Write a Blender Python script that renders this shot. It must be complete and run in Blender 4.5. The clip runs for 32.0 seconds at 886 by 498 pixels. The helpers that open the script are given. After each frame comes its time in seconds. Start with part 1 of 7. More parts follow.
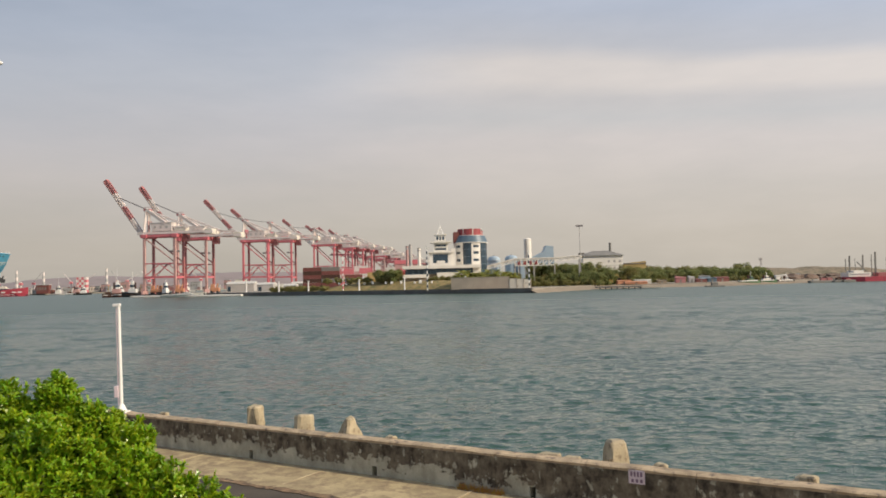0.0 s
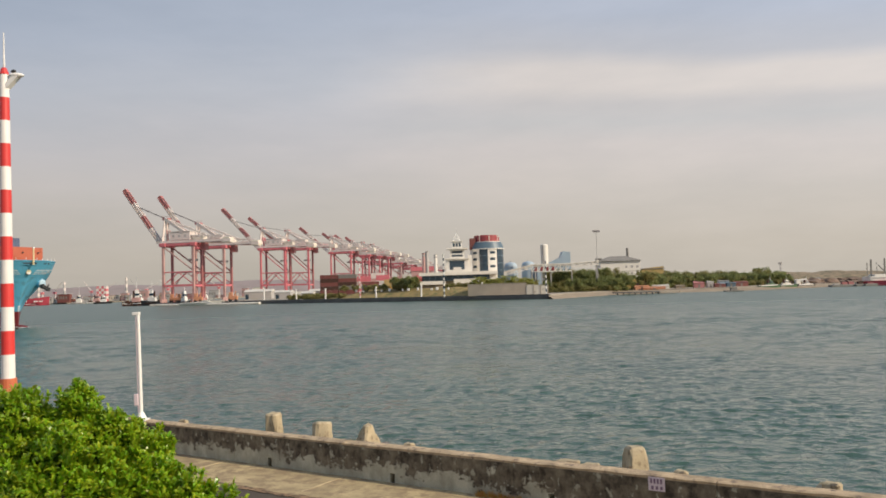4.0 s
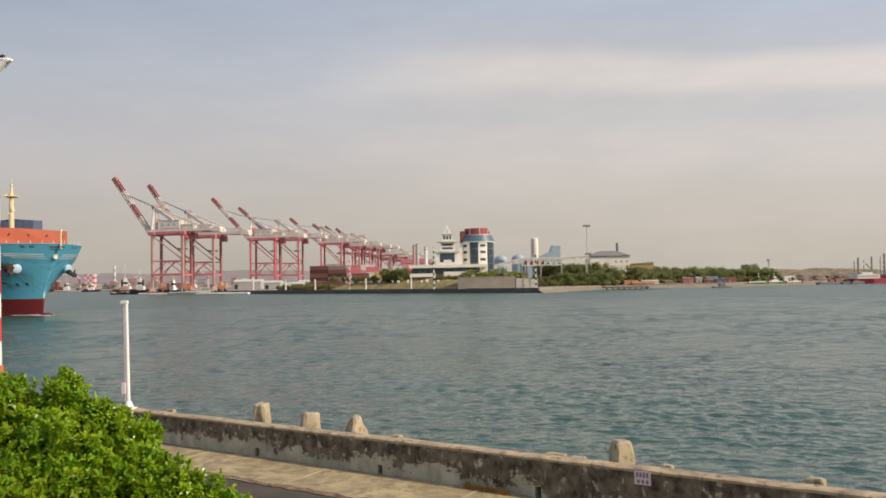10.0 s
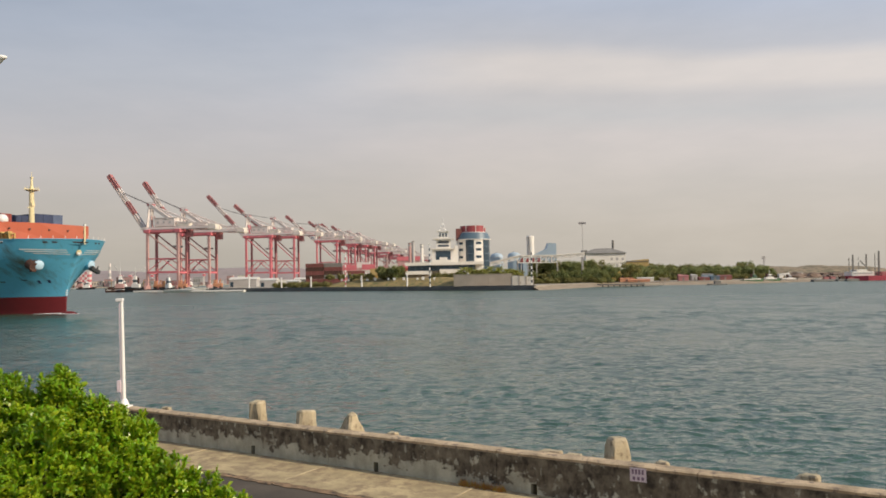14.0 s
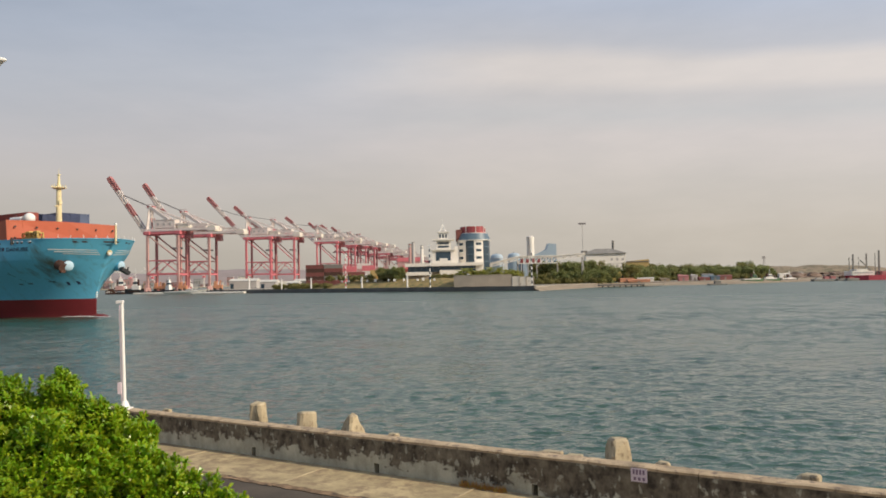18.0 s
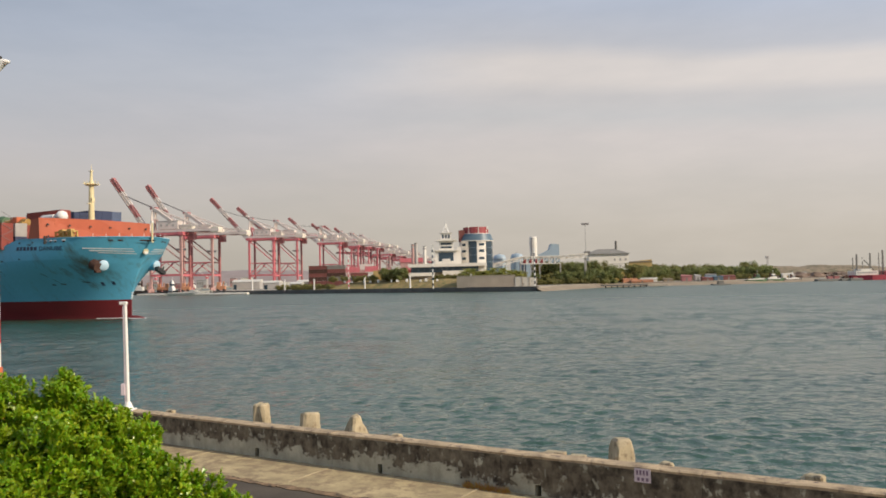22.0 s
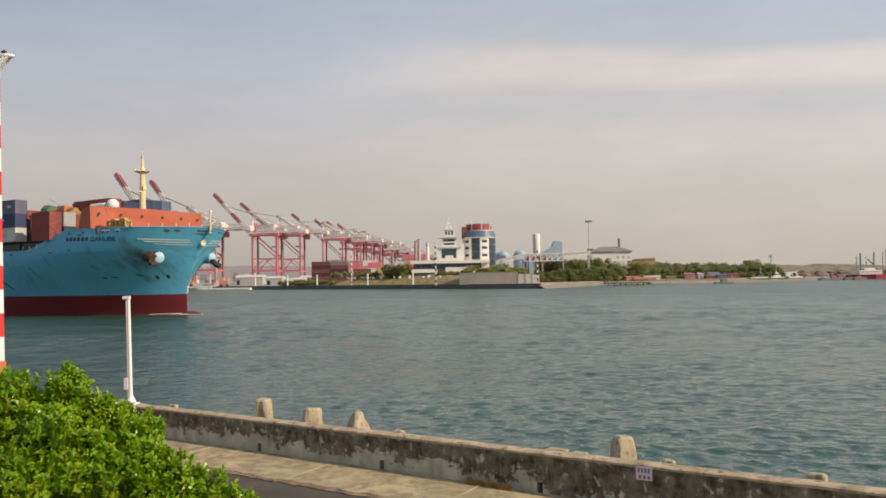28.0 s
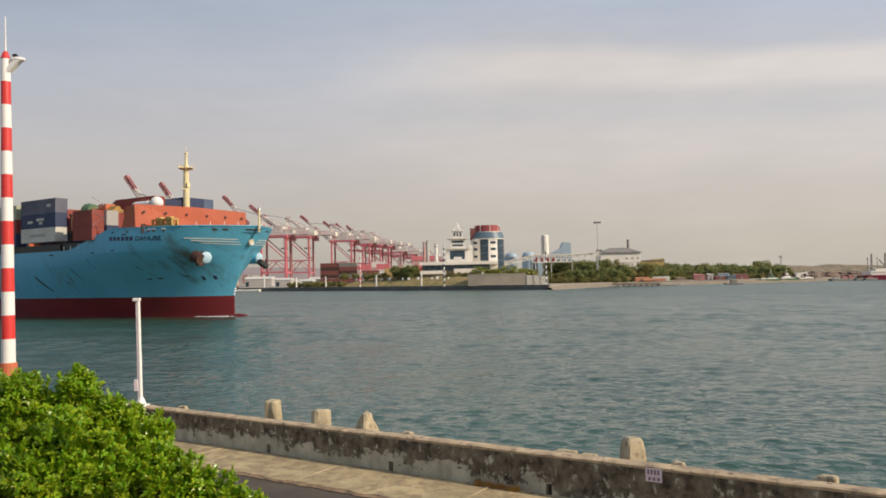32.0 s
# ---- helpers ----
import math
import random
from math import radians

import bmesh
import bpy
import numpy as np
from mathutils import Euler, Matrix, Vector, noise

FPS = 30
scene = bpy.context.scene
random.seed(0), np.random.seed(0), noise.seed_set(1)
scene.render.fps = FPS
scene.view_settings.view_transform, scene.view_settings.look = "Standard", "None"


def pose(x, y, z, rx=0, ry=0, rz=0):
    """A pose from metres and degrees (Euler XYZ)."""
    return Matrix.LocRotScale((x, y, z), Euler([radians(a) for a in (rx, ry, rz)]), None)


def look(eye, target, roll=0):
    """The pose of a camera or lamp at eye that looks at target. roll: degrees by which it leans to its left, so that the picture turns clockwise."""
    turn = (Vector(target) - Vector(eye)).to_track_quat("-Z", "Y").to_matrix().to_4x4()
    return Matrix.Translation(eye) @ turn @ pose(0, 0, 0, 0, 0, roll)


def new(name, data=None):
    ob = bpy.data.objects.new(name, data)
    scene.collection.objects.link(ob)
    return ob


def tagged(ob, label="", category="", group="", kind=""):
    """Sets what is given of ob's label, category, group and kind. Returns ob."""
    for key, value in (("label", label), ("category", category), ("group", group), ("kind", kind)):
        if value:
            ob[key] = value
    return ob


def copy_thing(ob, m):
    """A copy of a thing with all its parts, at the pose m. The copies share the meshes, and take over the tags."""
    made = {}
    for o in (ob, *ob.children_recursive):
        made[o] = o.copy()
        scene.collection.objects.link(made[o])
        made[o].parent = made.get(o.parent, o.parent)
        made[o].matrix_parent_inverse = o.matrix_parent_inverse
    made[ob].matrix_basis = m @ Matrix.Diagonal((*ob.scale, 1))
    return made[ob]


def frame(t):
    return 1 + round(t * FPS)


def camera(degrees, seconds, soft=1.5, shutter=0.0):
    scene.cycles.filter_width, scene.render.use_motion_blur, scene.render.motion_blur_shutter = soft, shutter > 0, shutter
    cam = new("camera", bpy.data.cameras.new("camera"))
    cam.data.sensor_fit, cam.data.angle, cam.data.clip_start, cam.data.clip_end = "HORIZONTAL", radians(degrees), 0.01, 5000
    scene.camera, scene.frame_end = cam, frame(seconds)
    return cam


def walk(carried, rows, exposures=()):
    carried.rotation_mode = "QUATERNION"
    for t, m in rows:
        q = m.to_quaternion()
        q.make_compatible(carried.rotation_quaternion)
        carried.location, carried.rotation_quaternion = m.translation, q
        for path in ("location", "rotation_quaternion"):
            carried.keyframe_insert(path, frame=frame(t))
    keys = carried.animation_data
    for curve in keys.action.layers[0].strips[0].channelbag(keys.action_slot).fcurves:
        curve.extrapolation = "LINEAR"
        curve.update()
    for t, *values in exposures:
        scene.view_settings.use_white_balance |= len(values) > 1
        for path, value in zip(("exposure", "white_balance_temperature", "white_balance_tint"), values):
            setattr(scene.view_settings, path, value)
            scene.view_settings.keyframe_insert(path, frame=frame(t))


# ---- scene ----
cam = camera(60, 32.0, soft=1.75)
EYE = Vector((0, 0, 6.5))


def aim(yaw, pitch, lean):
    a, b = radians(yaw), radians(pitch)
    return look(EYE, EYE + Vector((-math.sin(a) * math.cos(b), math.cos(a) * math.cos(b), math.sin(b))), lean)


# seconds, turn to the left, tilt up, lean, in degrees: a camera held by hand on one spot
HELD = [
    (0, -0.570, 2.360, -1.434), (0.5, -0.434, 2.434, -1.612), (1, -0.236, 2.536, -1.886), (1.5, -0.025, 2.638, -2.036), (2, 0.195, 2.730, -2.038),
    (2.5, 0.321, 2.801, -2.047), (3, 0.438, 2.869, -2.050), (3.5, 0.565, 2.904, -1.996), (5.5, 0.557, 2.750, -1.082), (6, 0.482, 2.713, -1.002),
    (6.5, 0.419, 2.666, -0.999), (7, 0.364, 2.585, -1.038), (7.5, 0.245, 2.523, -1.081), (8, 0.118, 2.452, -1.032), (8.5, 0.058, 2.444, -1.056),
    (9, -0.000, 2.382, -1.101), (9.5, -0.043, 2.340, -1.174), (10, -0.058, 2.313, -1.070), (10.5, -0.118, 2.317, -1.115), (11, -0.188, 2.315, -1.106),
    (11.5, -0.209, 2.266, -1.169), (12, -0.244, 2.209, -1.180), (12.5, -0.246, 2.187, -1.129), (13, -0.303, 2.123, -1.053), (13.5, -0.318, 2.116, -1.088),
    (14, -0.362, 2.119, -1.111), (14.5, -0.354, 2.120, -1.128), (16.5, -0.463, 2.125, -1.218), (17, -0.405, 2.138, -1.249), (17.5, -0.369, 2.138, -1.250),
    (18, -0.360, 2.188, -1.305), (18.5, -0.337, 2.232, -1.353), (19, -0.348, 2.262, -1.278), (19.5, -0.364, 2.235, -1.184), (20, -0.364, 2.235, -1.184),
    (20.5, -0.305, 2.248, -1.222), (21, -0.243, 2.252, -1.349), (21.5, -0.190, 2.239, -1.405), (22, -0.149, 2.239, -1.410), (22.5, -0.113, 2.205, -1.306),
    (23, -0.054, 2.212, -1.265), (23.5, -0.027, 2.182, -1.243), (24, 0.009, 2.118, -1.232), (24.5, 0.026, 2.074, -1.158), (25, 0.061, 2.054, -1.107),
    (25.5, 0.068, 2.038, -1.153), (27.5, 0.068, 1.995, -1.080), (28, 0.079, 1.992, -1.061), (28.5, 0.068, 1.990, -0.983), (29, 0.119, 1.992, -0.983),
    (29.5, 0.197, 1.978, -0.820), (30, 0.346, 1.977, -0.918), (30.5, 0.451, 1.991, -0.961), (31, 0.510, 1.993, -0.965), (31.5, 0.629, 2.058, -1.124),
    (32, 0.710, 2.108, -1.158),
]
walk(cam, [(t, aim(*angles)) for t, *angles in HELD])

# ---- world, sun, exposure ----
SUN_TURN, SUN_HEIGHT = 113.0, 31.0     # degrees clockwise from +y, and above the horizon


def make_world():
    world = bpy.data.worlds.new("sky")
    scene.world = world
    world.use_nodes = True
    nt = world.node_tree
    nt.nodes.clear()
    n = nt.nodes.new
    lk = nt.links.new
    out, bg = n("ShaderNodeOutputWorld"), n("ShaderNodeBackground")
    sky = n("ShaderNodeTexSky")
    sky.sky_type, sky.sun_disc = "NISHITA", False
    sky.sun_elevation, sky.sun_rotation = radians(SUN_HEIGHT), radians(SUN_TURN)
    sky.air_density, sky.dust_density = 1.2, 3.0
    dim = n("ShaderNodeMix")
    dim.data_type, dim.blend_type = "RGBA", "MULTIPLY"
    dim.inputs["Factor"].default_value = 1.0
    dim.inputs["B"].default_value = (0.07, 0.07, 0.07, 1)
    lk(sky.outputs["Color"], dim.inputs["A"])
    co = n("ShaderNodeTexCoord")
    stretch = n("ShaderNodeMapping")
    stretch.inputs["Scale"].default_value = (1.3, 1.3, 5.0)
    lk(co.outputs["Generated"], stretch.inputs["Vector"])
    drift = n("ShaderNodeTexNoise")
    drift.inputs["Scale"].default_value, drift.inputs["Detail"].default_value = 1.6, 4.0
    lk(stretch.outputs["Vector"], drift.inputs["Vector"])
    sep = n("ShaderNodeSeparateXYZ")
    lk(co.outputs["Generated"], sep.inputs["Vector"])
    wob = n("ShaderNodeMath")
    wob.operation = "MULTIPLY_ADD"
    wob.inputs[1].default_value = 0.05
    lk(drift.outputs["Fac"], wob.inputs[0])
    # banks lie level along the shore, not round the viewer
    bow = n("ShaderNodeMath")
    bow.operation = "MULTIPLY"
    lk(sep.outputs["X"], bow.inputs[0])
    lk(sep.outputs["X"], bow.inputs[1])
    flat = n("ShaderNodeMath")
    flat.operation = "MULTIPLY_ADD"
    flat.inputs[1].default_value, flat.inputs[2].default_value = 0.75, 1.0
    lk(bow.outputs[0], flat.inputs[0])
    level = n("ShaderNodeMath")
    level.operation = "MULTIPLY"
    lk(flat.outputs[0], level.inputs[0])
    lk(sep.outputs["Z"], level.inputs[1])
    lk(level.outputs[0], wob.inputs[2])

    def gradient(stops):
        ramp = n("ShaderNodeValToRGB")
        cr = ramp.color_ramp
        while len(cr.elements) < len(stops):
            cr.elements.new(0.5)
        for e, (at, c) in zip(cr.elements, stops):
            e.position, e.color = at, (*c, 1)
        lk(wob.outputs[0], ramp.inputs["Fac"])
        return ramp.outputs["Color"]

    # hazy veil alone, and the veil with a bank of cloud across it
    veil = gradient([(0.0, (0.495, 0.45, 0.385)), (0.08, (0.525, 0.475, 0.415)), (0.15, (0.555, 0.507, 0.47)), (0.22, (0.55, 0.525, 0.53)),
                     (0.29, (0.50, 0.515, 0.56)), (0.36, (0.435, 0.475, 0.555)), (0.45, (0.375, 0.43, 0.53)), (1.0, (0.33, 0.41, 0.56))])
    bank = gradient([(0.0, (0.495, 0.45, 0.385)), (0.08, (0.525, 0.475, 0.415)), (0.15, (0.56, 0.512, 0.472)), (0.205, (0.59, 0.542, 0.52)),
                     (0.235, (0.535, 0.52, 0.515)), (0.258, (0.56, 0.53, 0.52)), (0.276, (0.655, 0.60, 0.565)), (0.302, (0.645, 0.595, 0.565)),
                     (0.322, (0.50, 0.50, 0.53)), (0.37, (0.445, 0.48, 0.56)), (0.5, (0.395, 0.45, 0.555)), (1.0, (0.33, 0.41, 0.56))])
    reach = n("ShaderNodeMath")
    reach.operation = "MULTIPLY_ADD"
    reach.inputs[1].default_value = 0.35
    lk(drift.outputs["Fac"], reach.inputs[0])
    lk(sep.outputs["X"], reach.inputs[2])
    span = n("ShaderNodeMapRange")
    span.interpolation_type = "SMOOTHSTEP"
    span.inputs["From Min"].default_value, span.inputs["From Max"].default_value = -0.02, 0.30
    lk(reach.outputs[0], span.inputs["Value"])
    ramp = n("ShaderNodeMix")
    ramp.data_type = "RGBA"
    lk(span.outputs["Result"], ramp.inputs["Factor"])
    lk(veil, ramp.inputs["A"])
    lk(bank, ramp.inputs["B"])
    wisps = n("ShaderNodeTexNoise")
    wisps.inputs["Scale"].default_value, wisps.inputs["Detail"].default_value = 3.5, 8.0
    wisps.inputs["Roughness"].default_value = 0.6
    lk(stretch.outputs["Vector"], wisps.inputs["Vector"])
    thin = n("ShaderNodeMapRange")
    thin.inputs["From Min"].default_value, thin.inputs["From Max"].default_value = 0.35, 0.75
    thin.inputs["To Min"].default_value, thin.inputs["To Max"].default_value = 0.82, 0.97
    lk(wisps.outputs["Fac"], thin.inputs["Value"])
    mix = n("ShaderNodeMix")
    mix.data_type = "RGBA"
    lk(thin.outputs["Result"], mix.inputs["Factor"])
    lk(dim.outputs["Result"], mix.inputs["A"])
    lk(ramp.outputs["Result"], mix.inputs["B"])
    # the sky brightens towards the sun's side
    side = n("ShaderNodeMath")
    side.operation = "MULTIPLY_ADD"
    side.inputs[1].default_value, side.inputs[2].default_value = 0.19, 1.12
    lk(sep.outputs["X"], side.inputs[0])
    lit = n("ShaderNodeVectorMath")
    lit.operation = "SCALE"
    lk(mix.outputs["Result"], lit.inputs[0])
    lk(side.outputs[0], lit.inputs["Scale"])
    lk(lit.outputs["Vector"], bg.inputs["Color"])
    bg.inputs["Strength"].default_value = 1.0
    lk(bg.outputs["Background"], out.inputs["Surface"])


make_world()
sun_data = bpy.data.lights.new("sun", "SUN")
sun_data.energy, sun_data.angle, sun_data.color = 4.3, radians(1.2), (1.0, 0.85, 0.66)
sun = new("sun", sun_data)
a, b = radians(SUN_TURN), radians(SUN_HEIGHT)
toward = Vector((math.sin(a) * math.cos(b), math.cos(a) * math.cos(b), math.sin(b)))
sun.matrix_world = look(toward * 200, (0, 0, 0))
scene.view_settings.exposure = 0.0


# ---- materials ----
def paint(name, color, rough=0.6, metal=0.0, vary=0.25, grain=1.0, dirt=(0.12, 0.09, 0.07), dirty=0.0, streak=0.0,
          bump=0.1, per_object=0.0):
    """A surface with two scales of variation; dirty: share of stains; streak: stains drawn out downwards."""
    m = bpy.data.materials.new(name)
    m.use_nodes = True
    nt = m.node_tree
    n, lk = nt.nodes.new, nt.links.new
    bs = nt.nodes["Principled BSDF"]
    bs.inputs["Roughness"].default_value, bs.inputs["Metallic"].default_value = rough, metal
    co = n("ShaderNodeTexCoord")
    mp = n("ShaderNodeMapping")
    mp.inputs["Scale"].default_value = (1, 1, 1.0 - 0.85 * streak)
    lk(co.outputs["Object"], mp.inputs["Vector"])
    big, fine = n("ShaderNodeTexNoise"), n("ShaderNodeTexNoise")
    big.inputs["Scale"].default_value, big.inputs["Detail"].default_value = 0.9 / grain, 6
    fine.inputs["Scale"].default_value, fine.inputs["Detail"].default_value = 14 / grain, 4
    lk(mp.outputs["Vector"], big.inputs["Vector"])
    lk(co.outputs["Object"], fine.inputs["Vector"])
    add = n("ShaderNodeMath")
    add.operation = "MULTIPLY_ADD"
    add.inputs[1].default_value = 0.4
    lk(fine.outputs["Fac"], add.inputs[0])
    lk(big.outputs["Fac"], add.inputs[2])
    rng = n("ShaderNodeMapRange")
    rng.inputs["From Min"].default_value, rng.inputs["From Max"].default_value = 0.45, 0.95
    rng.inputs["To Min"].default_value, rng.inputs["To Max"].default_value = 1 - vary, 1 + vary
    lk(add.outputs[0], rng.inputs["Value"])
    val = rng.outputs["Result"]
    if per_object:
        info = n("ShaderNodeObjectInfo")
        r2 = n("ShaderNodeMapRange")
        r2.inputs["To Min"].default_value, r2.inputs["To Max"].default_value = 1 - per_object, 1 + per_object
        lk(info.outputs["Random"], r2.inputs["Value"])
        mul = n("ShaderNodeMath")
        mul.operation = "MULTIPLY"
        lk(val, mul.inputs[0])
        lk(r2.outputs["Result"], mul.inputs[1])
        val = mul.outputs[0]
    hsv = n("ShaderNodeHueSaturation")
    hsv.inputs["Color"].default_value = (*color, 1)
    lk(val, hsv.inputs["Value"])
    last = hsv.outputs["Color"]
    if dirty:
        st = n("ShaderNodeTexNoise")
        st.inputs["Scale"].default_value, st.inputs["Detail"].default_value = 1.7 / grain, 8
        st.inputs["Roughness"].default_value = 0.65
        lk(mp.outputs["Vector"], st.inputs["Vector"])
        cut = n("ShaderNodeMapRange")
        cut.inputs["From Min"].default_value, cut.inputs["From Max"].default_value = 0.72 - dirty * 0.4, 0.84 - dirty * 0.4
        lk(st.outputs["Fac"], cut.inputs["Value"])
        mix = n("ShaderNodeMix")
        mix.data_type = "RGBA"
        mix.inputs["B"].default_value = (*dirt, 1)
        lk(cut.outputs["Result"], mix.inputs["Factor"])
        lk(last, mix.inputs["A"])
        last = mix.outputs["Result"]
    lk(last, bs.inputs["Base Color"])
    if bump:
        bp = n("ShaderNodeBump")
        bp.inputs["Strength"].default_value, bp.inputs["Distance"].default_value = bump, 0.03 * grain
        lk(add.outputs[0], bp.inputs["Height"])
        lk(bp.outputs["Normal"], bs.inputs["Normal"])
    return m


def water_material():
    m = bpy.data.materials.new("sea_water")
    m.use_nodes = True
    nt = m.node_tree
    n, lk = nt.nodes.new, nt.links.new
    bs = nt.nodes["Principled BSDF"]
    bs.inputs["Roughness"].default_value, bs.inputs["IOR"].default_value = 0.12, 1.6
    bs.inputs["Specular Tint"].default_value = (0.83, 1.0, 0.91, 1)
    co = n("ShaderNodeTexCoord")
    heights = None
    for scale, detail, weight, turn in ((0.11, 3, 0.36, 20), (0.55, 2, 0.26, 8), (1.7, 3, 0.19, 15)):
        mp = n("ShaderNodeMapping")
        mp.inputs["Rotation"].default_value = (0, 0, radians(turn))
        mp.inputs["Scale"].default_value = (0.9, 1.15, 1)
        lk(co.outputs["Object"], mp.inputs["Vector"])
        tx = n("ShaderNodeTexNoise")
        tx.inputs["Scale"].default_value, tx.inputs["Detail"].default_value = scale, detail
        lk(mp.outputs["Vector"], tx.inputs["Vector"])
        mul = n("ShaderNodeMath")
        mul.operation = "MULTIPLY_ADD"
        mul.inputs[1].default_value = weight
        lk(tx.outputs["Fac"], mul.inputs[0])
        if heights:
            lk(heights, mul.inputs[2])
        else:
            mul.inputs[2].default_value = 0
        heights = mul.outputs[0]
    bp = n("ShaderNodeBump")
    bp.inputs["Strength"].default_value, bp.inputs["Distance"].default_value = 1.0, 1.0
    lk(heights, bp.inputs["Height"])
    lk(bp.outputs["Normal"], bs.inputs["Normal"])
    out = n("ShaderNodeVectorMath")
    out.operation = "LENGTH"
    lk(co.outputs["Object"], out.inputs[0])
    chop = n("ShaderNodeMapRange")
    chop.inputs["From Min"].default_value, chop.inputs["From Max"].default_value = 30, 260
    chop.inputs["To Min"].default_value, chop.inputs["To Max"].default_value = 0.05, 0.30
    lk(out.outputs["Value"], chop.inputs["Value"])
    lk(chop.outputs["Result"], bs.inputs["Roughness"])
    patch = n("ShaderNodeTexNoise")
    patch.inputs["Scale"].default_value, patch.inputs["Detail"].default_value = 0.03, 4
    lk(co.outputs["Object"], patch.inputs["Vector"])
    ramp = n("ShaderNodeValToRGB")
    ramp.color_ramp.elements[0].position, ramp.color_ramp.elements[0].color = 0.35, (0.027, 0.061, 0.040, 1)
    ramp.color_ramp.elements[1].position, ramp.color_ramp.elements[1].color = 0.70, (0.038, 0.082, 0.054, 1)
    lk(patch.outputs["Fac"], ramp.inputs["Fac"])
    lk(ramp.outputs["Color"], bs.inputs["Base Color"])
    return m


def leaf_material(name, color, rough=0.45):
    m = paint(name, color, rough, vary=0.35, grain=0.5, bump=0)
    nt = m.node_tree
    bs = nt.nodes["Principled BSDF"]
    geo = nt.nodes.new("ShaderNodeNewGeometry")
    rng = nt.nodes.new("ShaderNodeMapRange")
    rng.inputs["To Min"].default_value, rng.inputs["To Max"].default_value = 0.46, 0.53
    nt.links.new(geo.outputs["Random Per Island"], rng.inputs["Value"])
    hsv = next(x for x in nt.nodes if x.bl_idname == "ShaderNodeHueSaturation")
    nt.links.new(rng.outputs["Result"], hsv.inputs["Hue"])
    tr = nt.nodes.new("ShaderNodeBsdfTranslucent")
    mix = nt.nodes.new("ShaderNodeMixShader")
    mix.inputs["Fac"].default_value = 0.4
    out = nt.nodes["Material Output"]
    nt.links.new(hsv.outputs["Color"], tr.inputs["Color"])
    nt.links.new(bs.outputs["BSDF"], mix.inputs[1])
    nt.links.new(tr.outputs["BSDF"], mix.inputs[2])
    nt.links.new(mix.outputs["Shader"], out.inputs["Surface"])
    return m


def wall_material():
    """Grey render below, weathered black-brown growth above with a ragged edge and runs."""
    m = paint("weathered_sea_wall", (0.44, 0.415, 0.315), 0.9, vary=0.4, grain=0.45, dirt=(0.19, 0.17, 0.125), dirty=0.6, streak=0.4, bump=0.5)
    nt = m.node_tree
    n, lk = nt.nodes.new, nt.links.new
    bs = nt.nodes["Principled BSDF"]
    base = next(x for x in nt.nodes if x.bl_idname == "ShaderNodeHueSaturation").outputs["Color"]
    co = n("ShaderNodeTexCoord")
    sep = n("ShaderNodeSeparateXYZ")
    lk(co.outputs["Object"], sep.inputs["Vector"])

    def field(scale, sz, detail):
        mp = n("ShaderNodeMapping")
        mp.inputs["Scale"].default_value = (1, 1, sz)
        tx = n("ShaderNodeTexNoise")
        tx.inputs["Scale"].default_value, tx.inputs["Detail"].default_value = scale, detail
        tx.inputs["Roughness"].default_value = 0.62
        lk(co.outputs["Object"], mp.inputs["Vector"])
        lk(mp.outputs["Vector"], tx.inputs["Vector"])
        return tx.outputs["Fac"]

    def math_node(op, x, y, z=None):
        k = n("ShaderNodeMath")
        k.operation = op
        for i, v in enumerate((x, y, z)):
            if v is None:
                continue
            if isinstance(v, (int, float)):
                k.inputs[i].default_value = v
            else:
                lk(v, k.inputs[i])
        return k.outputs[0]

    ragged = math_node("MULTIPLY_ADD", field(0.65, 1.3, 5), 1.45, sep.outputs["Z"])
    far = n("ShaderNodeMapRange")
    far.inputs["From Min"].default_value, far.inputs["From Max"].default_value = 8.5, 13.0
    far.inputs["To Min"].default_value, far.inputs["To Max"].default_value = -0.17, 0.06
    lk(sep.outputs["X"], far.inputs["Value"])
    ragged = math_node("ADD", ragged, far.outputs["Result"])
    patches = math_node("MULTIPLY_ADD", field(4.2, 1.2, 8), 1.1, ragged)
    cut = n("ShaderNodeMapRange")
    cut.inputs["From Min"].default_value, cut.inputs["From Max"].default_value = 3.66, 3.74
    lk(patches, cut.inputs["Value"])
    tone = n("ShaderNodeValToRGB")
    tone.color_ramp.elements[0].position, tone.color_ramp.elements[0].color = 0.42, (0.040, 0.030, 0.020, 1)
    tone.color_ramp.elements[1].position, tone.color_ramp.elements[1].color = 0.66, (0.25, 0.205, 0.14, 1)
    lk(math_node("MULTIPLY_ADD", field(8.0, 0.6, 6), 0.38, math_node("MULTIPLY", field(2.6, 1.0, 8), 0.66)), tone.inputs["Fac"])
    # pale scars where the growth has flaked off
    scar = n("ShaderNodeMapRange")
    scar.inputs["From Min"].default_value, scar.inputs["From Max"].default_value = 0.575, 0.63
    lk(field(4.6, 0.75, 5), scar.inputs["Value"])
    keep = math_node("SUBTRACT", 1.0, scar.outputs["Result"])
    cutv = math_node("MULTIPLY", cut.outputs["Result"], keep)
    mix = n("ShaderNodeMix")
    mix.data_type = "RGBA"
    lk(cutv, mix.inputs["Factor"])
    # older grey-brown bloom on the bare render
    bloom = n("ShaderNodeMapRange")
    bloom.inputs["From Min"].default_value, bloom.inputs["From Max"].default_value = 0.42, 0.66
    bloom.inputs["To Max"].default_value = 0.75
    lk(field(2.3, 0.55, 8), bloom.inputs["Value"])
    bare = n("ShaderNodeMix")
    bare.data_type = "RGBA"
    bare.inputs["B"].default_value = (0.25, 0.225, 0.16, 1)
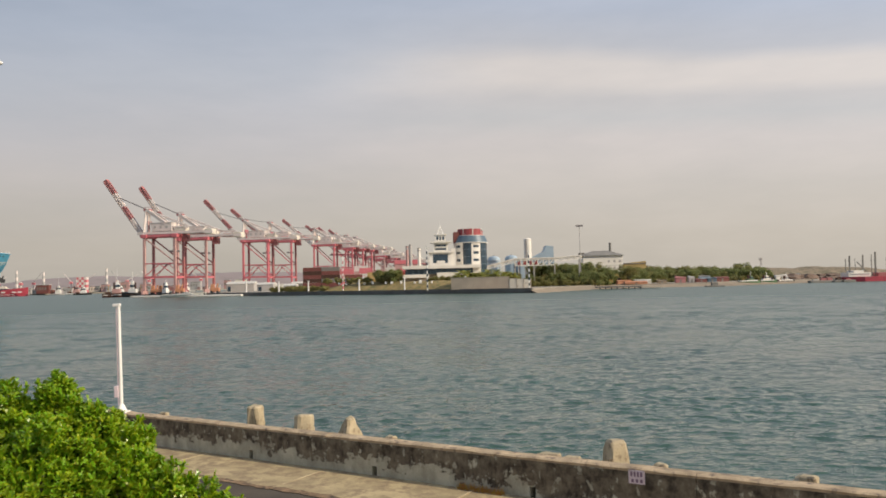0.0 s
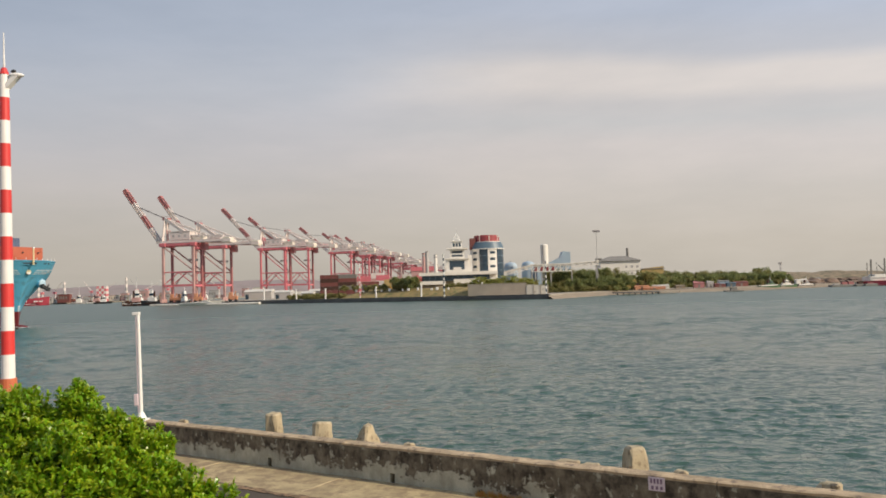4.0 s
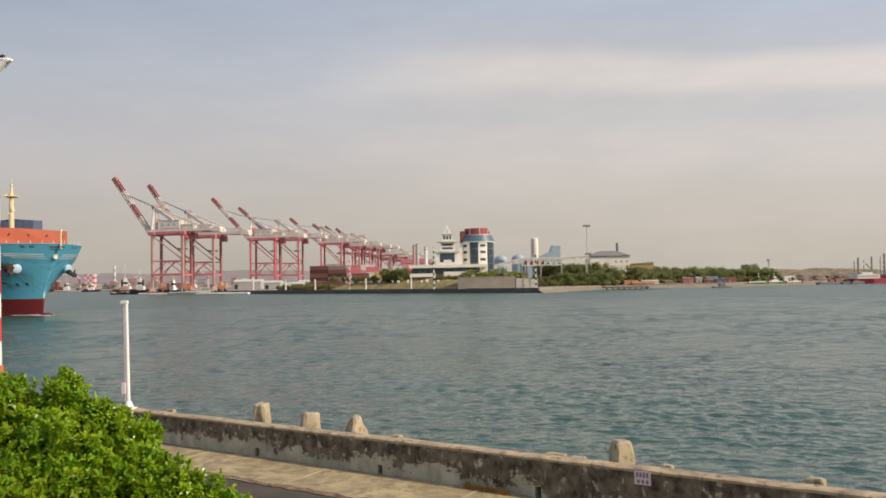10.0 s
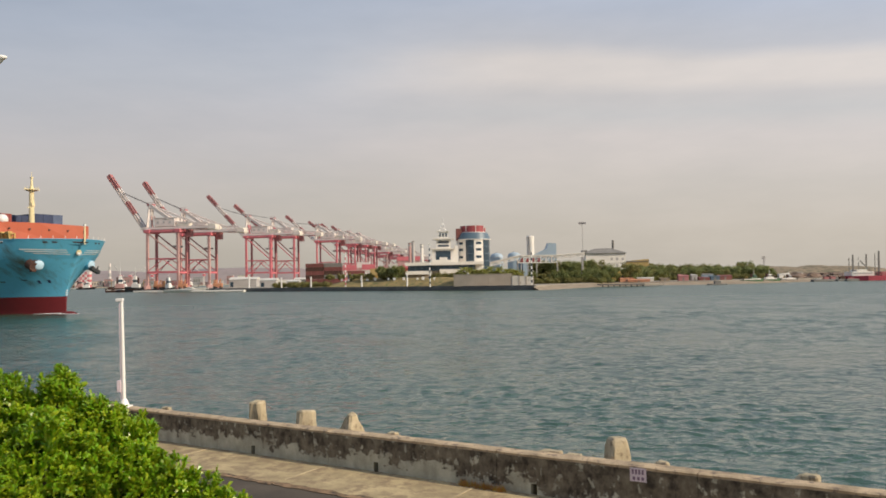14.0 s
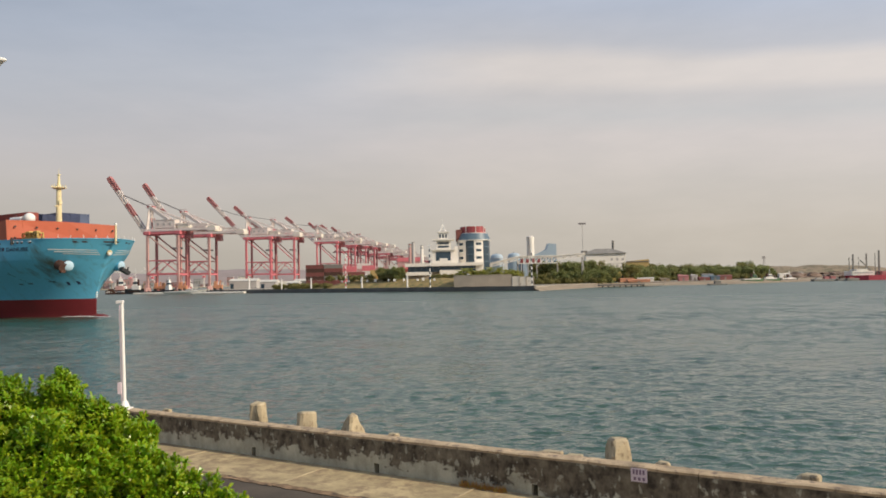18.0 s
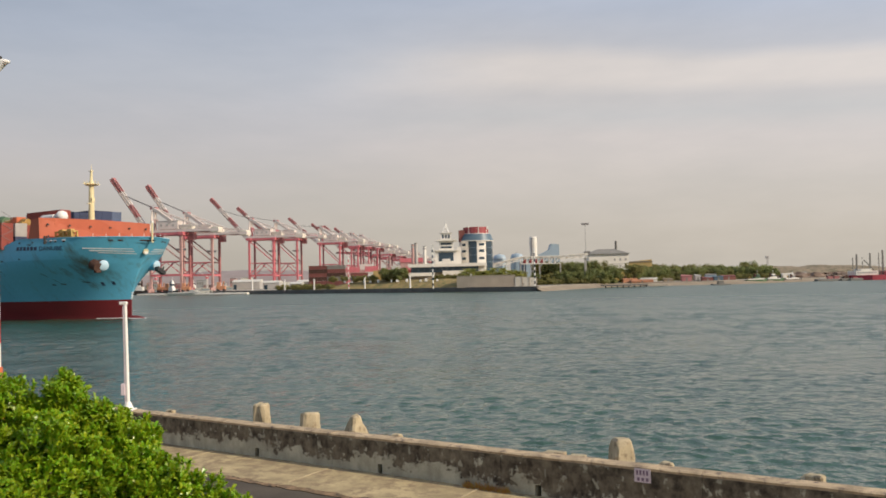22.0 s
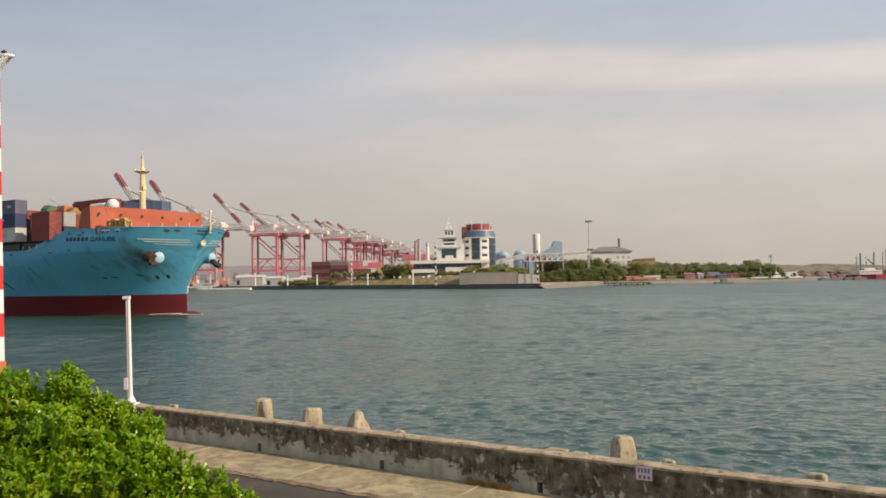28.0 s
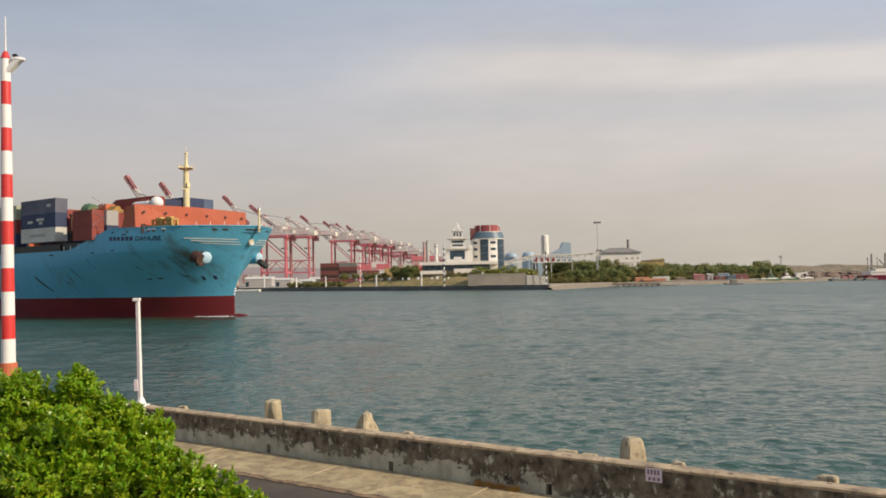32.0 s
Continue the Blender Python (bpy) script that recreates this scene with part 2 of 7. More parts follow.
    lk(bloom.outputs["Result"], bare.inputs["Factor"])
    lk(base, bare.inputs["A"])
    lk(bare.outputs["Result"], mix.inputs["A"])
    lk(tone.outputs["Color"], mix.inputs["B"])
    lk(mix.outputs["Result"], bs.inputs["Base Color"])
    return m


def hull_material():
    """Sun-faded blue ship's paint with rust runs below the anchor and along the side."""
    m = paint("pale_blue_hull_paint", (0.105, 0.39, 0.565), 0.45, vary=0.10, grain=9, dirt=(0.13, 0.20, 0.21), dirty=0.26, streak=0.8, bump=0.03)
    nt = m.node_tree
    n, lk = nt.nodes.new, nt.links.new
    bs = nt.nodes["Principled BSDF"]
    last = bs.inputs["Base Color"].links[0].from_socket
    co = n("ShaderNodeTexCoord")

    trail = n("ShaderNodeMapping")
    trail.inputs["Rotation"].default_value = (0, radians(19), 0)
    lk(co.outputs["Object"], trail.inputs["Vector"])

    def noise_at(scale, stretch, detail=6):
        mp = n("ShaderNodeMapping")
        mp.inputs["Scale"].default_value = stretch
        tx = n("ShaderNodeTexNoise")
        tx.inputs["Scale"].default_value, tx.inputs["Detail"].default_value = scale, detail
        tx.inputs["Roughness"].default_value = 0.6
        lk(trail.outputs["Vector"], mp.inputs["Vector"])
        lk(mp.outputs["Vector"], tx.inputs["Vector"])
        return tx.outputs["Fac"]

    def ranged(value, a0, a1, b0=0.0, b1=1.0):
        k = n("ShaderNodeMapRange")
        k.inputs["From Min"].default_value, k.inputs["From Max"].default_value = a0, a1
        k.inputs["To Min"].default_value, k.inputs["To Max"].default_value = b0, b1
        lk(value, k.inputs["Value"])
        return k.outputs["Result"]

    def layer(base, mask, color):
        mix = n("ShaderNodeMix")
        mix.data_type = "RGBA"
        mix.inputs["B"].default_value = (*color, 1)
        lk(mask, mix.inputs["Factor"])
        lk(base, mix.inputs["A"])
        return mix.outputs["Result"]

    def plus(x, y):
        k = n("ShaderNodeMath")
        lk(x, k.inputs[0])
        lk(y, k.inputs[1])
        return k.outputs[0]

    # runs everywhere, denser round the starboard anchor
    sepc = n("ShaderNodeVectorMath")
    sepc.operation = "SUBTRACT"
    sepc.inputs[1].default_value = (-4.6, -7.5, 10.2)
    lk(co.outputs["Object"], sepc.inputs[0])
    scl = n("ShaderNodeVectorMath")
    scl.operation = "MULTIPLY"
    scl.inputs[1].default_value = (1.0, 0.5, 0.75)
    lk(sepc.outputs["Vector"], scl.inputs[0])
    dist = n("ShaderNodeVectorMath")
    dist.operation = "LENGTH"
    lk(scl.outputs["Vector"], dist.inputs[0])
    near = ranged(dist.outputs["Value"], 0.4, 4.6, 0.24, 0.0)
    runs = plus(noise_at(0.55, (1.0, 0.6, 0.13), 4), near)
    last = layer(last, ranged(runs, 0.56, 0.86, 0.0, 0.9), (0.075, 0.07, 0.03))
    pale = noise_at(0.5, (0.6, 0.6, 0.5), 5)
    last = layer(last, ranged(pale, 0.60, 0.78, 0.0, 0.3), (0.16, 0.36, 0.46))
    lk(last, bs.inputs["Base Color"])
    return m


M = {}
M["water"] = water_material()
M["wall"] = wall_material()
M["wall_cap"] = paint("worn_wall_top", (0.43, 0.325, 0.205), 0.9, vary=0.4, grain=0.3, dirty=0.45, bump=0.4)
M["slab"] = paint("dusty_concrete_strip", (0.395, 0.31, 0.17), 0.92, vary=0.34, grain=0.45, dirt=(0.27, 0.20, 0.115), dirty=0.62, bump=0.4)
M["joint"] = paint("pale_joint_mortar", (0.46, 0.37, 0.23), 0.9, vary=0.3, grain=0.5, bump=0.1)
M["block"] = paint("pale_cast_concrete", (0.43, 0.355, 0.23), 0.9, vary=0.3, grain=0.25, dirt=(0.22, 0.165, 0.10), dirty=0.52, streak=0.5, bump=0.35)
M["silt"] = paint("brown_silt", (0.24, 0.155, 0.085), 0.95, vary=0.5, grain=0.25, dirt=(0.07, 0.05, 0.035), dirty=0.55, bump=0.5)
M["asphalt"] = paint("asphalt", (0.074, 0.058, 0.041), 0.9, vary=0.3, grain=0.8, bump=0.4)
M["concrete"] = paint("pale_concrete", (0.45, 0.39, 0.28), 0.9, vary=0.5, grain=0.12, dirt=(0.13, 0.10, 0.07), dirty=0.5, streak=0.5, bump=0.4)
M["quay"] = paint("quay_concrete", (0.13, 0.125, 0.115), 0.9, vary=0.3, grain=6, dirty=0.3, bump=0.2)
M["quay_top"] = paint("quay_paving", (0.30, 0.27, 0.22), 0.9, vary=0.25, grain=8, bump=0.1)
M["sand"] = paint("sandy_shore", (0.27, 0.215, 0.15), 0.95, vary=0.25, grain=6, dirty=0.25, dirt=(0.18, 0.14, 0.10), bump=0.2)
M["pale_wall"] = paint("pale_boundary_wall", (0.40, 0.34, 0.27), 0.9, vary=0.12, grain=5, bump=0.1)
M["grass"] = paint("dry_grass", (0.265, 0.195, 0.075), 0.95, vary=0.35, grain=4, dirt=(0.10, 0.12, 0.035), dirty=0.5, bump=0.3)
M["white"] = paint("white_paint", (0.78, 0.76, 0.72), 0.5, vary=0.07, grain=3, bump=0.02)
M["cream"] = paint("cream_mast_paint", (0.72, 0.62, 0.36), 0.5, vary=0.1, grain=1, dirty=0.2, streak=0.7, bump=0.02)
M["red_paint"] = paint("signal_red_paint", (0.62, 0.04, 0.035), 0.45, vary=0.12, grain=1, bump=0.03)
# crane reds and pinks are paled and dulled: distance haze put into the colour
M["crane_red"] = paint("hazed_red_crane_paint", (0.60, 0.165, 0.185), 0.55, vary=0.15, grain=6, bump=0.02)
M["boom_red"] = paint("dull_red_boom_paint", (0.40, 0.165, 0.16), 0.65, vary=0.25, grain=3, dirt=(0.40, 0.30, 0.27), dirty=0.3, bump=0.02)
M["crane_pale"] = paint("pale_hazed_pink_crane_paint", (0.48, 0.29, 0.265), 0.6, vary=0.2, grain=5, bump=0.02)
# darker copy of the crane red; on the far legs it paints their shade
M["crane_dark"] = paint("dark_red_shaded_crane_paint", (0.38, 0.145, 0.14), 0.6, vary=0.2, grain=6, bump=0.02)
M["crane_white"] = paint("crane_white_paint", (0.69, 0.61, 0.565), 0.55, vary=0.1, grain=6, bump=0.02)
M["cable"] = paint("grey_steel_cable", (0.22, 0.2, 0.2), 0.6, vary=0.1, bump=0)
M["hull_blue"] = hull_material()
M["hull_red"] = paint("dark_red_boot_paint", (0.150, 0.011, 0.014), 0.5, vary=0.2, grain=8, dirt=(0.10, 0.02, 0.02), dirty=0.3, bump=0.02)
M["orange"] = paint("orange_red_deck_paint", (0.42, 0.108, 0.055), 0.6, vary=0.1, grain=5, dirty=0.12, streak=0.6, bump=0.02)
# rust on ships and gear; also the painted dark of gaps in a yard stack
M["rust"] = paint("rust_and_gap_shade", (0.065, 0.03, 0.02), 0.8, vary=0.4, grain=1, dirty=0.3, bump=0.2)
M["cap_blue"] = paint("pale_blue_white_paint", (0.40, 0.56, 0.66), 0.5, vary=0.12, grain=1, dirty=0.2, streak=0.5, bump=0.02)
M["scuff"] = paint("grimy_scuffed_paint", (0.045, 0.09, 0.10), 0.7, vary=0.5, grain=0.6, dirt=(0.09, 0.05, 0.03), dirty=0.5, bump=0.05)
M["black"] = paint("black_steel", (0.03, 0.03, 0.03), 0.5, vary=0.3, bump=0.05)
M["foam"] = paint("white_foam", (0.72, 0.75, 0.76), 0.8, vary=0.2, grain=1.5, dirt=(0.35, 0.45, 0.47), dirty=0.45, bump=0.4)
M["navy"] = paint("navy_container_paint", (0.035, 0.05, 0.11), 0.55, vary=0.2, grain=3, bump=0.02)
M["steel_blue"] = paint("slate_blue_container_paint", (0.09, 0.12, 0.20), 0.55, vary=0.2, grain=3, bump=0.02)
M["slate"] = paint("slate_violet_container_paint", (0.125, 0.125, 0.165), 0.55, vary=0.2, grain=3, bump=0.02)
M["box_pale"] = paint("pale_olive_container_paint", (0.40, 0.42, 0.28), 0.6, vary=0.2, grain=3, dirty=0.2, streak=0.5, bump=0.02)
M["box_red"] = paint("brick_red_container_paint", (0.27, 0.055, 0.04), 0.6, vary=0.2, grain=3, bump=0.02)
M["box_orange"] = paint("orange_container_paint", (0.50, 0.13, 0.05), 0.6, vary=0.2, grain=3, bump=0.02)
M["stack_brown"] = paint("brown_container_paint", (0.17, 0.055, 0.045), 0.6, vary=0.25, grain=3, bump=0.02)
M["box_white"] = paint("off_white_container_paint", (0.58, 0.56, 0.50), 0.6, vary=0.15, grain=3, dirty=0.15, streak=0.5, bump=0.02)
M["box_green"] = paint("green_container_paint", (0.075, 0.14, 0.07), 0.6, vary=0.2, grain=3, bump=0.02)
M["box_yellow"] = paint("yellow_machine_paint", (0.50, 0.34, 0.10), 0.55, vary=0.15, grain=2, bump=0.02)
M["yard_orange"] = paint("sun_bleached_orange_paint", (0.50, 0.235, 0.13), 0.65, vary=0.25, grain=1.5, dirty=0.2, bump=0.02)
M["gear_ochre"] = paint("grimy_ochre_gear_paint", (0.36, 0.21, 0.05), 0.6, vary=0.3, grain=1, dirty=0.4, bump=0.05)
M["glass_dark"] = paint("dark_blue_glazing", (0.035, 0.06, 0.085), 0.12, vary=0.3, grain=4, bump=0)
M["ring_blue"] = paint("slate_blue_cladding", (0.09, 0.14, 0.18), 0.4, vary=0.12, grain=4, bump=0)
M["roof_red"] = paint("red_parapet_panel", (0.32, 0.06, 0.065), 0.5, vary=0.12, grain=3, bump=0)
M["facade"] = paint("white_facade", (0.76, 0.72, 0.65), 0.7, vary=0.08, grain=5, bump=0.02)
M["cream_wall"] = paint("stained_cream_wall", (0.68, 0.63, 0.53), 0.8, vary=0.15, grain=4, dirty=0.25, streak=0.5, bump=0.02)
M["roof_grey"] = paint("grey_tile_roof", (0.20, 0.19, 0.17), 0.8, vary=0.2, grain=3, bump=0.1)
M["silo_blue"] = paint("pale_blue_tank_paint", (0.33, 0.42, 0.49), 0.5, vary=0.1, grain=6, bump=0)
M["ochre"] = paint("ochre_wall", (0.42, 0.30, 0.12), 0.8, vary=0.15, grain=5, bump=0)
M["bark"] = paint("bark", (0.13, 0.10, 0.07), 0.9, vary=0.3, grain=0.4, bump=0.5)
M["leaf"] = leaf_material("glossy_shrub_leaf", (0.26, 0.41, 0.016), 0.32)
M["dry_weed"] = leaf_material("dry_weed_blade", (0.42, 0.24, 0.06), 0.7)
M["far_leaf"] = leaf_material("broadleaf_crown", (0.235, 0.265, 0.095), 0.7)
M["palm_leaf"] = leaf_material("palm_frond", (0.33, 0.35, 0.085), 0.6)
M["olive_leaf"] = leaf_material("olive_crown", (0.26, 0.25, 0.085), 0.75)
M["ship_red"] = paint("dull_red_hull_paint", (0.42, 0.05, 0.075), 0.6, vary=0.2, grain=4, dirty=0.25, bump=0.02)
M["spoil"] = paint("brown_spoil", (0.17, 0.12, 0.09), 0.95, vary=0.35, grain=4, dirty=0.4, dirt=(0.25, 0.19, 0.14), bump=0.3)
# pale pinkish slope: the haze over the far hill is mixed into its colour
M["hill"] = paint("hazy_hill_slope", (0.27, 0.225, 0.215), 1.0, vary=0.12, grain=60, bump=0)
M["scrub"] = paint("brown_scrub_slope", (0.26, 0.20, 0.13), 1.0, vary=0.3, grain=18, dirt=(0.10, 0.095, 0.05), dirty=0.6, bump=0.1)
M["far_grey"] = paint("far_grey_building", (0.42, 0.40, 0.38), 0.8, vary=0.15, grain=10, bump=0)
M["lilac"] = paint("pale_lilac_notice_board", (0.68, 0.57, 0.60), 0.6, vary=0.05, bump=0)
M["mark"] = paint("dark_violet_mark", (0.22, 0.14, 0.20), 0.6, vary=0.1, bump=0)
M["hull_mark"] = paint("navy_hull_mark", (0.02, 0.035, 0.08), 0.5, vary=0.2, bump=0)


# ---- mesh helpers ----
def part(name, bm, material, parent=None, label="", smooth=False):
    """Links a bmesh as one mesh object under a thing or part."""
    me = bpy.data.meshes.new(name)
    bmesh.ops.recalc_face_normals(bm, faces=bm.faces)
    bm.to_mesh(me)
    bm.free()
    me.materials.append(material)
    if smooth:
        me.polygons.foreach_set("use_smooth", [True] * len(me.polygons))
    ob = new(name, me)
    ob.parent = parent
    if label:
        tagged(ob, label)
    return ob


def sheet(name, verts, faces, material, parent=None, label="", smooth=False):
    me = bpy.data.meshes.new(name)
    me.from_pydata(verts, [], faces)
    me.update()
    me.materials.append(material)
    if smooth:
        me.polygons.foreach_set("use_smooth", [True] * len(me.polygons))
    ob = new(name, me)
    ob.parent = parent
    if label:
        tagged(ob, label)
    return ob


def thing(name, m, label, category, group=""):
    ob = new(name)
    ob.empty_display_size = 0.2
    ob.matrix_basis = m
    return tagged(ob, label, category, group)


def box(bm, lo, hi, m=Matrix(), bevel=0.0):
    lo, hi = Vector(lo), Vector(hi)
    r = bmesh.ops.create_cube(bm, size=1, matrix=m @ Matrix.Translation((lo + hi) / 2) @ Matrix.Diagonal((*(hi - lo), 1)))
    if bevel:
        edges = {e for v in r["verts"] for e in v.link_edges}
        bmesh.ops.bevel(bm, geom=list(edges), offset=bevel, segments=2, affect="EDGES", profile=0.6)
    return bm


def beam(bm, p, q, w, h=None):
    """A straight bar of section w by h from p to q."""
    p, q = Vector(p), Vector(q)
    d = q - p
    turn = d.to_track_quat("Z", "Y").to_matrix().to_4x4()
    bmesh.ops.create_cube(bm, size=1, matrix=Matrix.Translation((p + q) / 2) @ turn @ Matrix.Diagonal((w, h or w, d.length, 1)))
    return bm


def rod(bm, p, q, r1, r2=None, seg=10):
    p, q = Vector(p), Vector(q)
    d = q - p
    turn = d.to_track_quat("Z", "Y").to_matrix().to_4x4()
    bmesh.ops.create_cone(bm, cap_ends=True, segments=seg, radius1=r1, radius2=r1 if r2 is None else r2, depth=d.length,
                          matrix=Matrix.Translation((p + q) / 2) @ turn)
    return bm


def prism(bm, outline, z0, z1):
    """An upright prism over a flat outline."""
    low = [bm.verts.new((x, y, z0)) for x, y in outline]
    top = [bm.verts.new((x, y, z1)) for x, y in outline]
    bm.faces.new(low[::-1])
    bm.faces.new(top)
    for i in range(len(low)):
        j = (i + 1) % len(low)
        bm.faces.new((low[i], low[j], top[j], top[i]))
    return bm


def B():
    return bmesh.new()


# ---- sea ----
def make_water():
    """One sheet to the horizon, with real waves near the viewer."""
    rng = np.random.RandomState(4)
    radii = np.concatenate([np.geomspace(16, 400, 1000), np.geomspace(405, 4700, 45)])
    fine = np.linspace(-46, 46, 430)
    coarse = np.linspace(52, 308, 40)
    ang = np.radians(np.concatenate([fine, coarse]))
    R, A = np.meshgrid(radii, ang, indexing="ij")
    X, Y = R * np.sin(A), R * np.cos(A)
    Z = np.zeros_like(X)
    step = R * 0.0037
    gust = 0.65 + 0.35 * np.sin(X * 0.21 + 1.3 * np.sin(Y * 0.13)) * np.sin(Y * 0.17 + 0.9 * np.sin(X * 0.11))
    for k in range(62):
        lam = 0.42 * 1.09 ** k if k < 18 else rng.uniform(0.45, 1.2) if k < 34 else rng.uniform(1.2, 3.2) if k < 46 else rng.uniform(2.4, 4.5)
        turn = rng.normal(0.25, 0.62)
        kx, ky = 2 * np.pi / lam * np.sin(turn), 2 * np.pi / lam * np.cos(turn)
        amp = (0.0106 if k < 34 else 0.0128 if k < 46 else 0.0080) * lam ** 0.75
        fade = np.clip((lam / step - 2.3) / 3, 0, 1) * (np.clip((R - (30 if k < 46 else 70)) / 70, 0.15, 1) if k >= 34 else 1)
        ph = kx * X + ky * Y + rng.uniform(0, 6.28)
        Z += amp * fade * gust * (1.7 * np.exp(1.2 * (np.sin(ph) - 1)) - 0.6)
    nr, na = X.shape
    verts = np.stack([X, Y, Z], -1).reshape(-1, 3)
    i = np.arange(nr - 1)[:, None] * na
    j = np.arange(na)[None, :]
    j2 = (j + 1) % na
    faces = np.stack([i + j, i + j2, i + na + j2, i + na + j], -1).reshape(-1, 4)
    hub = len(verts)
    verts = np.vstack([verts, [[0, 0, 0]]])
    me = bpy.data.meshes.new("water")
    me.from_pydata(verts.tolist(), [], faces.tolist() + [(hub, int(b), int(a)) for a, b in zip(range(na), list(range(1, na)) + [0])])
    me.update()
    me.materials.append(M["water"])
    me.polygons.foreach_set("use_smooth", [True] * len(me.polygons))
    ob = new("water", me)
    return tagged(ob, "grey-green choppy harbour water reaching the far shore", "water", kind="structure")


water = make_water()

# ---- near shore: road, strip, sea wall ----
WALL_Z0, WALL_Z1 = 2.29, 3.06
SHORE = pose(-8.6, 21.4, 0, rz=-31.94)      # x along the wall, y out to sea


def make_shore():
    road = part("road", prism(B(), [(-70, -1.84), (45, -1.84), (45, -60), (-70, -60)], -1.0, WALL_Z0 - 0.01), M["asphalt"])
    road.matrix_basis = SHORE
    tagged(road, "dark worn asphalt road behind the sea wall", "road", kind="structure")
    strip = tagged(new("pavement"), "sandy concrete strip along the sea wall", "pavement", kind="structure")
    strip.matrix_basis = SHORE
    part("bed", prism(B(), [(-70, 0.0), (45, 0.0), (45, -1.83), (-70, -1.83)], -1.0, WALL_Z0 - 0.04), M["slab"], strip)
    rng = random.Random(5)
    for k in range(-4, 9):
        x0 = k * 3.85 - 0.6
        n = 12
        bm = B()
        edge = [(x0 + 3.84 * i / n, -1.74 - rng.uniform(0.0, 0.09)) for i in range(n + 1)]
        prism(bm, [(x0, -0.005), *edge, (x0 + 3.84, -0.005)], WALL_Z0 - 0.1, WALL_Z0 + rng.uniform(-0.006, 0.006))
        part("slab", bm, M["slab"], strip)
        bm = box(B(), (x0 + 3.825, -1.45, WALL_Z0), (x0 + 3.86, -0.1, WALL_Z0 + 0.009))
        part("joint_line", bm, M["joint"], strip)
        # damp brown silt and leaf litter along the road's edge
        bm = B()
        low, high = [], []
        for i in range(17):
            x = x0 + 3.84 * i / 16
            low.append(bm.verts.new((x, -1.80 - rng.uniform(0.02, 0.10), WALL_Z0 + 0.004)))
            high.append(bm.verts.new((x, -1.70 + rng.uniform(-0.07, 0.09), WALL_Z0 + 0.010)))
        for i in range(16):
            bm.faces.new((low[i], low[i + 1], high[i + 1], high[i]))
        part("silt", bm, M["silt"], strip, "damp brown silt and litter")
    # a few dry weeds at the foot of the wall
    for x in (11.25, 11.4, 11.6, 11.05, 10.9, 10.7, 11.5, 10.75, 11.15):
        verts, faces = [], []
        for i in range(26):
            t, h, s = rng.uniform(0, 6.28), rng.uniform(0.05, 0.16), rng.uniform(0.0, 0.14)
            px, py = x + math.cos(t) * s, -0.06 - abs(math.sin(t)) * s
            k2 = len(verts)
            verts += [(px - 0.012, py, WALL_Z0), (px + 0.012, py, WALL_Z0), (px + rng.uniform(-0.05, 0.05), py - rng.uniform(0, 0.05), WALL_Z0 + h)]
            faces.append((k2, k2 + 1, k2 + 2))
        tuft = sheet("weed_tuft", verts, faces, M["dry_weed"])
        tuft.matrix_basis = SHORE
        tagged(tuft, "dry orange weed at the wall's foot", "weed", "weeds along the wall")
    wall = tagged(new("sea_wall"), "low weathered concrete sea wall with dark stains", "wall", kind="structure")
    wall.matrix_basis = SHORE
    joints = [3.47 - 3.9 * k for k in range(9, 0, -1)] + [3.47, 7.08, 11.4] + [11.4 + 3.9 * k for k in range(1, 6)]
    drains = {3.47: 4.64, 7.08: 8.36, 11.4: 12.14}
    for x0, x9 in zip(joints, joints[1:]):
        span = x9 - x0
        hole = drains.get(x0, x0 + 1.22)
        face = [(x0 + 0.005, WALL_Z0 - 0.3), (hole, WALL_Z0 - 0.3), (hole, WALL_Z0 + 0.20), (hole + 0.13, WALL_Z0 + 0.20),
                (hole + 0.13, WALL_Z0 - 0.3), (x0 + span - 0.004, WALL_Z0 - 0.3), (x0 + span - 0.004, WALL_Z1 - 0.07), (x0 + 0.005, WALL_Z1 - 0.07)]
        bm = B()
        f = [bm.verts.new((x, 0.0, z)) for x, z in face]
        r = [bm.verts.new((x, 0.31, z)) for x, z in face]
        bm.faces.new(f)
        bm.faces.new(r[::-1])
        for i in range(8):
            j = (i + 1) % 8
            bm.faces.new((f[i], f[j], r[j], r[i]))
        part("panel", bm, M["wall"], wall)
        # uneven worn coping
        bm = B()
        n = 14
        grid = []
        for i in range(n + 1):
            x = x0 + 0.006 + (span - 0.012) * i / n
            w = rng.uniform(-0.02, 0.015)
            h = rng.uniform(-0.012, 0.008)
            grid.append([bm.verts.new(p) for p in ((x, 0.004 + w * 0.3, WALL_Z1 - 0.072), (x, -0.004 + w * 0.4, WALL_Z1 - 0.022 + h),
                                                   (x, 0.045 + w, WALL_Z1 + h), (x, 0.28, WALL_Z1 + h * 0.5), (x, 0.315, WALL_Z1 - 0.072))])
        for p, q in zip(grid, grid[1:]):
            for i in range(5):
                j = (i + 1) % 5
                bm.faces.new((p[i], p[j], q[j], q[i]))
        bm.faces.new(grid[0])
        bm.faces.new(grid[-1][::-1])
        part("coping", bm, M["wall_cap"], wall)
    # black sheet across the back of the drain holes paints their inner shade
    part("core", box(B(), (-31, 0.285, 0), (30, 0.308, WALL_Z1 - 0.1)), M["black"], wall)
    apron = B()
    lo = [(-70, 0.318, 1.9), (-70, 2.4, 1.25), (-70, 5.5, -1.2), (-70, 0.318, -1.2)]
    a = [apron.verts.new(p) for p in lo]
    b = [apron.verts.new((45, y, z)) for _, y, z in lo]
    for i in range(4):
        j = (i + 1) % 4
        apron.faces.new((a[i], a[j], b[j], b[i]))
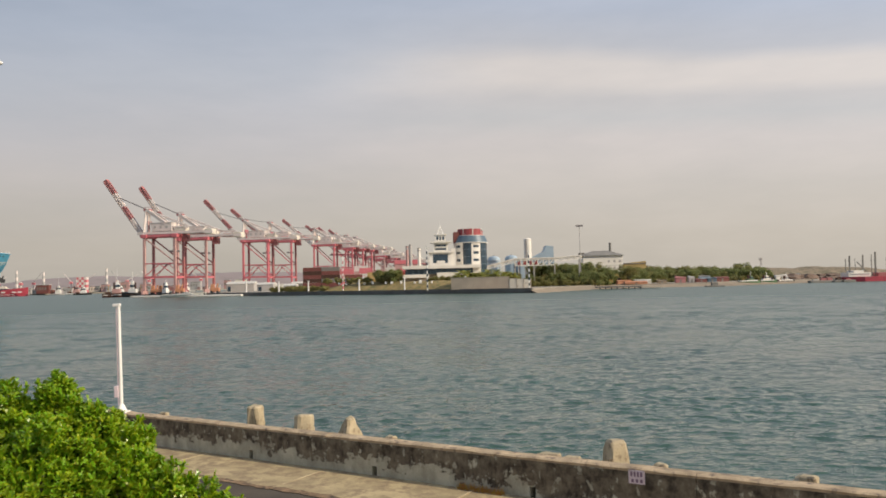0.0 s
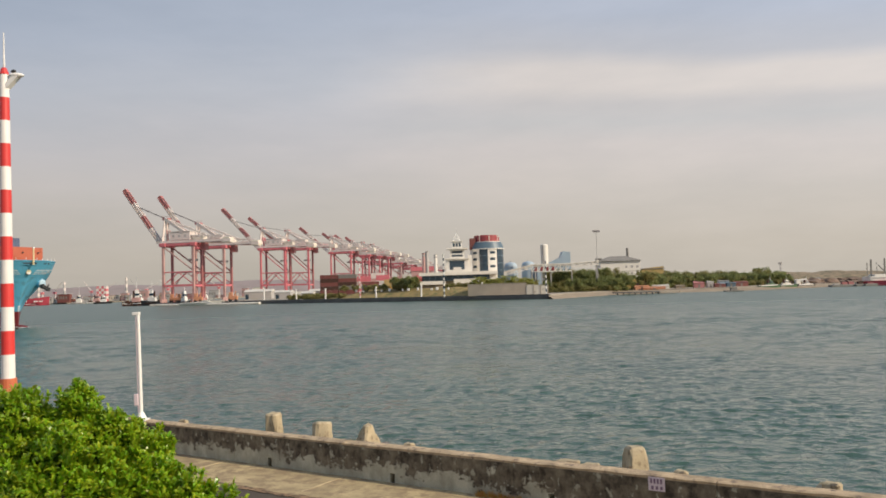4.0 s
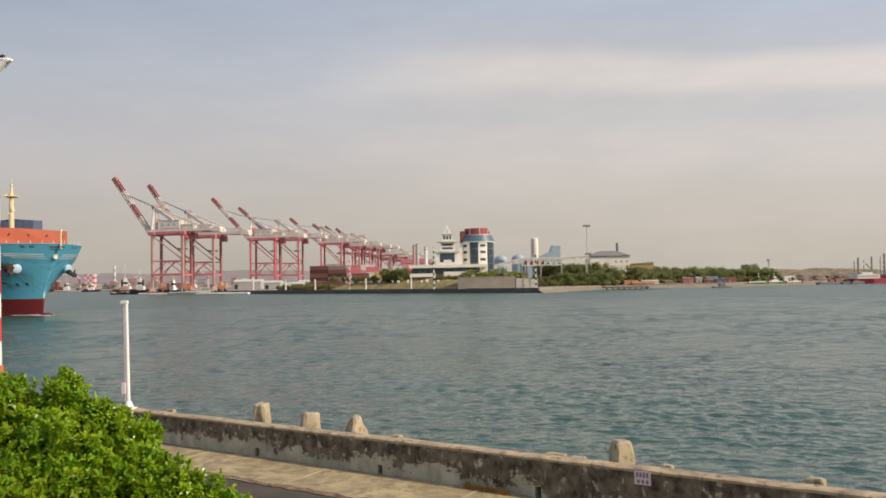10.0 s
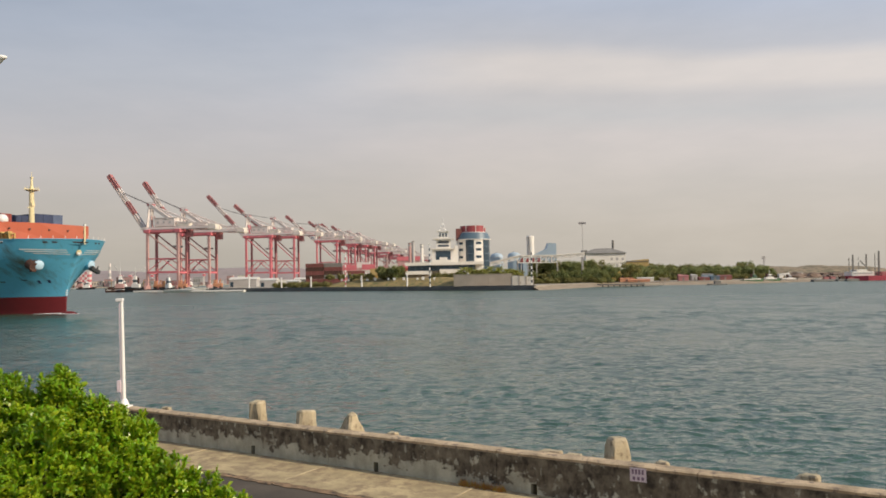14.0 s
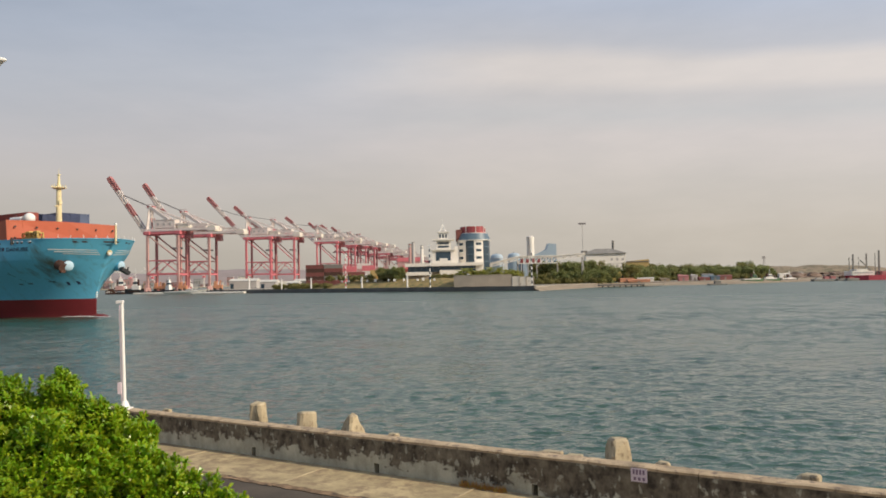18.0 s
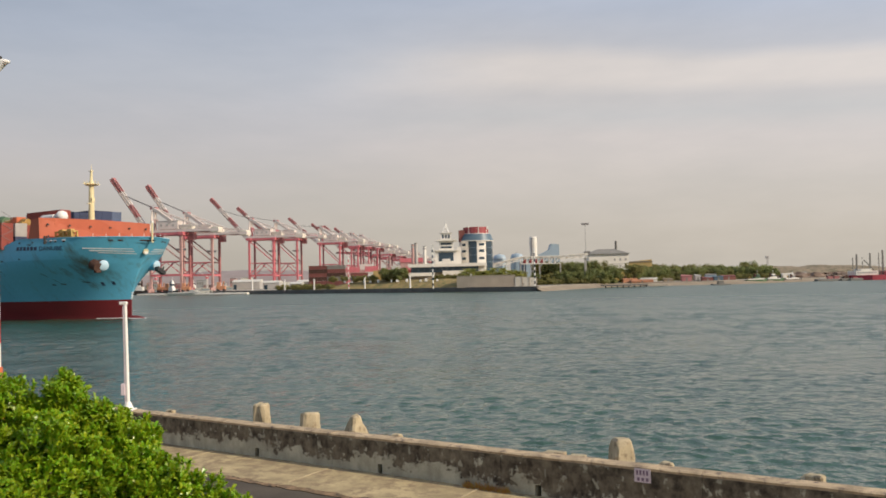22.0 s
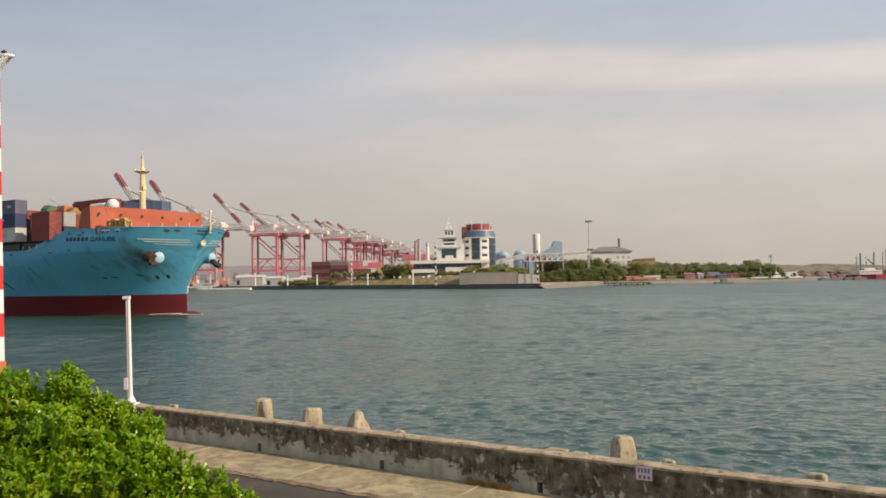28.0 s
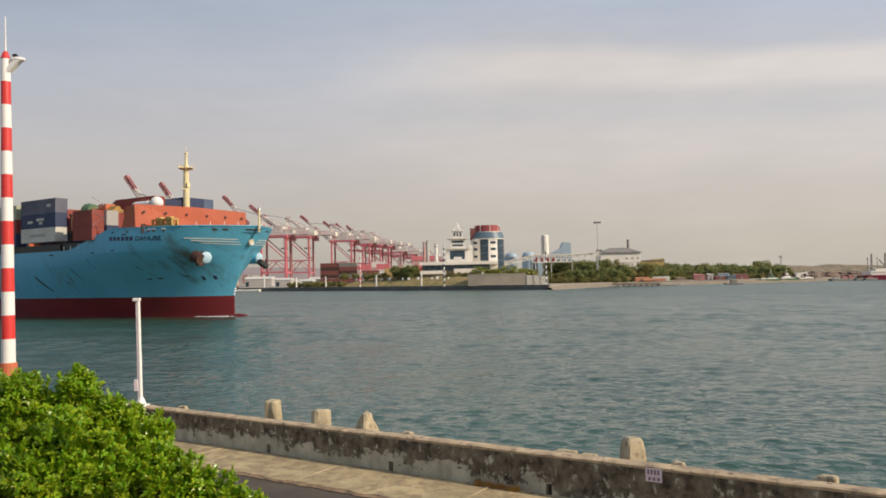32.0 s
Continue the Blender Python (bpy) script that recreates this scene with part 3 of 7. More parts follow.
    apron.faces.new(a)
    apron.faces.new(b[::-1])
    ob = part("revetment", apron, M["concrete"])
    ob.matrix_basis = SHORE
    tagged(ob, "sloping concrete revetment below the sea wall", "revetment", kind="structure")


make_shore()


# ---- land across the water ----
QUAY_Z = 2.0


def make_land():
    a, b = Vector((-213, 553, 0)), Vector((43, 344.5, 0))
    outline = [(a.x, a.y), (b.x, b.y), (60, 380), (92, 425), (150, 412), (205, 446), (262, 452), (420, 520), (2200, 900), (2600, 3200), (260, 3200)]
    ob = part("far_ground", prism(B(), outline, -2, QUAY_Z), M["quay_top"])
    tagged(ob, "flat harbour land with pale paving", "ground", kind="structure")
    bm = B()
    d = (b - a).normalized()
    out = Vector((d.y, -d.x, 0))
    if out.y > 0:
        out = -out
    corners = [a - d * 0.5, b + d * 0.5, b + d * 0.5 + out * 1.2, a - d * 0.5 + out * 1.2]
    prism(bm, [(p.x, p.y) for p in corners], -2, QUAY_Z + 0.25)
    ob = part("quay_edge", bm, M["quay"])
    tagged(ob, "dark concrete quay edge", "quay", kind="structure")
    # sandy bank on the right shore
    bm = B()
    line = [(41, 342.5), (62, 376), (92, 420), (150, 407), (205, 441), (262, 447), (430, 515)]
    rows = []
    for x, y in line:
        rows.append([bm.verts.new(p) for p in ((x + 4, y - 9, -0.6), (x + 1, y, 1.4), (x - 2, y + 12, QUAY_Z + 0.1), (x - 4, y + 22, QUAY_Z - 0.2))])
    for p, q in zip(rows, rows[1:]):
        for i in range(3):
            bm.faces.new((p[i], p[i + 1], q[i + 1], q[i]))
    ob = part("shore_bank", bm, M["sand"], smooth=True)
    tagged(ob, "sandy shore bank beside the harbour basin", "bank", kind="structure")
    # grassy bank behind the quay
    bm = B()
    p0, p1 = a.lerp(b, 0.50), a.lerp(b, 0.865)
    n = 24
    rows = []
    rng = random.Random(8)
    for i in range(n + 1):
        f = i / n
        p = p0.lerp(p1, f) - out * 5
        h = min(1, f * 4) * (4.6 + rng.uniform(-0.25, 0.25))
        rows.append([bm.verts.new((p.x - out.x * s, p.y - out.y * s, QUAY_Z + z)) for s, z in ((0, 0.02), (6, h * 0.55), (14, h), (34, h), (44, 0.02))])
    for p, q in zip(rows, rows[1:]):
        for i in range(4):
            bm.faces.new((p[i], p[i + 1], q[i + 1], q[i]))
    bm.faces.new(rows[0])
    bm.faces.new(rows[-1][::-1])
    ob = part("grass_bank", bm, M["grass"], smooth=True)
    tagged(ob, "dry yellow-green grass bank above the quay", "bank", kind="structure")
    # far shore on the left with a low hill
    bm = prism(B(), [(-1500, 1150), (-700, 1120), (-420, 1300), (-200, 1800), (100, 3300), (-2600, 3300)], -2, 2.0)
    ob = part("far_shore", bm, M["quay_top"])
    tagged(ob, "distant harbour shore", "ground", kind="structure")
    for nm, cx, cy, rx, ry, h in (("hill", -900, 2900, 900, 300, 62), ("hill", 590, 1250, 150, 120, 13.5)):
        bm = B()
        rows = []
        for i in range(41):
            u = i / 40 * 2 - 1
            row = []
            for j in range(9):
                v = j / 8 * 2 - 1
                hh = h * max(0, 1 - u ** 4) * max(0, 1 - v * v) * (0.85 + 0.3 * noise.noise((u * 3, v * 2, cx)) + 0.12 * noise.noise((u * 14, v * 5, cx)))
                row.append(bm.verts.new((cx + u * rx, cy + v * ry, 1.5 + hh)))
            rows.append(row)
        for p, q in zip(rows, rows[1:]):
            for i in range(8):
                bm.faces.new((p[i], p[i + 1], q[i + 1], q[i]))
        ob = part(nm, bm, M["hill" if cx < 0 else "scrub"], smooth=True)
        tagged(ob, "low hazy hill behind the harbour" if cx < 0 else "low brown scrubby rise behind the shore", "hill", kind="structure")


make_land()


# ---- container ship ----
STEM = [(-2, 0.4), (0, 0.0), (3.9, 0.0), (5.5, 0.3), (7, 0.9), (9, 1.75), (10.5, 2.5), (12, 3.35), (13.6, 4.55), (15, 5.4), (16.6, 6.5)]
ENTRY = [(-2, 27), (0, 26), (3.9, 20), (7, 14.5), (10.5, 8.6), (12.2, 7.5), (13.6, 6.9), (16.6, 6.6)]
HALF_BEAM = 15.6


def table(rows, z):
    for (z0, v0), (z1, v1) in zip(rows, rows[1:]):
        if z <= z1:
            return v0 + (v1 - v0) * (z - z0) / (z1 - z0)
    return rows[-1][1]


def hull_point(x, z, side, out=0.0):
    """A point of the hull's skin at x and height z; side -1 starboard, 1 port; out: metres proud of it."""
    u = max(0.0, table(STEM, z) - x)
    # above the knuckle the side stands upright again abaft the flare
    upright = max(0.0, z - 12.2) / 4.4 * 2.2 * min(1.0, max(0.0, (u - 7) / 9))
    y = HALF_BEAM * (1 - math.exp(-u / (table(ENTRY, z) + upright)))
    return Vector((x, side * (y + out), z))


def sheer(x):
    f = min(1.0, max(0.0, (-16.4 - x) / 9.2))
    return 16.45 - 3.5 * (0.75 * f + 0.25 * f * f * (3 - 2 * f))


def hull_skin(bm, heights, side):
    us = [0, 0.15, 0.4, 0.8, 1.4, 2.2, 3.2, 4.5, 6, 8, 10.5, 13, 16, 19, 22, 23, 24, 25.5, 27, 28.5, 30, 31.5, 33, 36, 40, 46, 54, 64, 80, 110, 150, 200, 250, 272]
    grid = []
    for u in us:
        col = []
        for f in heights:
            z = f if f <= 3.9 else 3.9 + (f - 3.9) / 12.55 * (sheer(8 - u - 1.5) - 3.9)
            x = table(STEM, z) - u
            p = hull_point(x, z, side)
            if u > 230 and z < 6:
                p.y *= 1 - (u - 230) / 60
            col.append(bm.verts.new(p))
        grid.append(col)
    for p, q in zip(grid, grid[1:]):
        for i in range(len(heights) - 1):
            bm.faces.new((p[i], p[i + 1], q[i + 1], q[i]))
    return grid


def hull_strip(bm, x0, z0, x1, z1, w0, w1, side, out=0.05, n=8):
    """A painted strip that lies on the hull's skin."""
    rows = []
    for i in range(n + 1):
        f = i / n
        x, z, w = x0 + (x1 - x0) * f, z0 + (z1 - z0) * f, w0 + (w1 - w0) * f
        rows.append([bm.verts.new(hull_point(x, z + s * w / 2, side, o)) for s, o in ((-1, 0.0), (-1, out), (1, out), (1, 0.0))])
    for p, q in zip(rows, rows[1:]):
        for i in range(3):
            bm.faces.new((p[i], p[i + 1], q[i + 1], q[i]))
    bm.faces.new(rows[0])
    bm.faces.new(rows[-1][::-1])


def container(parent, x1, y0, z0, material, length=12.19, high=2.75):
    """A corrugated box with its corner posts; x1: its forward end."""
    x0, y1, z1 = x1 - length, y0 + 2.44, z0 + high
    bm = B()
    box(bm, (x0 + 0.06, y0 + 0.06, z0 + 0.08), (x1 - 0.06, y1 - 0.06, z1 - 0.06))
    n = int(length / 0.56)
    for i in range(n):
        x = x0 + 0.3 + i * (length - 0.6) / n
        for y in (y0 + 0.02, y1 - 0.08):
            box(bm, (x, y, z0 + 0.15), (x + 0.28, y + 0.06, z1 - 0.12))
    for i in range(6):
        y = y0 + 0.22 + i * 0.35
        box(bm, (x1 - 0.07, y, z0 + 0.15), (x1 - 0.01, y + 0.16, z1 - 0.12))
    for x in (x0, x1 - 0.16):
        for y in (y0, y1 - 0.16):
            box(bm, (x, y, z0), (x + 0.16, y + 0.16, z1))
    for z in (z0, z1 - 0.14):
        for y in (y0, y1 - 0.12):
            box(bm, (x0, y, z), (x1, y + 0.12, z + 0.14))
        box(bm, (x1 - 0.12, y0, z), (x1, y1, z + 0.14))
    ob = part("container", bm, material, parent)
    return ob


def make_ship():
    ship = thing("container_ship", pose(-68.67, 161.84, 0, rz=-31.6), "pale blue container ship under way with rust streaks and stacked boxes", "ship")
    blue = [3.9, 5.2, 6.5, 8, 9.5, 11, 12.2]
    upper = [12.2, 13.2, 14.2, 15.3, 16.45]
    red = [-2, -1, 0, 1.3, 2.6, 3.9]
    for nm, zs, mt in (("hull", blue, M["hull_blue"]), ("bow_plating", upper, M["hull_blue"]), ("boot_topping", red, M["hull_red"])):
        bm = B()
        hull_skin(bm, zs, -1)
        hull_skin(bm, zs, 1)
        bmesh.ops.remove_doubles(bm, verts=bm.verts, dist=0.002)
        part(nm, bm, mt, ship, smooth=True)
    # decks and transom
    bm = B()
    for z, xs in ((15.3, [6.0, 4, 0, -5, -10, -17, -19]), (12.6, [-19, -30, -60, -120, -270])):
        rows = [[bm.verts.new(hull_point(x, z, s, -0.15)) for s in (-1, 1)] for x in xs]
        for p, q in zip(rows, rows[1:]):
            bm.faces.new((p[0], p[1], q[1], q[0]))
    box(bm, (-19.2, -14.5, 12.6), (-19.0, 14.5, 15.3))
    box(bm, (-268, -15, -1.5), (-267.6, 15, 13))
    part("deck", bm, M["orange"], ship)
    # bulwark rail on both sides
    for side in (-1, 1):
        bm = B()
        pts = [hull_point(table(STEM, 16.45) - u, 16.45, side) for u in (0, 0.3, 0.8, 1.6, 3, 5, 8, 12, 16, 20, 22.6)]
        rings = [[bm.verts.new(p + Vector((0, dy, dz))) for dy, dz in ((-0.11, -0.08), (0.11, -0.08), (0.11, 0.08), (-0.11, 0.08))] for p in map(Vector, pts)]
        for a, b in zip(rings, rings[1:]):
            for k in range(4):
                bm.faces.new((a[k], a[(k + 1) % 4], b[(k + 1) % 4], b[k]))
        bm.faces.new(rings[0])
        bm.faces.new(rings[-1])
        part("bulwark_rail", bm, M["hull_blue"], ship)
        for u in (0.6, 1.6, 2.8, 4.2, 5.8):
            p = hull_point(table(STEM, 16.45) - u, 16.45, side)
            part("bow_rail_post", beam(B(), p, p + Vector((0, 0, 0.7)), 0.07), M["white"], ship, "thin white bow rail post")
    # openings along the bulwark
    for x, w in ((7.0, 0.5), (6.0, 0.9), (3.6, 0.5), (2.6, 0.5), (-4.4, 0.5), (-6.3, 0.5), (-7.4, 0.4), (-8.6, 0.5), (-12.0, 0.4), (-15.4, 0.5)):
        for side in (-1, 1):
            bm = B()
            hull_strip(bm, x, 15.75, x - w, 15.75, 0.28, 0.28, side, 0.05, 2)
            lead = part("fairlead", bm, M["rust"], ship)
            if -9 < x < -4:
                bm = B()
                hull_strip(bm, x + 0.1, 16.0, x - w - 0.1, 16.0, 0.2, 0.2, side, 0.07, 2)
                part("rim", bm, M["white"], lead, "white fairlead rim")
    # breakwater, mast, lamps
    bm = B()
    front = [(-13.0, 15.1), (13.0, 15.1), (12.9, 20.75), (0, 20.95), (-13.2, 20.75)]
    f = [bm.verts.new((-10.6 - abs(y) * 0.03, y, z)) for y, z in front]
    r = [bm.verts.new((-10.9 - abs(y) * 0.03, y, z)) for y, z in front]
    bm.faces.new(f)
    bm.faces.new(r[::-1])
    for i in range(5):
        j = (i + 1) % 5
        bm.faces.new((f[i], f[j], r[j], r[i]))
    wall = part("breakwater", bm, M["orange"], ship, "orange-red steel breakwater")
    for side in (-1, 1):
        bm = B()
        plan = ((-10.95, side * 13.0, 15.1), (-14.6, side * 13.5, 15.1), (-13.4, side * 13.3, 20.4), (-10.98, side * 12.95, 20.75))
        a = [bm.verts.new(p) for p in plan]
        b = [bm.verts.new((x, y - side * 0.25, z)) for x, y, z in plan]
        bm.faces.new(a)
        bm.faces.new(b[::-1])
        for i in range(4):
            bm.faces.new((a[i], a[(i + 1) % 4], b[(i + 1) % 4], b[i]))
        part("wing_plate", bm, M["orange"], wall)
    for y in (-11.5, -6.8, -2.1, 2.6, 7.3, 11.6):
        for z in (17.0, 19.4):
            part("porthole", rod(B(), (-10.7, y, z), (-10.5, y, z), 0.22, seg=12), M["black"], wall)
    for y in (-12.5, -9.5, -6, -2.5, 2.5, 6, 9.5, 12.5):
        part("stiffener", beam(B(), (-11.3, y, 15.2), (-10.95, y, 20.6), 0.5, 0.12), M["orange"], wall)
    mast = part("mast", rod(B(), (-13.4, 0, 15.3), (-13.4, 0, 29.4), 0.72, 0.5, 14), M["cream"], ship, "cream signal mast")
    bm = rod(B(), (-13.4, 0, 28.5), (-13.4, 0, 28.75), 1.0, 1.5, 14)
    for i in range(10):
        t = i * 0.628
        rod(bm, (-13.4 + 1.4 * math.cos(t), 1.4 * math.sin(t), 28.7), (-13.4 + 1.4 * math.cos(t), 1.4 * math.sin(t), 29.5), 0.05, seg=5)
    beam(bm, (-13.4, -1.9, 28.9), (-13.4, 1.9, 28.9), 0.18)
    part("crow_platform", bm, M["cream"], mast)
    bm = rod(B(), (-13.4, 0, 29.4), (-13.4, 0, 31.6), 0.32, 0.22, 10)
    rod(bm, (-13.4, 0, 31.6), (-13.4, 0, 33.0), 0.08, 0.05, 6)
    box(bm, (-13.7, -0.3, 31.6), (-13.1, 0.3, 31.8))
    part("topmast", bm, M["cream"], mast)
    bm = B()
    box(bm, (-13.0, -0.4, 25.0), (-12.6, 0.3, 25.8))
    rod(bm, (-13.1, -1.2, 24.6), (-13.1, -0.4, 24.6), 0.12, seg=6)
    part("horn", bm, M["cream"], mast)
    for z in range(17, 29):
        part("rung", beam(B(), (-12.72, -0.25, z), (-12.72, 0.25, z), 0.05), M["cream"], mast)
    jack = part("bow_light_post", rod(B(), (6.6, 0, 15.3), (6.6, 0, 19.3), 0.22, 0.16, 10), M["cream"], ship, "cream bow light post")
    part("lantern", box(B(), (6.4, -0.2, 19.3), (6.8, 0.2, 19.7)), M["white"], jack)
    bm = bmesh.new()
    bmesh.ops.create_uvsphere(bm, u_segments=16, v_segments=10, radius=1.2, matrix=Matrix.Translation((-13.2, -6.9, 21.5)))
    part("radar_dome", bm, M["white"], ship, "white dome behind the breakwater", smooth=True)
    bm = rod(B(), (-18.8, -7.4, 21.3), (-14.6, -7.4, 21.3), 0.72, 0.72, 14)
    bmesh.ops.create_uvsphere(bm, u_segments=14, v_segments=8, radius=0.72, matrix=Matrix.Translation((-18.8, -7.4, 21.3)))
    beam(bm, (-17.8, -7.4, 12.7), (-17.8, -7.4, 21.0), 0.3)
    beam(bm, (-15.4, -7.4, 15.3), (-15.4, -7.4, 21.0), 0.3)
    part("raft_canister", bm, M["white"], ship, "white raft canister on posts")
    part("dome_post", rod(B(), (-13.2, -6.9, 15.25), (-13.2, -6.9, 20.8), 0.3, seg=8), M["white"], ship)
    # winches on the forecastle
    for x0 in (-9.4, -6.6):
        bm = B()
        for x in (x0, x0 + 1.25, x0 + 2.5):
            for y in (-10.6, -9.4):
                beam(bm, (x, y, 15.3), (x, y, 17.9), 0.3)
        for y in (-10.6, -9.4):
            for z in (16.7, 17.8):
                beam(bm, (x0 - 0.15, y, z), (x0 + 2.65, y, z), 0.3, 0.3)
        for x in (x0, x0 + 2.5):
            beam(bm, (x, -10.6, 17.8), (x, -9.4, 17.8), 0.3)
        winch = part("winch_frame", bm, M["box_yellow"], ship, "yellow open winch frame")
        part("drum", rod(B(), (x0 + 0.3, -10.0, 16.6), (x0 + 2.2, -10.0, 16.6), 0.7, seg=14), M["gear_ochre"], winch)
        part("motor", box(B(), (x0 + 0.5, -10.4, 17.0), (x0 + 1.9, -9.5, 18.3), bevel=0.12), M["box_yellow"], winch)
    for y0 in (-13.6, -8.2, -4, 5, 9):
        part("bollard", rod(B(), (-5.5 - abs(y0) * 0.2, y0, 15.3), (-5.5 - abs(y0) * 0.2, y0, 16.9), 0.25, seg=8), M["black"], ship)
    bm = rod(B(), (-9.2, 4.5, 16.6), (-9.2, 6.3, 16.6), 0.75, seg=14)
    part("winch_drum", bm, M["black"], ship)
    # anchor bolsters and anchors
    for side in (-1, 1):
        a, e = Vector((-3.6, side * 5.5, 11.35)), Vector((-0.25, side * 6.3, 10.85))
        d = (e - a).normalized()
        bol = part("anchor_bolster", rod(B(), a, e, 1.5, 1.08, 20), M["rust" if side < 0 else "hull_blue"], ship, "rusty anchor bolster" if side < 0 else "")
        bm = B()
        bmesh.ops.create_uvsphere(bm, u_segments=18, v_segments=10, radius=1.1,
                                  matrix=Matrix.Translation(e) @ d.to_track_quat("Z", "Y").to_matrix().to_4x4() @ Matrix.Diagonal((1, 1, 0.42, 1)))
        part("bolster_cap", bm, M["cap_blue"], bol, "pale worn bolster cap", smooth=True)
        if side < 0:
            bm = rod(B(), e + Vector((-1.6, -1.05, 0.3)), e + Vector((0.05, -1.15, -0.35)), 1.12, 0.92, 12)
            box(bm, (e.x - 1.1, e.y - 1.5, e.z - 1.45), (e.x - 0.1, e.y - 0.4, e.z - 0.5), bevel=0.2)
            box(bm, (e.x - 1.9, e.y - 1.3, e.z + 0.2), (e.x - 0.9, e.y - 0.5, e.z + 1.05), bevel=0.2)
            part("anchor", bm, M["rust"], bol, "dark rusty anchor")
        else:
            across = Vector((0.25, -0.95, 0)).normalized()
            c0 = e + d * 0.55 + Vector((0, 0.35, -1.05))
            bm = rod(B(), e + d * 0.1, c0, 0.3, 0.26, 10)
            beam(bm, c0 - across * 1.25 + Vector((0, 0, -0.5)), c0 + across * 1.25 + Vector((0, 0, 0.5)), 0.95, 0.8)
            for s in (-1, 1):
                beam(bm, c0 + across * s * 0.8, c0 + across * s * 1.0 + Vector((0.2, 0, 0.9)), 0.4, 0.3)
            part("anchor", bm, M["black"], bol, "black anchor hanging from its bolster")
        # emblem wings
        for k, (z, ln) in enumerate(((14.05, 7.6), (13.6, 6.6), (13.15, 5.4))):
            bm = B()
            hull_strip(bm, 3.7 - k * 0.1, z, 3.7 - ln * 0.72, z + 0.25, 0.12, 0.17, side, 0.05, 8)
            part("wing_stripe", bm, M["white"], ship)
        for x, z in ((-1.6, 7.3), (-3.2, 7.2)):
            bm = B()
            hull_strip(bm, x, z, x - 0.45, z, 0.7, 0.7, side, 0.06, 2)
            part("hull_mark", bm, M["hull_mark"], ship)
    bm = rod(B(), (4.40, 0, 13.60), (4.60, 0, 13.48), 0.64, 0.60, 18)
    emblem = part("bow_emblem", bm, M["cream"], ship, "pale cream bow emblem")
    bm = B()
    for i in range(4):
        s = math.sin(i * math.pi / 4), math.cos(i * math.pi / 4)
        beam(bm, Vector((4.62, -0.55 * s[0], 13.47 - 0.55 * s[1])), Vector((4.62, 0.55 * s[0], 13.47 + 0.55 * s[1])), 0.12, 0.16)
    part("emblem_rays", bm, M["white"], emblem)
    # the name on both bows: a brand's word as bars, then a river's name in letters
    curve = bpy.data.curves.new("name_letters", "FONT")
    curve.body, curve.size, curve.offset = "DANUBE", 1.0, 0.022
    holder = new("name_letters", curve)
    bpy.context.view_layer.update()
    flat = bpy.data.meshes.new_from_object(holder.evaluated_get(bpy.context.evaluated_depsgraph_get()))
    bpy.data.objects.remove(holder)
    wide = max(v.co.x for v in flat.vertices)
    tall = max(v.co.y for v in flat.vertices)
    for side in (-1, 1):
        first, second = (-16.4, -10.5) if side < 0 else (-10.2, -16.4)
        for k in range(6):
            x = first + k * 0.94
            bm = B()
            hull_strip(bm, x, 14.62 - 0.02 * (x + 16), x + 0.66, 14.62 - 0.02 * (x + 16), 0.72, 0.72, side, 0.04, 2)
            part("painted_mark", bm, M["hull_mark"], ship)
        verts = []
        for v in flat.vertices:
            f = v.co.x / wide
            x = second + 5.3 * (f if side < 0 else 1 - f)
            verts.append(hull_point(x, 14.23 - 0.02 * (x + 16) + 0.80 * v.co.y / tall, side, 0.045))
        sheet("name_letters", verts, [tuple(p.vertices) for p in flat.polygons], M["hull_mark"], ship, "navy painted name letters")
    # scuffs and streaks that lie on the side
    for x, z0, dx, z1, w in ((-40.2, 8.2, 4.4, 5.2, 0.62), (-39.2, 7.2, 3.0, 5.3, 0.3), (-28.6, 9.6, 2.6, 7.2, 0.34), (-23.0, 11.2, 1.4, 9.4, 0.26), (-12.6, 9.6, 2.6, 7.2, 0.24), (-31.0, 7.2, 1.8, 5.6, 0.22), (-6.6, 9.0, 1.4, 6.4, 0.20)):
        bm = B()
        hull_strip(bm, x, z0, x + dx, z1, w, w * 0.3, -1, 0.015, 8)
        part("scuff", bm, M["scuff"], ship)
    for x, z, w in ((-9.5, 7.3, 1.0), (-11.6, 7.2, 0.8), (-5.2, 7.6, 1.3), (-20.5, 12.2, 0.9), (-15.5, 12.5, 0.5), (-33, 12.2, 1.4), (-12.6, 15.3, 1.0)):
        bm = B()
        hull_strip(bm, x, z, x - w, z + 0.05, 0.3, 0.25, -1, 0.02, 3)
        part("rust_patch", bm, M["scuff"], ship)
    # wake at the bow
    rng = random.Random(3)
    for side in (-1, 1):
        verts, faces = [], []
        n = 40
        for i in range(n + 1):
            x = 1.8 - 8.5 * (i / n) ** 1.3
            y = hull_point(min(x, 0), 0, side).y
            w = (0.35 + 1.1 * math.exp(-((i - 8) / 9) ** 2)) * rng.uniform(0.55, 1.3) * (1 - 0.75 * i / n)
            verts += [(x, y - side * 0.2, 0.16), (x, y + side * w * 0.5, 0.30 * math.exp(-i / 14) + 0.13), (x, y + side * w, 0.08)]
        for i in range(n):
            k = i * 3
            faces += [(k, k + 1, k + 4, k + 3), (k + 1, k + 2, k + 5, k + 4)]
        sheet("bow_wave", verts, faces, M["foam"], ship, "white bow wave", smooth=True)
    bm = B()
    bmesh.ops.create_icosphere(bm, subdivisions=3, radius=1, matrix=Matrix.Translation((0.6, 0, -0.16)) @ Matrix.Diagonal((4.0, 1.7, 0.36, 1)))
    for v in bm.verts:
        v.co += v.normal * 0.16 * noise.noise(v.co * 1.7)
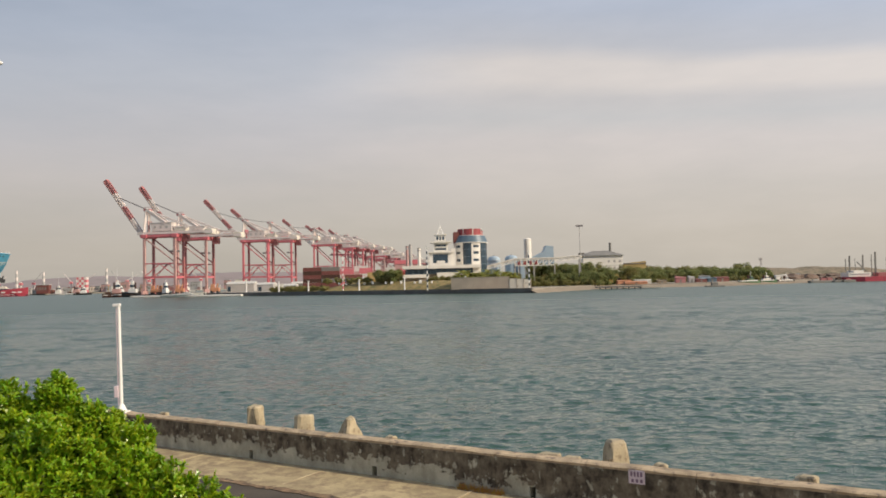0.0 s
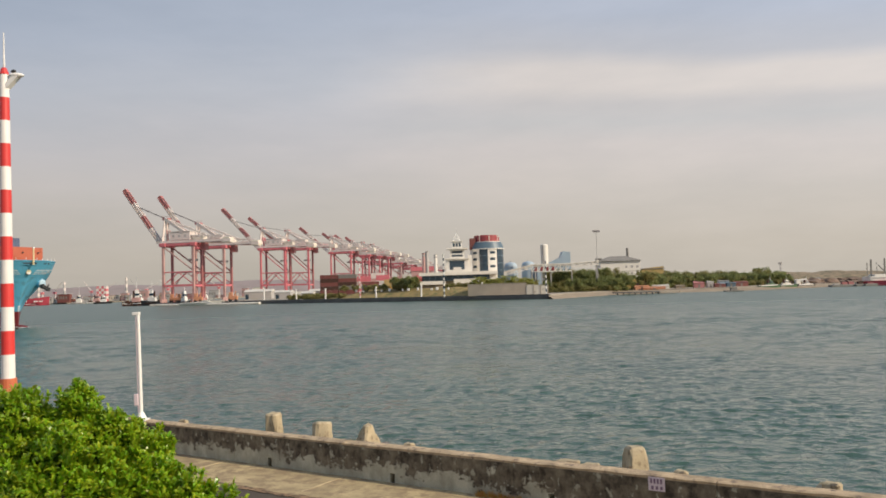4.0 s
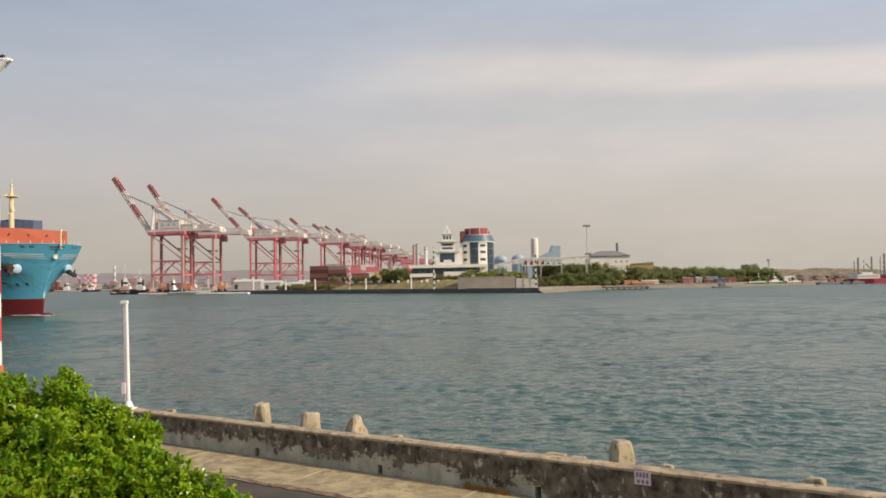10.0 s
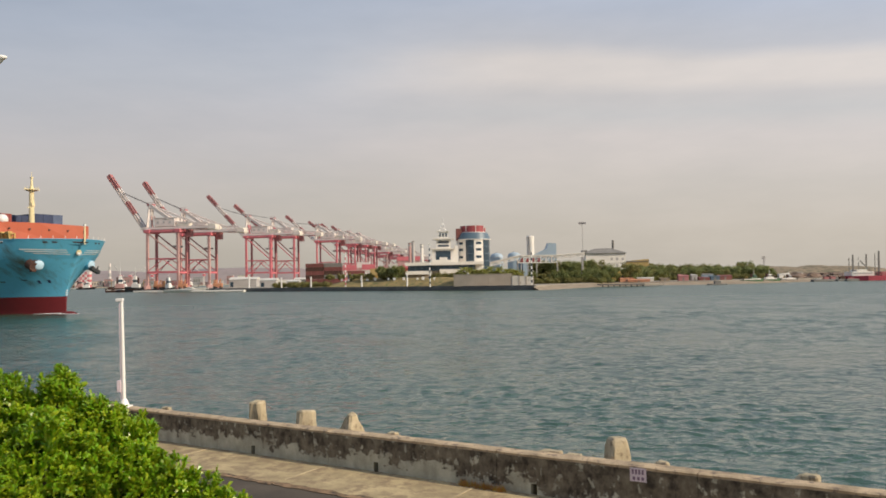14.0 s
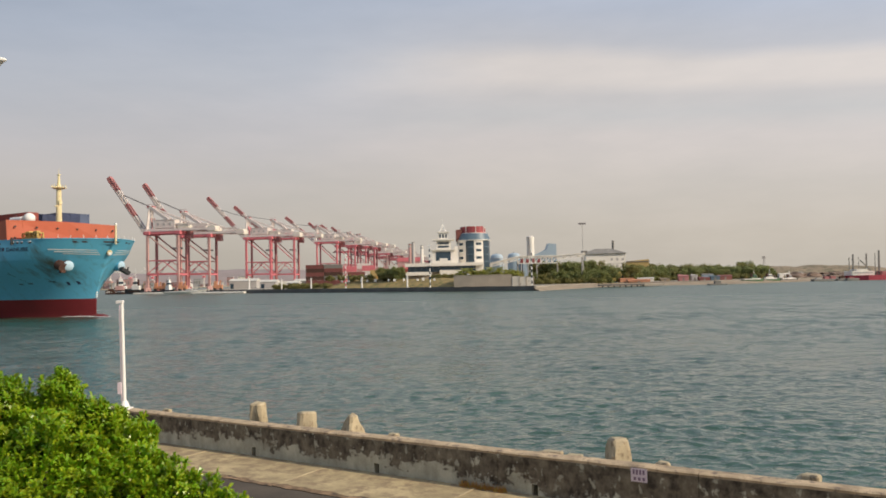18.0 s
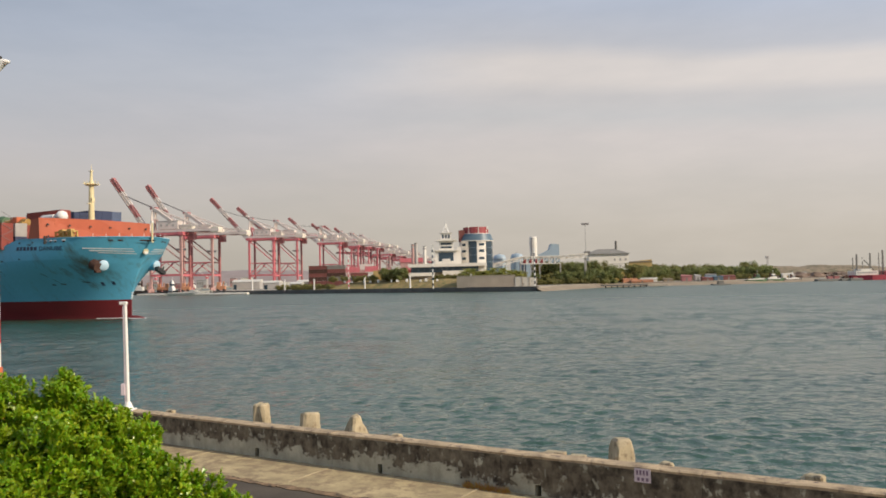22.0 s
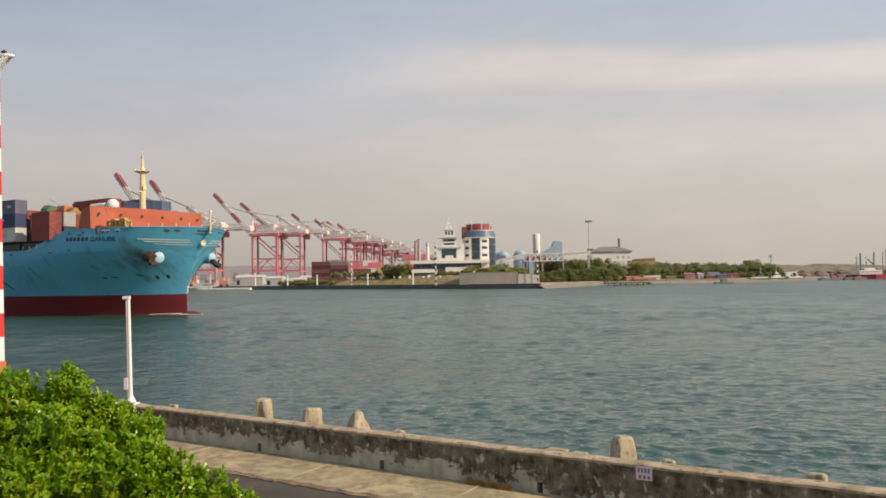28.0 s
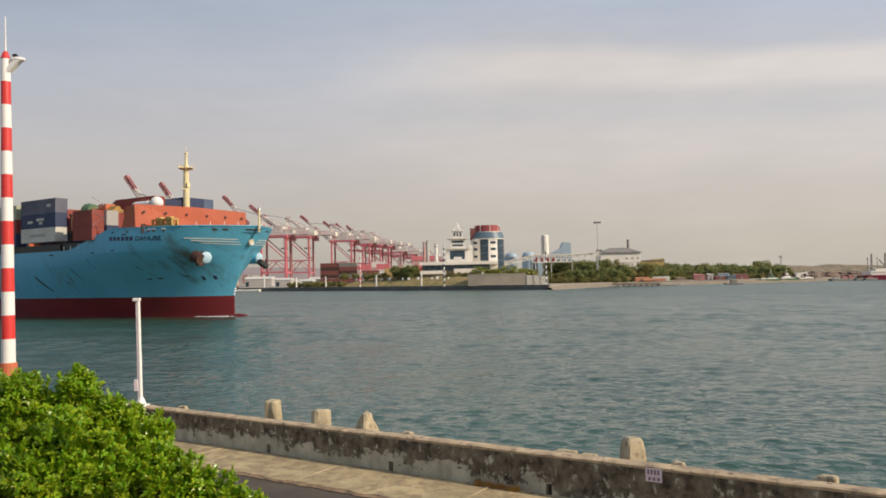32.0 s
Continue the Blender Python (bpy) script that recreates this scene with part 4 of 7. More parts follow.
    part("bow_swell", bm, M["foam"], ship, "foam over the bulb", smooth=True)
    bm = B()
    bmesh.ops.create_icosphere(bm, subdivisions=3, radius=1, matrix=Matrix.Translation((0.9, 0, -0.35)) @ Matrix.Diagonal((3.2, 1.25, 0.95, 1)))
    part("bulbous_bow", bm, M["hull_red"], ship, smooth=True)
    # deck cargo: forward end, lowest corner, colours from below
    H = 2.78
    stacks = [
        (-18.6, 8.6, 18.26, ["navy", "steel_blue"]), (-18.6, 6.1, 18.26, ["navy", "navy"]), (-18.6, 3.6, 18.26, ["navy", "navy"]),
        (-19.2, 1.1, 17.7, ["navy", "navy"]), (-19.2, -1.4, 17.7, ["navy", "navy"]), (-19.2, -3.9, 17.6, ["navy", "steel_blue"]),
        (-14.7, -6.4, 17.5, ["box_red", "box_red"]), (-20.5, -10.4, 14.4, ["navy", "box_red"]),
    ]
    for y in (8.6, 6.1, 3.6, 1.1, -1.4, -3.9):
        stacks.append((-20.2, y, 12.66, ["navy"]))
    stacks.append((-20.2, -6.4, 12.66, ["navy"]))
    stacks += [
        (-20.3, -15.5, 14.65, ["box_red", "box_red"]), (-19.7, -12.95, 14.65, ["navy", "far_grey"]),
        (-32.0, -15.6, 14.9, ["box_white", "navy", "slate"]), (-36.0, -10.6, 14.3, ["navy", "box_red"]),
        (-36.0, -8.1, 14.3, ["navy", "box_green"]), (-36.0, -5.6, 14.3, ["navy", "box_red"]), (-36.0, -3.1, 14.3, ["navy", "box_red"]),
        (-33.0, 2.0, 14.3, ["navy", "box_red", "navy"]), (-33.0, 7.0, 14.3, ["navy", "box_red", "navy"]),
    ]
    cols = ["box_red", "navy", "box_green", "box_white", "steel_blue", "box_orange", "navy", "box_red"]
    for bay, x in enumerate((-46.0, -59.5, -73.0, -86.5)):
        for row in range(12):
            y = -15.6 + row * 2.6
            if bay > 1 and 2 < row < 12:
                continue
            names = [cols[(bay * 3 + row * 5 + k * 2) % 8] for k in range(4 if row == 0 and bay else 3)]
            if row == 0 and bay == 0:
                names = ["navy", "box_red", "box_pale"]
            stacks.append((x, y, 14.3, names))
    for x, y, z, names in stacks:
        length = 6.06 if x in (-20.3, -19.7) else 12.19
        for k, nm in enumerate(names):
            container(ship, x, y, z + k * H, M[nm], length)
    # hatch coaming and lashing bridge under the cargo
    part("hatch_coaming", box(B(), (-100, -15.0, 12.6), (-31.5, 15.0, 14.28)), M["black"], ship)
    bm = B()
    for y in (-13, -10.5, -8, -5.5, -3, 0, 3, 6, 9, 12, 15):
        beam(bm, (-31.0, y, 12.7), (-31.0, y, 20.2), 0.3)
    for z in (16.5, 19.8):
        box(bm, (-31.6, -13.2, z), (-30.6, 15.6, z + 0.15))
    part("lashing_bridge", bm, M["rust"], ship)
    for k in range(6):
        z = 15.0 + k * 1.25
        part("lashing_rod", beam(B(), (-20.25, -15.45 + (k % 2) * 2.3, z), (-20.25, -15.45 + ((k + 1) % 2) * 2.3, z + 1.2), 0.07), M["cable"], ship)
    part("hatch_coaming", box(B(), (-31.4, -14.6, 12.6), (-19.3, 14.6, 14.38)), M["black"], ship)
    for x, ln, top, col in ((-21.6, 2.2, 21.2, "gear_ochre"), (-24.0, 2.6, 21.9, "box_orange"), (-26.9, 3.6, 21.3, "gear_ochre"), (-29.4, 2.2, 22.2, "box_green"), (-31.8, 1.8, 21.2, "box_orange")):
        bm = box(B(), (x - ln, -10.3, 19.96), (x, -8.0, 20.7), bevel=0.1)
        if col == "box_orange":
            box(bm, (x - ln, -10.2, 20.7), (x - 0.1, -8.2, top), bevel=0.12)
        else:
            rod(bm, (x - ln * 0.9, -9.1, 20.75), (x - ln * 0.1, -9.1, 20.75), (top - 20.4), (top - 20.4) * 0.8, 12)
            beam(bm, (x - ln * 0.5, -10.2, 20.6), (x - ln * 0.5, -8.2, top), 0.25)
        machine = part("deck_machine", bm, M[col], ship)
        part("guard_rail", beam(B(), (x - ln, -10.35, 20.5), (x, -10.35, 20.5), 0.12), M["box_yellow"], machine)
    for x, z0, w in ((-33.6, 21.9, 1.4), (-36.0, 19.3, 2.6), (-36.5, 18.6, 1.2), (-40.0, 18.9, 1.8), (-35.4, 16.2, 5.5)):
        part("box_mark", box(B(), (x - w, -15.63, z0 - 0.25), (x, -15.585, z0 + 0.25)), M["box_white" if z0 > 17 else "far_grey"], ship)
    for k in range(3):
        part("draft_mark", box(B(), (-0.25 + 0.07 * k, -0.2, 4.1 + k * 0.5), (0.03 + 0.09 * k, 0.2, 4.36 + k * 0.5)), M["white"], ship)
    # rope and gear at the sloping rail
    for x in (-22.5, -25, -27.4, -29.5):
        part("rail_post", beam(B(), hull_point(x, sheer(x), -1), hull_point(x, sheer(x), -1) + Vector((0, 0, 0.9)), 0.1), M["white"], ship)
    return ship


ship = make_ship()


# ---- quay cranes ----
def make_crane(lift, reach, label, near, rise):
    """A quay crane whose boom points along +x; near: paint of the viewer-side legs, the far ones painted darker as
    shade; rise: extra height.
    """
    c = thing("quay_crane", pose(0, 0, 0), label, "crane", "cranes along the quay")
    red, dark, white, cable = M["crane_red"], M["crane_dark"], M["crane_white"], M["cable"]
    z1 = 38.6 + rise        # the upper portal beams
    mid = 20.5 + rise * 0.4
    for x in (0, -23):
        for y in (-6, 6):
            bm = beam(B(), (x, y, 0.6), (x, y, z1 + 0.4), 1.55, 1.5)
            for s in (-1, 1):
                box(bm, (x - 0.6, y + s * 2.2 - 1.4, 0), (x + 0.6, y + s * 2.2 + 1.4, 1.3))
            box(bm, (x - 0.75, y - 3.6, 1.3), (x + 0.75, y + 3.6, 2.4))
            # lit near legs and shaded far legs are told apart by paint
            part("leg", bm, near if y > 0 else dark, c)
    for x in (0, -23):
        for z, w in ((11.5, 1.2), (z1 - 0.3, 1.6)):
            part("cross_beam", beam(B(), (x, -6, z), (x, 6, z), w), red, c)
    for y in (-6, 6):
        part("portal_beam", beam(B(), (0, y, 12), (-23, y, 12), 1.9, 1.3), red, c)
        part("tie_beam", beam(B(), (0, y, mid), (-23, y, mid), 0.8), dark if y < 0 else red, c)
        part("brace", beam(B(), (0, y, z1 - 1.2), (-23, y, mid + 0.6), 0.8), dark if y < 0 else near, c)
        part("brace", beam(B(), (-23, y, 12.5), (-11.5, y, mid - 0.3), 0.55), red, c)
        part("brace", beam(B(), (0, y, 12.5), (-11.5, y, mid - 0.3), 0.55), red, c)
        part("upper_beam", beam(B(), (3, y, z1), (-25, y, z1), 1.5, 1.6), red, c)
    part("stair_flight", beam(B(), (-1.4, -7.2, 12.2), (-9.5, -7.2, mid), 0.7, 0.3), cable, c)
    for x in (0, -23):
        part("sill_joint", box(B(), (x - 2.2, -7.2, z1 - 1.4), (x + 2.2, 7.2, z1 + 1.2), bevel=0.4), red, c)
    zg = z1 + 2.0
    for y in (-3.2, 3.2):
        part("girder", beam(B(), (6.5, y, zg), (-50, y, zg), 1.5, 2.0), white, c)
    for x in range(-48, 3, 6):
        part("girder_tie", beam(B(), (x, -3.2, zg), (x, 3.2, zg), 0.7), white, c)
    d = Vector((math.cos(radians(lift)), 0, math.sin(radians(lift))))
    h = Vector((6.5, 0, zg + 0.3))
    up = Vector((-d.z, 0, d.x))
    cuts = [reach * f for f in (0, 0.14, 0.26, 0.50, 0.76, 1)]
    boom = M["boom_red"]
    cols = (white, white, boom, white, boom)
    for i, (u, v) in enumerate(zip(cuts, cuts[1:])):
        col = cols[i] if lift > 10 else red
        depth = 1.9 if i < 4 else 2.1
        for y in (-1.35, 1.35):
            o = Vector((0, y, 0))
            bm = beam(B(), h + o + d * u, h + o + d * (v - 0.05), 1.15, 1.15)
            beam(bm, h + o + d * u + up * depth, h + o + d * (v - 0.05) + up * depth, 0.9, 0.9)
            n = max(2, int((v - u) / 4))
            for k in range(n):
                s0, s1 = u + (v - u) * k / n, u + (v - u) * (k + 1) / n
                beam(bm, h + o + d * s0, h + o + d * s1 + up * depth, 0.45)
                beam(bm, h + o + d * s1, h + o + d * s1 + up * depth, 0.45)
            if i in (2, 4):
                box(bm, (0, -0.1, 0.3), (v - u, 0.1, depth - 0.2), Matrix.Translation(h + o + d * u) @ Matrix(((d.x, 0, up.x, 0), (0, 1, 0, 0), (d.z, 0, up.z, 0), (0, 0, 0, 1))))
            part("boom_truss", bm, col, c)
        part("boom_tie", beam(B(), h + d * (u + 1) - Vector((0, 1.35, 0)), h + d * (u + 1) + Vector((0, 1.35, 0)), 0.7), col, c)
    part("boom_walkway", beam(B(), h + d * 3 + Vector((0, 2.4, 0)), h + d * (reach * 0.9) + Vector((0, 2.4, 0)), 0.5, 0.4), cable, c)
    part("boom_head", box(B(), (-1.2, -1.8, -0.3), (1.2, 1.8, 2.6), Matrix.Translation(h + d * reach) @ Matrix(((d.x, 0, up.x, 0), (0, 1, 0, 0), (d.z, 0, up.z, 0), (0, 0, 0, 1)))), dark, c)
    apex = Vector((0.6, 0, z1 + 19.0))
    for y in (-3.2, 3.2):
        o = Vector((0, y, 0))
        part("apex_leg", beam(B(), Vector((2.2, y, z1)), apex + o * 0.5, 1.5), white, c)
        part("apex_leg", beam(B(), Vector((-2.6, y, z1 + 1)), Vector((-0.6, y * 0.6, z1 + 11)), 1.0), near, c)
        part("backstay", beam(B(), apex + o * 0.5, Vector((-34, y, zg + 3.0)), 0.8), white, c)
        part("backstay", beam(B(), apex + o * 0.5, Vector((-14.5, y, zg + 7.0)), 2.1), white, c)
        part("forestay", beam(B(), apex + o * 0.5, h + d * reach * 0.75 + o * 0.4, 0.35), cable, c)
    part("apex_head", box(B(), (-2.0, -2, z1 + 18.0), (3.0, 2, z1 + 19.8), bevel=0.5), dark, c)
    part("apex_rail", beam(B(), (-3.0, 2.2, z1 + 20.6), (3.2, 2.2, z1 + 20.6), 0.18), dark, c)
    house = part("machinery_house", box(B(), (-19.5, -3.8, zg + 1.3), (-4.0, 3.8, zg + 7.2), bevel=0.3), white, c)
    part("house_roof", box(B(), (-19.8, -4.1, zg + 7.2), (-3.7, 4.1, zg + 7.5)), white, house)
    for x in (-16.5, -12, -7.5):
        part("house_window", box(B(), (x, 3.78, zg + 3.4), (x + 1.5, 3.9, zg + 5.0)), M["far_grey"], house)
    part("drive_house", box(B(), (-29.0, -3.2, zg + 1.2), (-21.0, 3.2, zg + 4.6), bevel=0.3), M["cream_wall"], c, "cream drive house")
    part("rear_house", box(B(), (-49.5, -3.9, zg - 1.8), (-44.0, 3.9, zg + 2.0), bevel=0.4), M["cream_wall"], c)
    part("rear_deck", box(B(), (-41.5, -3.6, zg - 1.2), (-35.0, 3.6, zg + 1.3), bevel=0.3), near, c)
    for y in (-3.2, 3.2):
        bm = beam(B(), (-19, y, zg + 4.2), (-44, y, zg + 3.0), 0.6)
        for k in range(6):
            x = -19 - k * 4.2
            beam(bm, (x, y, zg + 1.0), (x - 4.2, y, zg + 4.0 - k * 0.2), 0.45)
        part("girder_truss", bm, white, c)
    part("trolley", box(B(), (-23.5, -2.5, zg - 2.6), (-17.0, 2.5, zg - 1.2)), dark, c)
    part("spreader", box(B(), (-22, -3, z1 - 11.6), (-17, 3, z1 - 10.2), bevel=0.3), cable, c)
    for s in (-2, 2):
        part("hoist_rope", beam(B(), (-19.5, s, z1 - 10.4), (-19.5, s, zg - 2.4), 0.16), cable, c)
    bm = box(B(), (-30.5, -2.2, z1 - 4.2), (-26.5, 2.2, z1 - 1.0))
    box(bm, (-30, -3, z1 - 1.0), (-27, 3, z1 + 0.9))
    part("operator_cab", bm, dark, c)
    part("walkway", box(B(), (-44, 4.3, zg - 1.0), (3, 5.2, zg - 0.7)), cable, c)
    part("stair_tower", box(B(), (-24.4, -5, 24), (-23.7, -3.6, z1)), dark, c)
    return c


CRANES = [(-202.8, 545), (-193.7, 587), (-171.9, 698), (-161.4, 755), (-134.2, 862), (-124.1, 955), (-114.8, 996), (-107.2, 1041), (-95.5, 1116),
          (-86.5, 1240), (-72.5, 1370), (-62.0, 1500), (-48.0, 1640)]


def place_cranes():
    steep = make_crane(54.5, 46, "red and white quay crane with its boom raised steeply", M["crane_pale"], 2.2)
    raised = make_crane(46.8, 48, "tall red and white quay crane with its boom raised", M["crane_red"], 5.8)
    slant = make_crane(41, 45, "tall red and white quay crane with its boom at a slant", M["crane_red"], 8.0)
    half = make_crane(40, 41, "red and white quay crane with its boom half raised", M["crane_red"], 8.6)
    level = make_crane(2, 50, "red and white quay crane with its boom lowered", M["crane_pale"], 3.0)
    first = {0: steep, 2: raised, 3: slant, 4: half, 8: level}
    for k, (x, y) in enumerate(CRANES):
        m = pose(x, y, QUAY_Z, rz=170.1)
        if k in first:
            first[k].matrix_basis = m
        else:
            copy_thing(first[max(q for q in first if q <= k)], m)


place_cranes()


# ---- near things ----
def make_lamp_post():
    t = thing("lamp_post", pose(-8.85, 21.62, WALL_Z1, ry=-1.2), "slender white painted post on the sea wall", "post")
    part("shaft", rod(B(), (0, 0, 0.1), (0, 0, 3.0), 0.054, 0.046, 12), M["white"], t)
    bm = rod(B(), (0, 0, -0.01), (0, 0, 0.22), 0.17, 0.075, 12)
    box(bm, (-0.18, -0.18, -0.01), (0.18, 0.18, 0.03))
    part("foot", bm, M["white"], t)
    part("switch_box", box(B(), (-0.165, -0.07, 0.42), (-0.05, 0.07, 0.74), bevel=0.015), M["lilac"], t, "pale switch box")
    bm = box(B(), (-0.155, -0.055, 2.94), (0.055, 0.055, 3.03), bevel=0.02)
    part("head", bm, M["white"], t)
    bm = rod(B(), (-0.064, -0.02, 0.12), (-0.054, -0.02, 2.9), 0.018, seg=6)
    part("conduit", bm, M["lilac"], t)


BAND0, BAND = 1.975, 0.733


def make_signal_mast():
    t = thing("signal_mast", pose(-13.825, 23.75, 2.15, ry=-0.62), "tall red and white banded signal mast", "mast")
    z, k = BAND0, 0
    part("foot_plate", box(B(), (-0.45, -0.45, 0.1), (0.45, 0.45, 0.26)), M["concrete"], t)
    part("stub", rod(B(), (0, 0, 0.1), (0, 0, z), 0.205, 0.2, 20), M["red_paint"], t)
    while z < 11.45:
        z1 = min(z + BAND, 11.52)
        r0, r1 = 0.215 - 0.0068 * z, 0.215 - 0.0068 * z1
        part("band", rod(B(), (0, 0, z), (0, 0, z1), r0, r1, 20), M["white" if k % 2 == 0 else "red_paint"], t)
        z, k = z1, k + 1
    part("cap", rod(B(), (0, 0, 11.5), (0, 0, 11.72), 0.155, 0.07, 12), M["red_paint"], t)
    part("aerial", rod(B(), (0, 0, 11.75), (0, 0, 12.85), 0.03, 0.015, 6), M["white"], t)
    bm = beam(B(), (0.08, 0, 11.1), (0.42, 0, 11.45), 0.22, 0.14)
    bmesh.ops.create_uvsphere(bm, u_segments=12, v_segments=8, radius=0.16, matrix=Matrix.Translation((0.38, 0, 11.46)) @ Matrix.Diagonal((1.6, 0.8, 0.55, 1)))
    part("lamp_arm", bm, M["white"], t)
    bm = B()
    bmesh.ops.create_uvsphere(bm, u_segments=10, v_segments=8, radius=0.065, matrix=Matrix.Translation((0.3, 0, 11.60)) @ Matrix.Diagonal((1.4, 0.8, 0.9, 1)))
    part("beacon", bm, M["black"], t)
    part("base_drum", rod(B(), (0, 0, 0.12), (0, 0, BAND0), 0.36, 0.24, 16), M["box_orange"], t)


def make_tetrapods():
    rows = [  # place, height of the top, radius there and at the foot, sides, lean, turn
        (-4.82, 20.3, 3.355, 0.245, 0.242, 4, (2, -2), 24), (-3.36, 19.25, 3.27, 0.245, 0.29, 6, (-4, 5), 40), (-2.15, 18.6, 3.29, 0.115, 0.42, 4, (3, -9), 84),
        (3.45, 15.2, 3.29, 0.215, 0.33, 4, (1, 1), 57)]
    for x, y, top, r, r0, seg, (lx, ly), turn in rows:
        t = thing("tetrapod", pose(x, y, top, lx, ly, turn), "weathered pale concrete breakwater block behind the sea wall", "breakwater block", "blocks behind the sea wall")
        legs = [((0, 0, -1.15), (0, 0, 0))] + [((0, 0, -1.15), (math.cos(q) * 0.95, math.sin(q) * 0.95, -1.62)) for q in (0.3, 2.4, 4.5)]
        for i, (p, q) in enumerate(legs):
            bm = rod(B(), p, q, r0 * 1.35 if i else r0 + (r0 - r) * 0.9, r0 if i else r, 8 if i else seg)
            if i == 0:
                bmesh.ops.bevel(bm, geom=list(bm.edges), offset=0.045, segments=1, affect="EDGES")
                bmesh.ops.subdivide_edges(bm, edges=[e for e in bm.edges if e.calc_length() > 0.25], cuts=6, use_grid_fill=True)
                for v in bm.verts:
                    v.co += v.normal * (0.022 * noise.noise(v.co * 6 + Vector((x * 3, y, 0))) + 0.03 * noise.noise(v.co * 16))
            part("leg", bm, M["block"], t, smooth=False)
    # blocks that lie lower: only a leg's flank shows over the coping
    for x, y, top, ang, r, ln in ((6.35, 13.33, 2.985, -50, 0.10, 0.15), (4.15, 14.52, 2.965, -48, 0.085, 0.12), (-1.11, 17.65, 3.0, -34, 0.09, 0.12),
                                  (2.2, 15.58, 2.98, -30, 0.10, 0.22), (2.61, 15.29, 2.97, -28, 0.10, 0.16), (-7.9, 22.3, 2.93, -32, 0.08, 0.15)):
        t = thing("tetrapod", pose(x, y, top - r, rz=ang), "pale concrete breakwater block lying on its side", "breakwater block", "blocks behind the sea wall")
        bm = box(B(), (-ln, -r, -r * 1.1), (ln, r, r))
        bmesh.ops.bevel(bm, geom=list(bm.edges), offset=0.03, segments=1, affect="EDGES")
        bmesh.ops.subdivide_edges(bm, edges=[e for e in bm.edges if e.calc_length() > 0.1], cuts=3, use_grid_fill=True)
        for v in bm.verts:
            v.co += v.normal * 0.02 * noise.noise(v.co * 9 + Vector((x * 3, y, 0)))
        part("leg", bm, M["block"], t)
        part("leg", rod(B(), (-ln, 0, 0.0), (-ln + 0.05, 0.7, -0.9), r * 1.2, r, 8), M["block"], t)
        part("leg", rod(B(), (-ln, 0, 0.0), (-ln + 0.05, 0.1, -1.3), r * 1.2, r * 1.2, 8), M["block"], t)


def make_notice():
    at = SHORE.inverted() @ Vector((3.51, 13.86, 2.88))
    m = SHORE @ pose(at.x, -0.012, WALL_Z1 - 0.145)
    t = thing("notice_board", m, "small pale lilac notice board on the sea wall", "sign")
    part("board", box(B(), (-0.148, -0.012, -0.13), (0.148, 0.0, 0.11)), M["lilac"], t)
    for k in range(4):
        part("upper_mark", box(B(), (-0.112 + k * 0.060, -0.016, 0.0), (-0.076 + k * 0.060, -0.0125, 0.085)), M["mark"], t)
    for k in range(3):
        part("lower_mark", box(B(), (-0.098 + k * 0.08, -0.016, -0.105), (-0.052 + k * 0.08, -0.0125, -0.045)), M["mark"], t)
    for x in (-0.13, 0.13):
        part("screw", rod(B(), (x, -0.018, 0.1), (x, -0.012, 0.1), 0.008, seg=6), M["cable"], t)


def leaf_cluster_data(rng, n, size):
    """Leaves that spring round a twig's end, pointing up +z: vertices and faces."""
    verts, faces = [], []
    for i in range(n):
        a = i * 2.4 + rng.uniform(-0.4, 0.4)
        rise = rng.uniform(0.5, 1.42)
        d = Vector((math.cos(a) * math.cos(rise), math.sin(a) * math.cos(rise), math.sin(rise)))
        side = d.cross(Vector((0, 0, 1))).normalized()
        up = side.cross(d)
        ln, w = size * rng.uniform(0.75, 1.2), size * rng.uniform(0.15, 0.19)
        o = Vector((0, 0, rng.uniform(-0.05, 0.03)))
        k = len(verts)
        for f, g, drop in ((0.0, 0.0, 0), (0.35, 0.75, 0.02), (0.78, 0.95, 0.02), (1.0, 0.0, -0.06)):
            c = o + d * ln * f + up * drop * size * 2
            if g == 0:
                verts.append(c)
            else:
                verts += [c - side * w * g + up * w * 0.3, c + side * w * g + up * w * 0.3]
        faces += [(k, k + 1, k + 2), (k + 1, k + 3, k + 4, k + 2), (k + 3, k + 5, k + 4)]
    return verts, faces


# lobes of the shrub: place and radius
CREST = [(-4.55, 7.2, 5.22, 0.46), (-4.1, 7.0, 5.24, 0.42), (-3.86, 7.1, 5.14, 0.31), (-3.51, 7.1, 5.37, 0.24), (-3.48, 7.05, 5.54, 0.14),
         (-3.52, 7.05, 5.12, 0.3), (-3.2, 7.0, 5.15, 0.3), (-2.99, 7.0, 4.98, 0.33), (-2.8, 6.9, 4.85, 0.36), (-2.62, 6.8, 4.68, 0.33),
         (-2.5, 6.75, 4.5, 0.33), (-2.16, 6.9, 4.46, 0.3), (-1.95, 6.8, 4.42, 0.27)]
FLANK = [(-1.82, 6.75, 4.28, 0.26), (-2.42, 6.8, 4.74, 0.24), (-3.35, 6.55, 4.95, 0.44), (-3.85, 6.6, 4.88, 0.4), (-2.95, 6.62, 4.62, 0.40),
         (-4.4, 6.9, 4.75, 0.45), (-3.3, 6.85, 4.30, 0.40), (-2.4, 6.3, 4.15, 0.4), (-2.7, 6.3, 4.0, 0.4), (-2.05, 6.4, 3.9, 0.35),
         (-4.9, 7.0, 4.8, 0.6), (-3.2, 7.4, 4.6, 0.6), (-2.5, 7.2, 4.0, 0.5)]
LOBES = CREST + FLANK


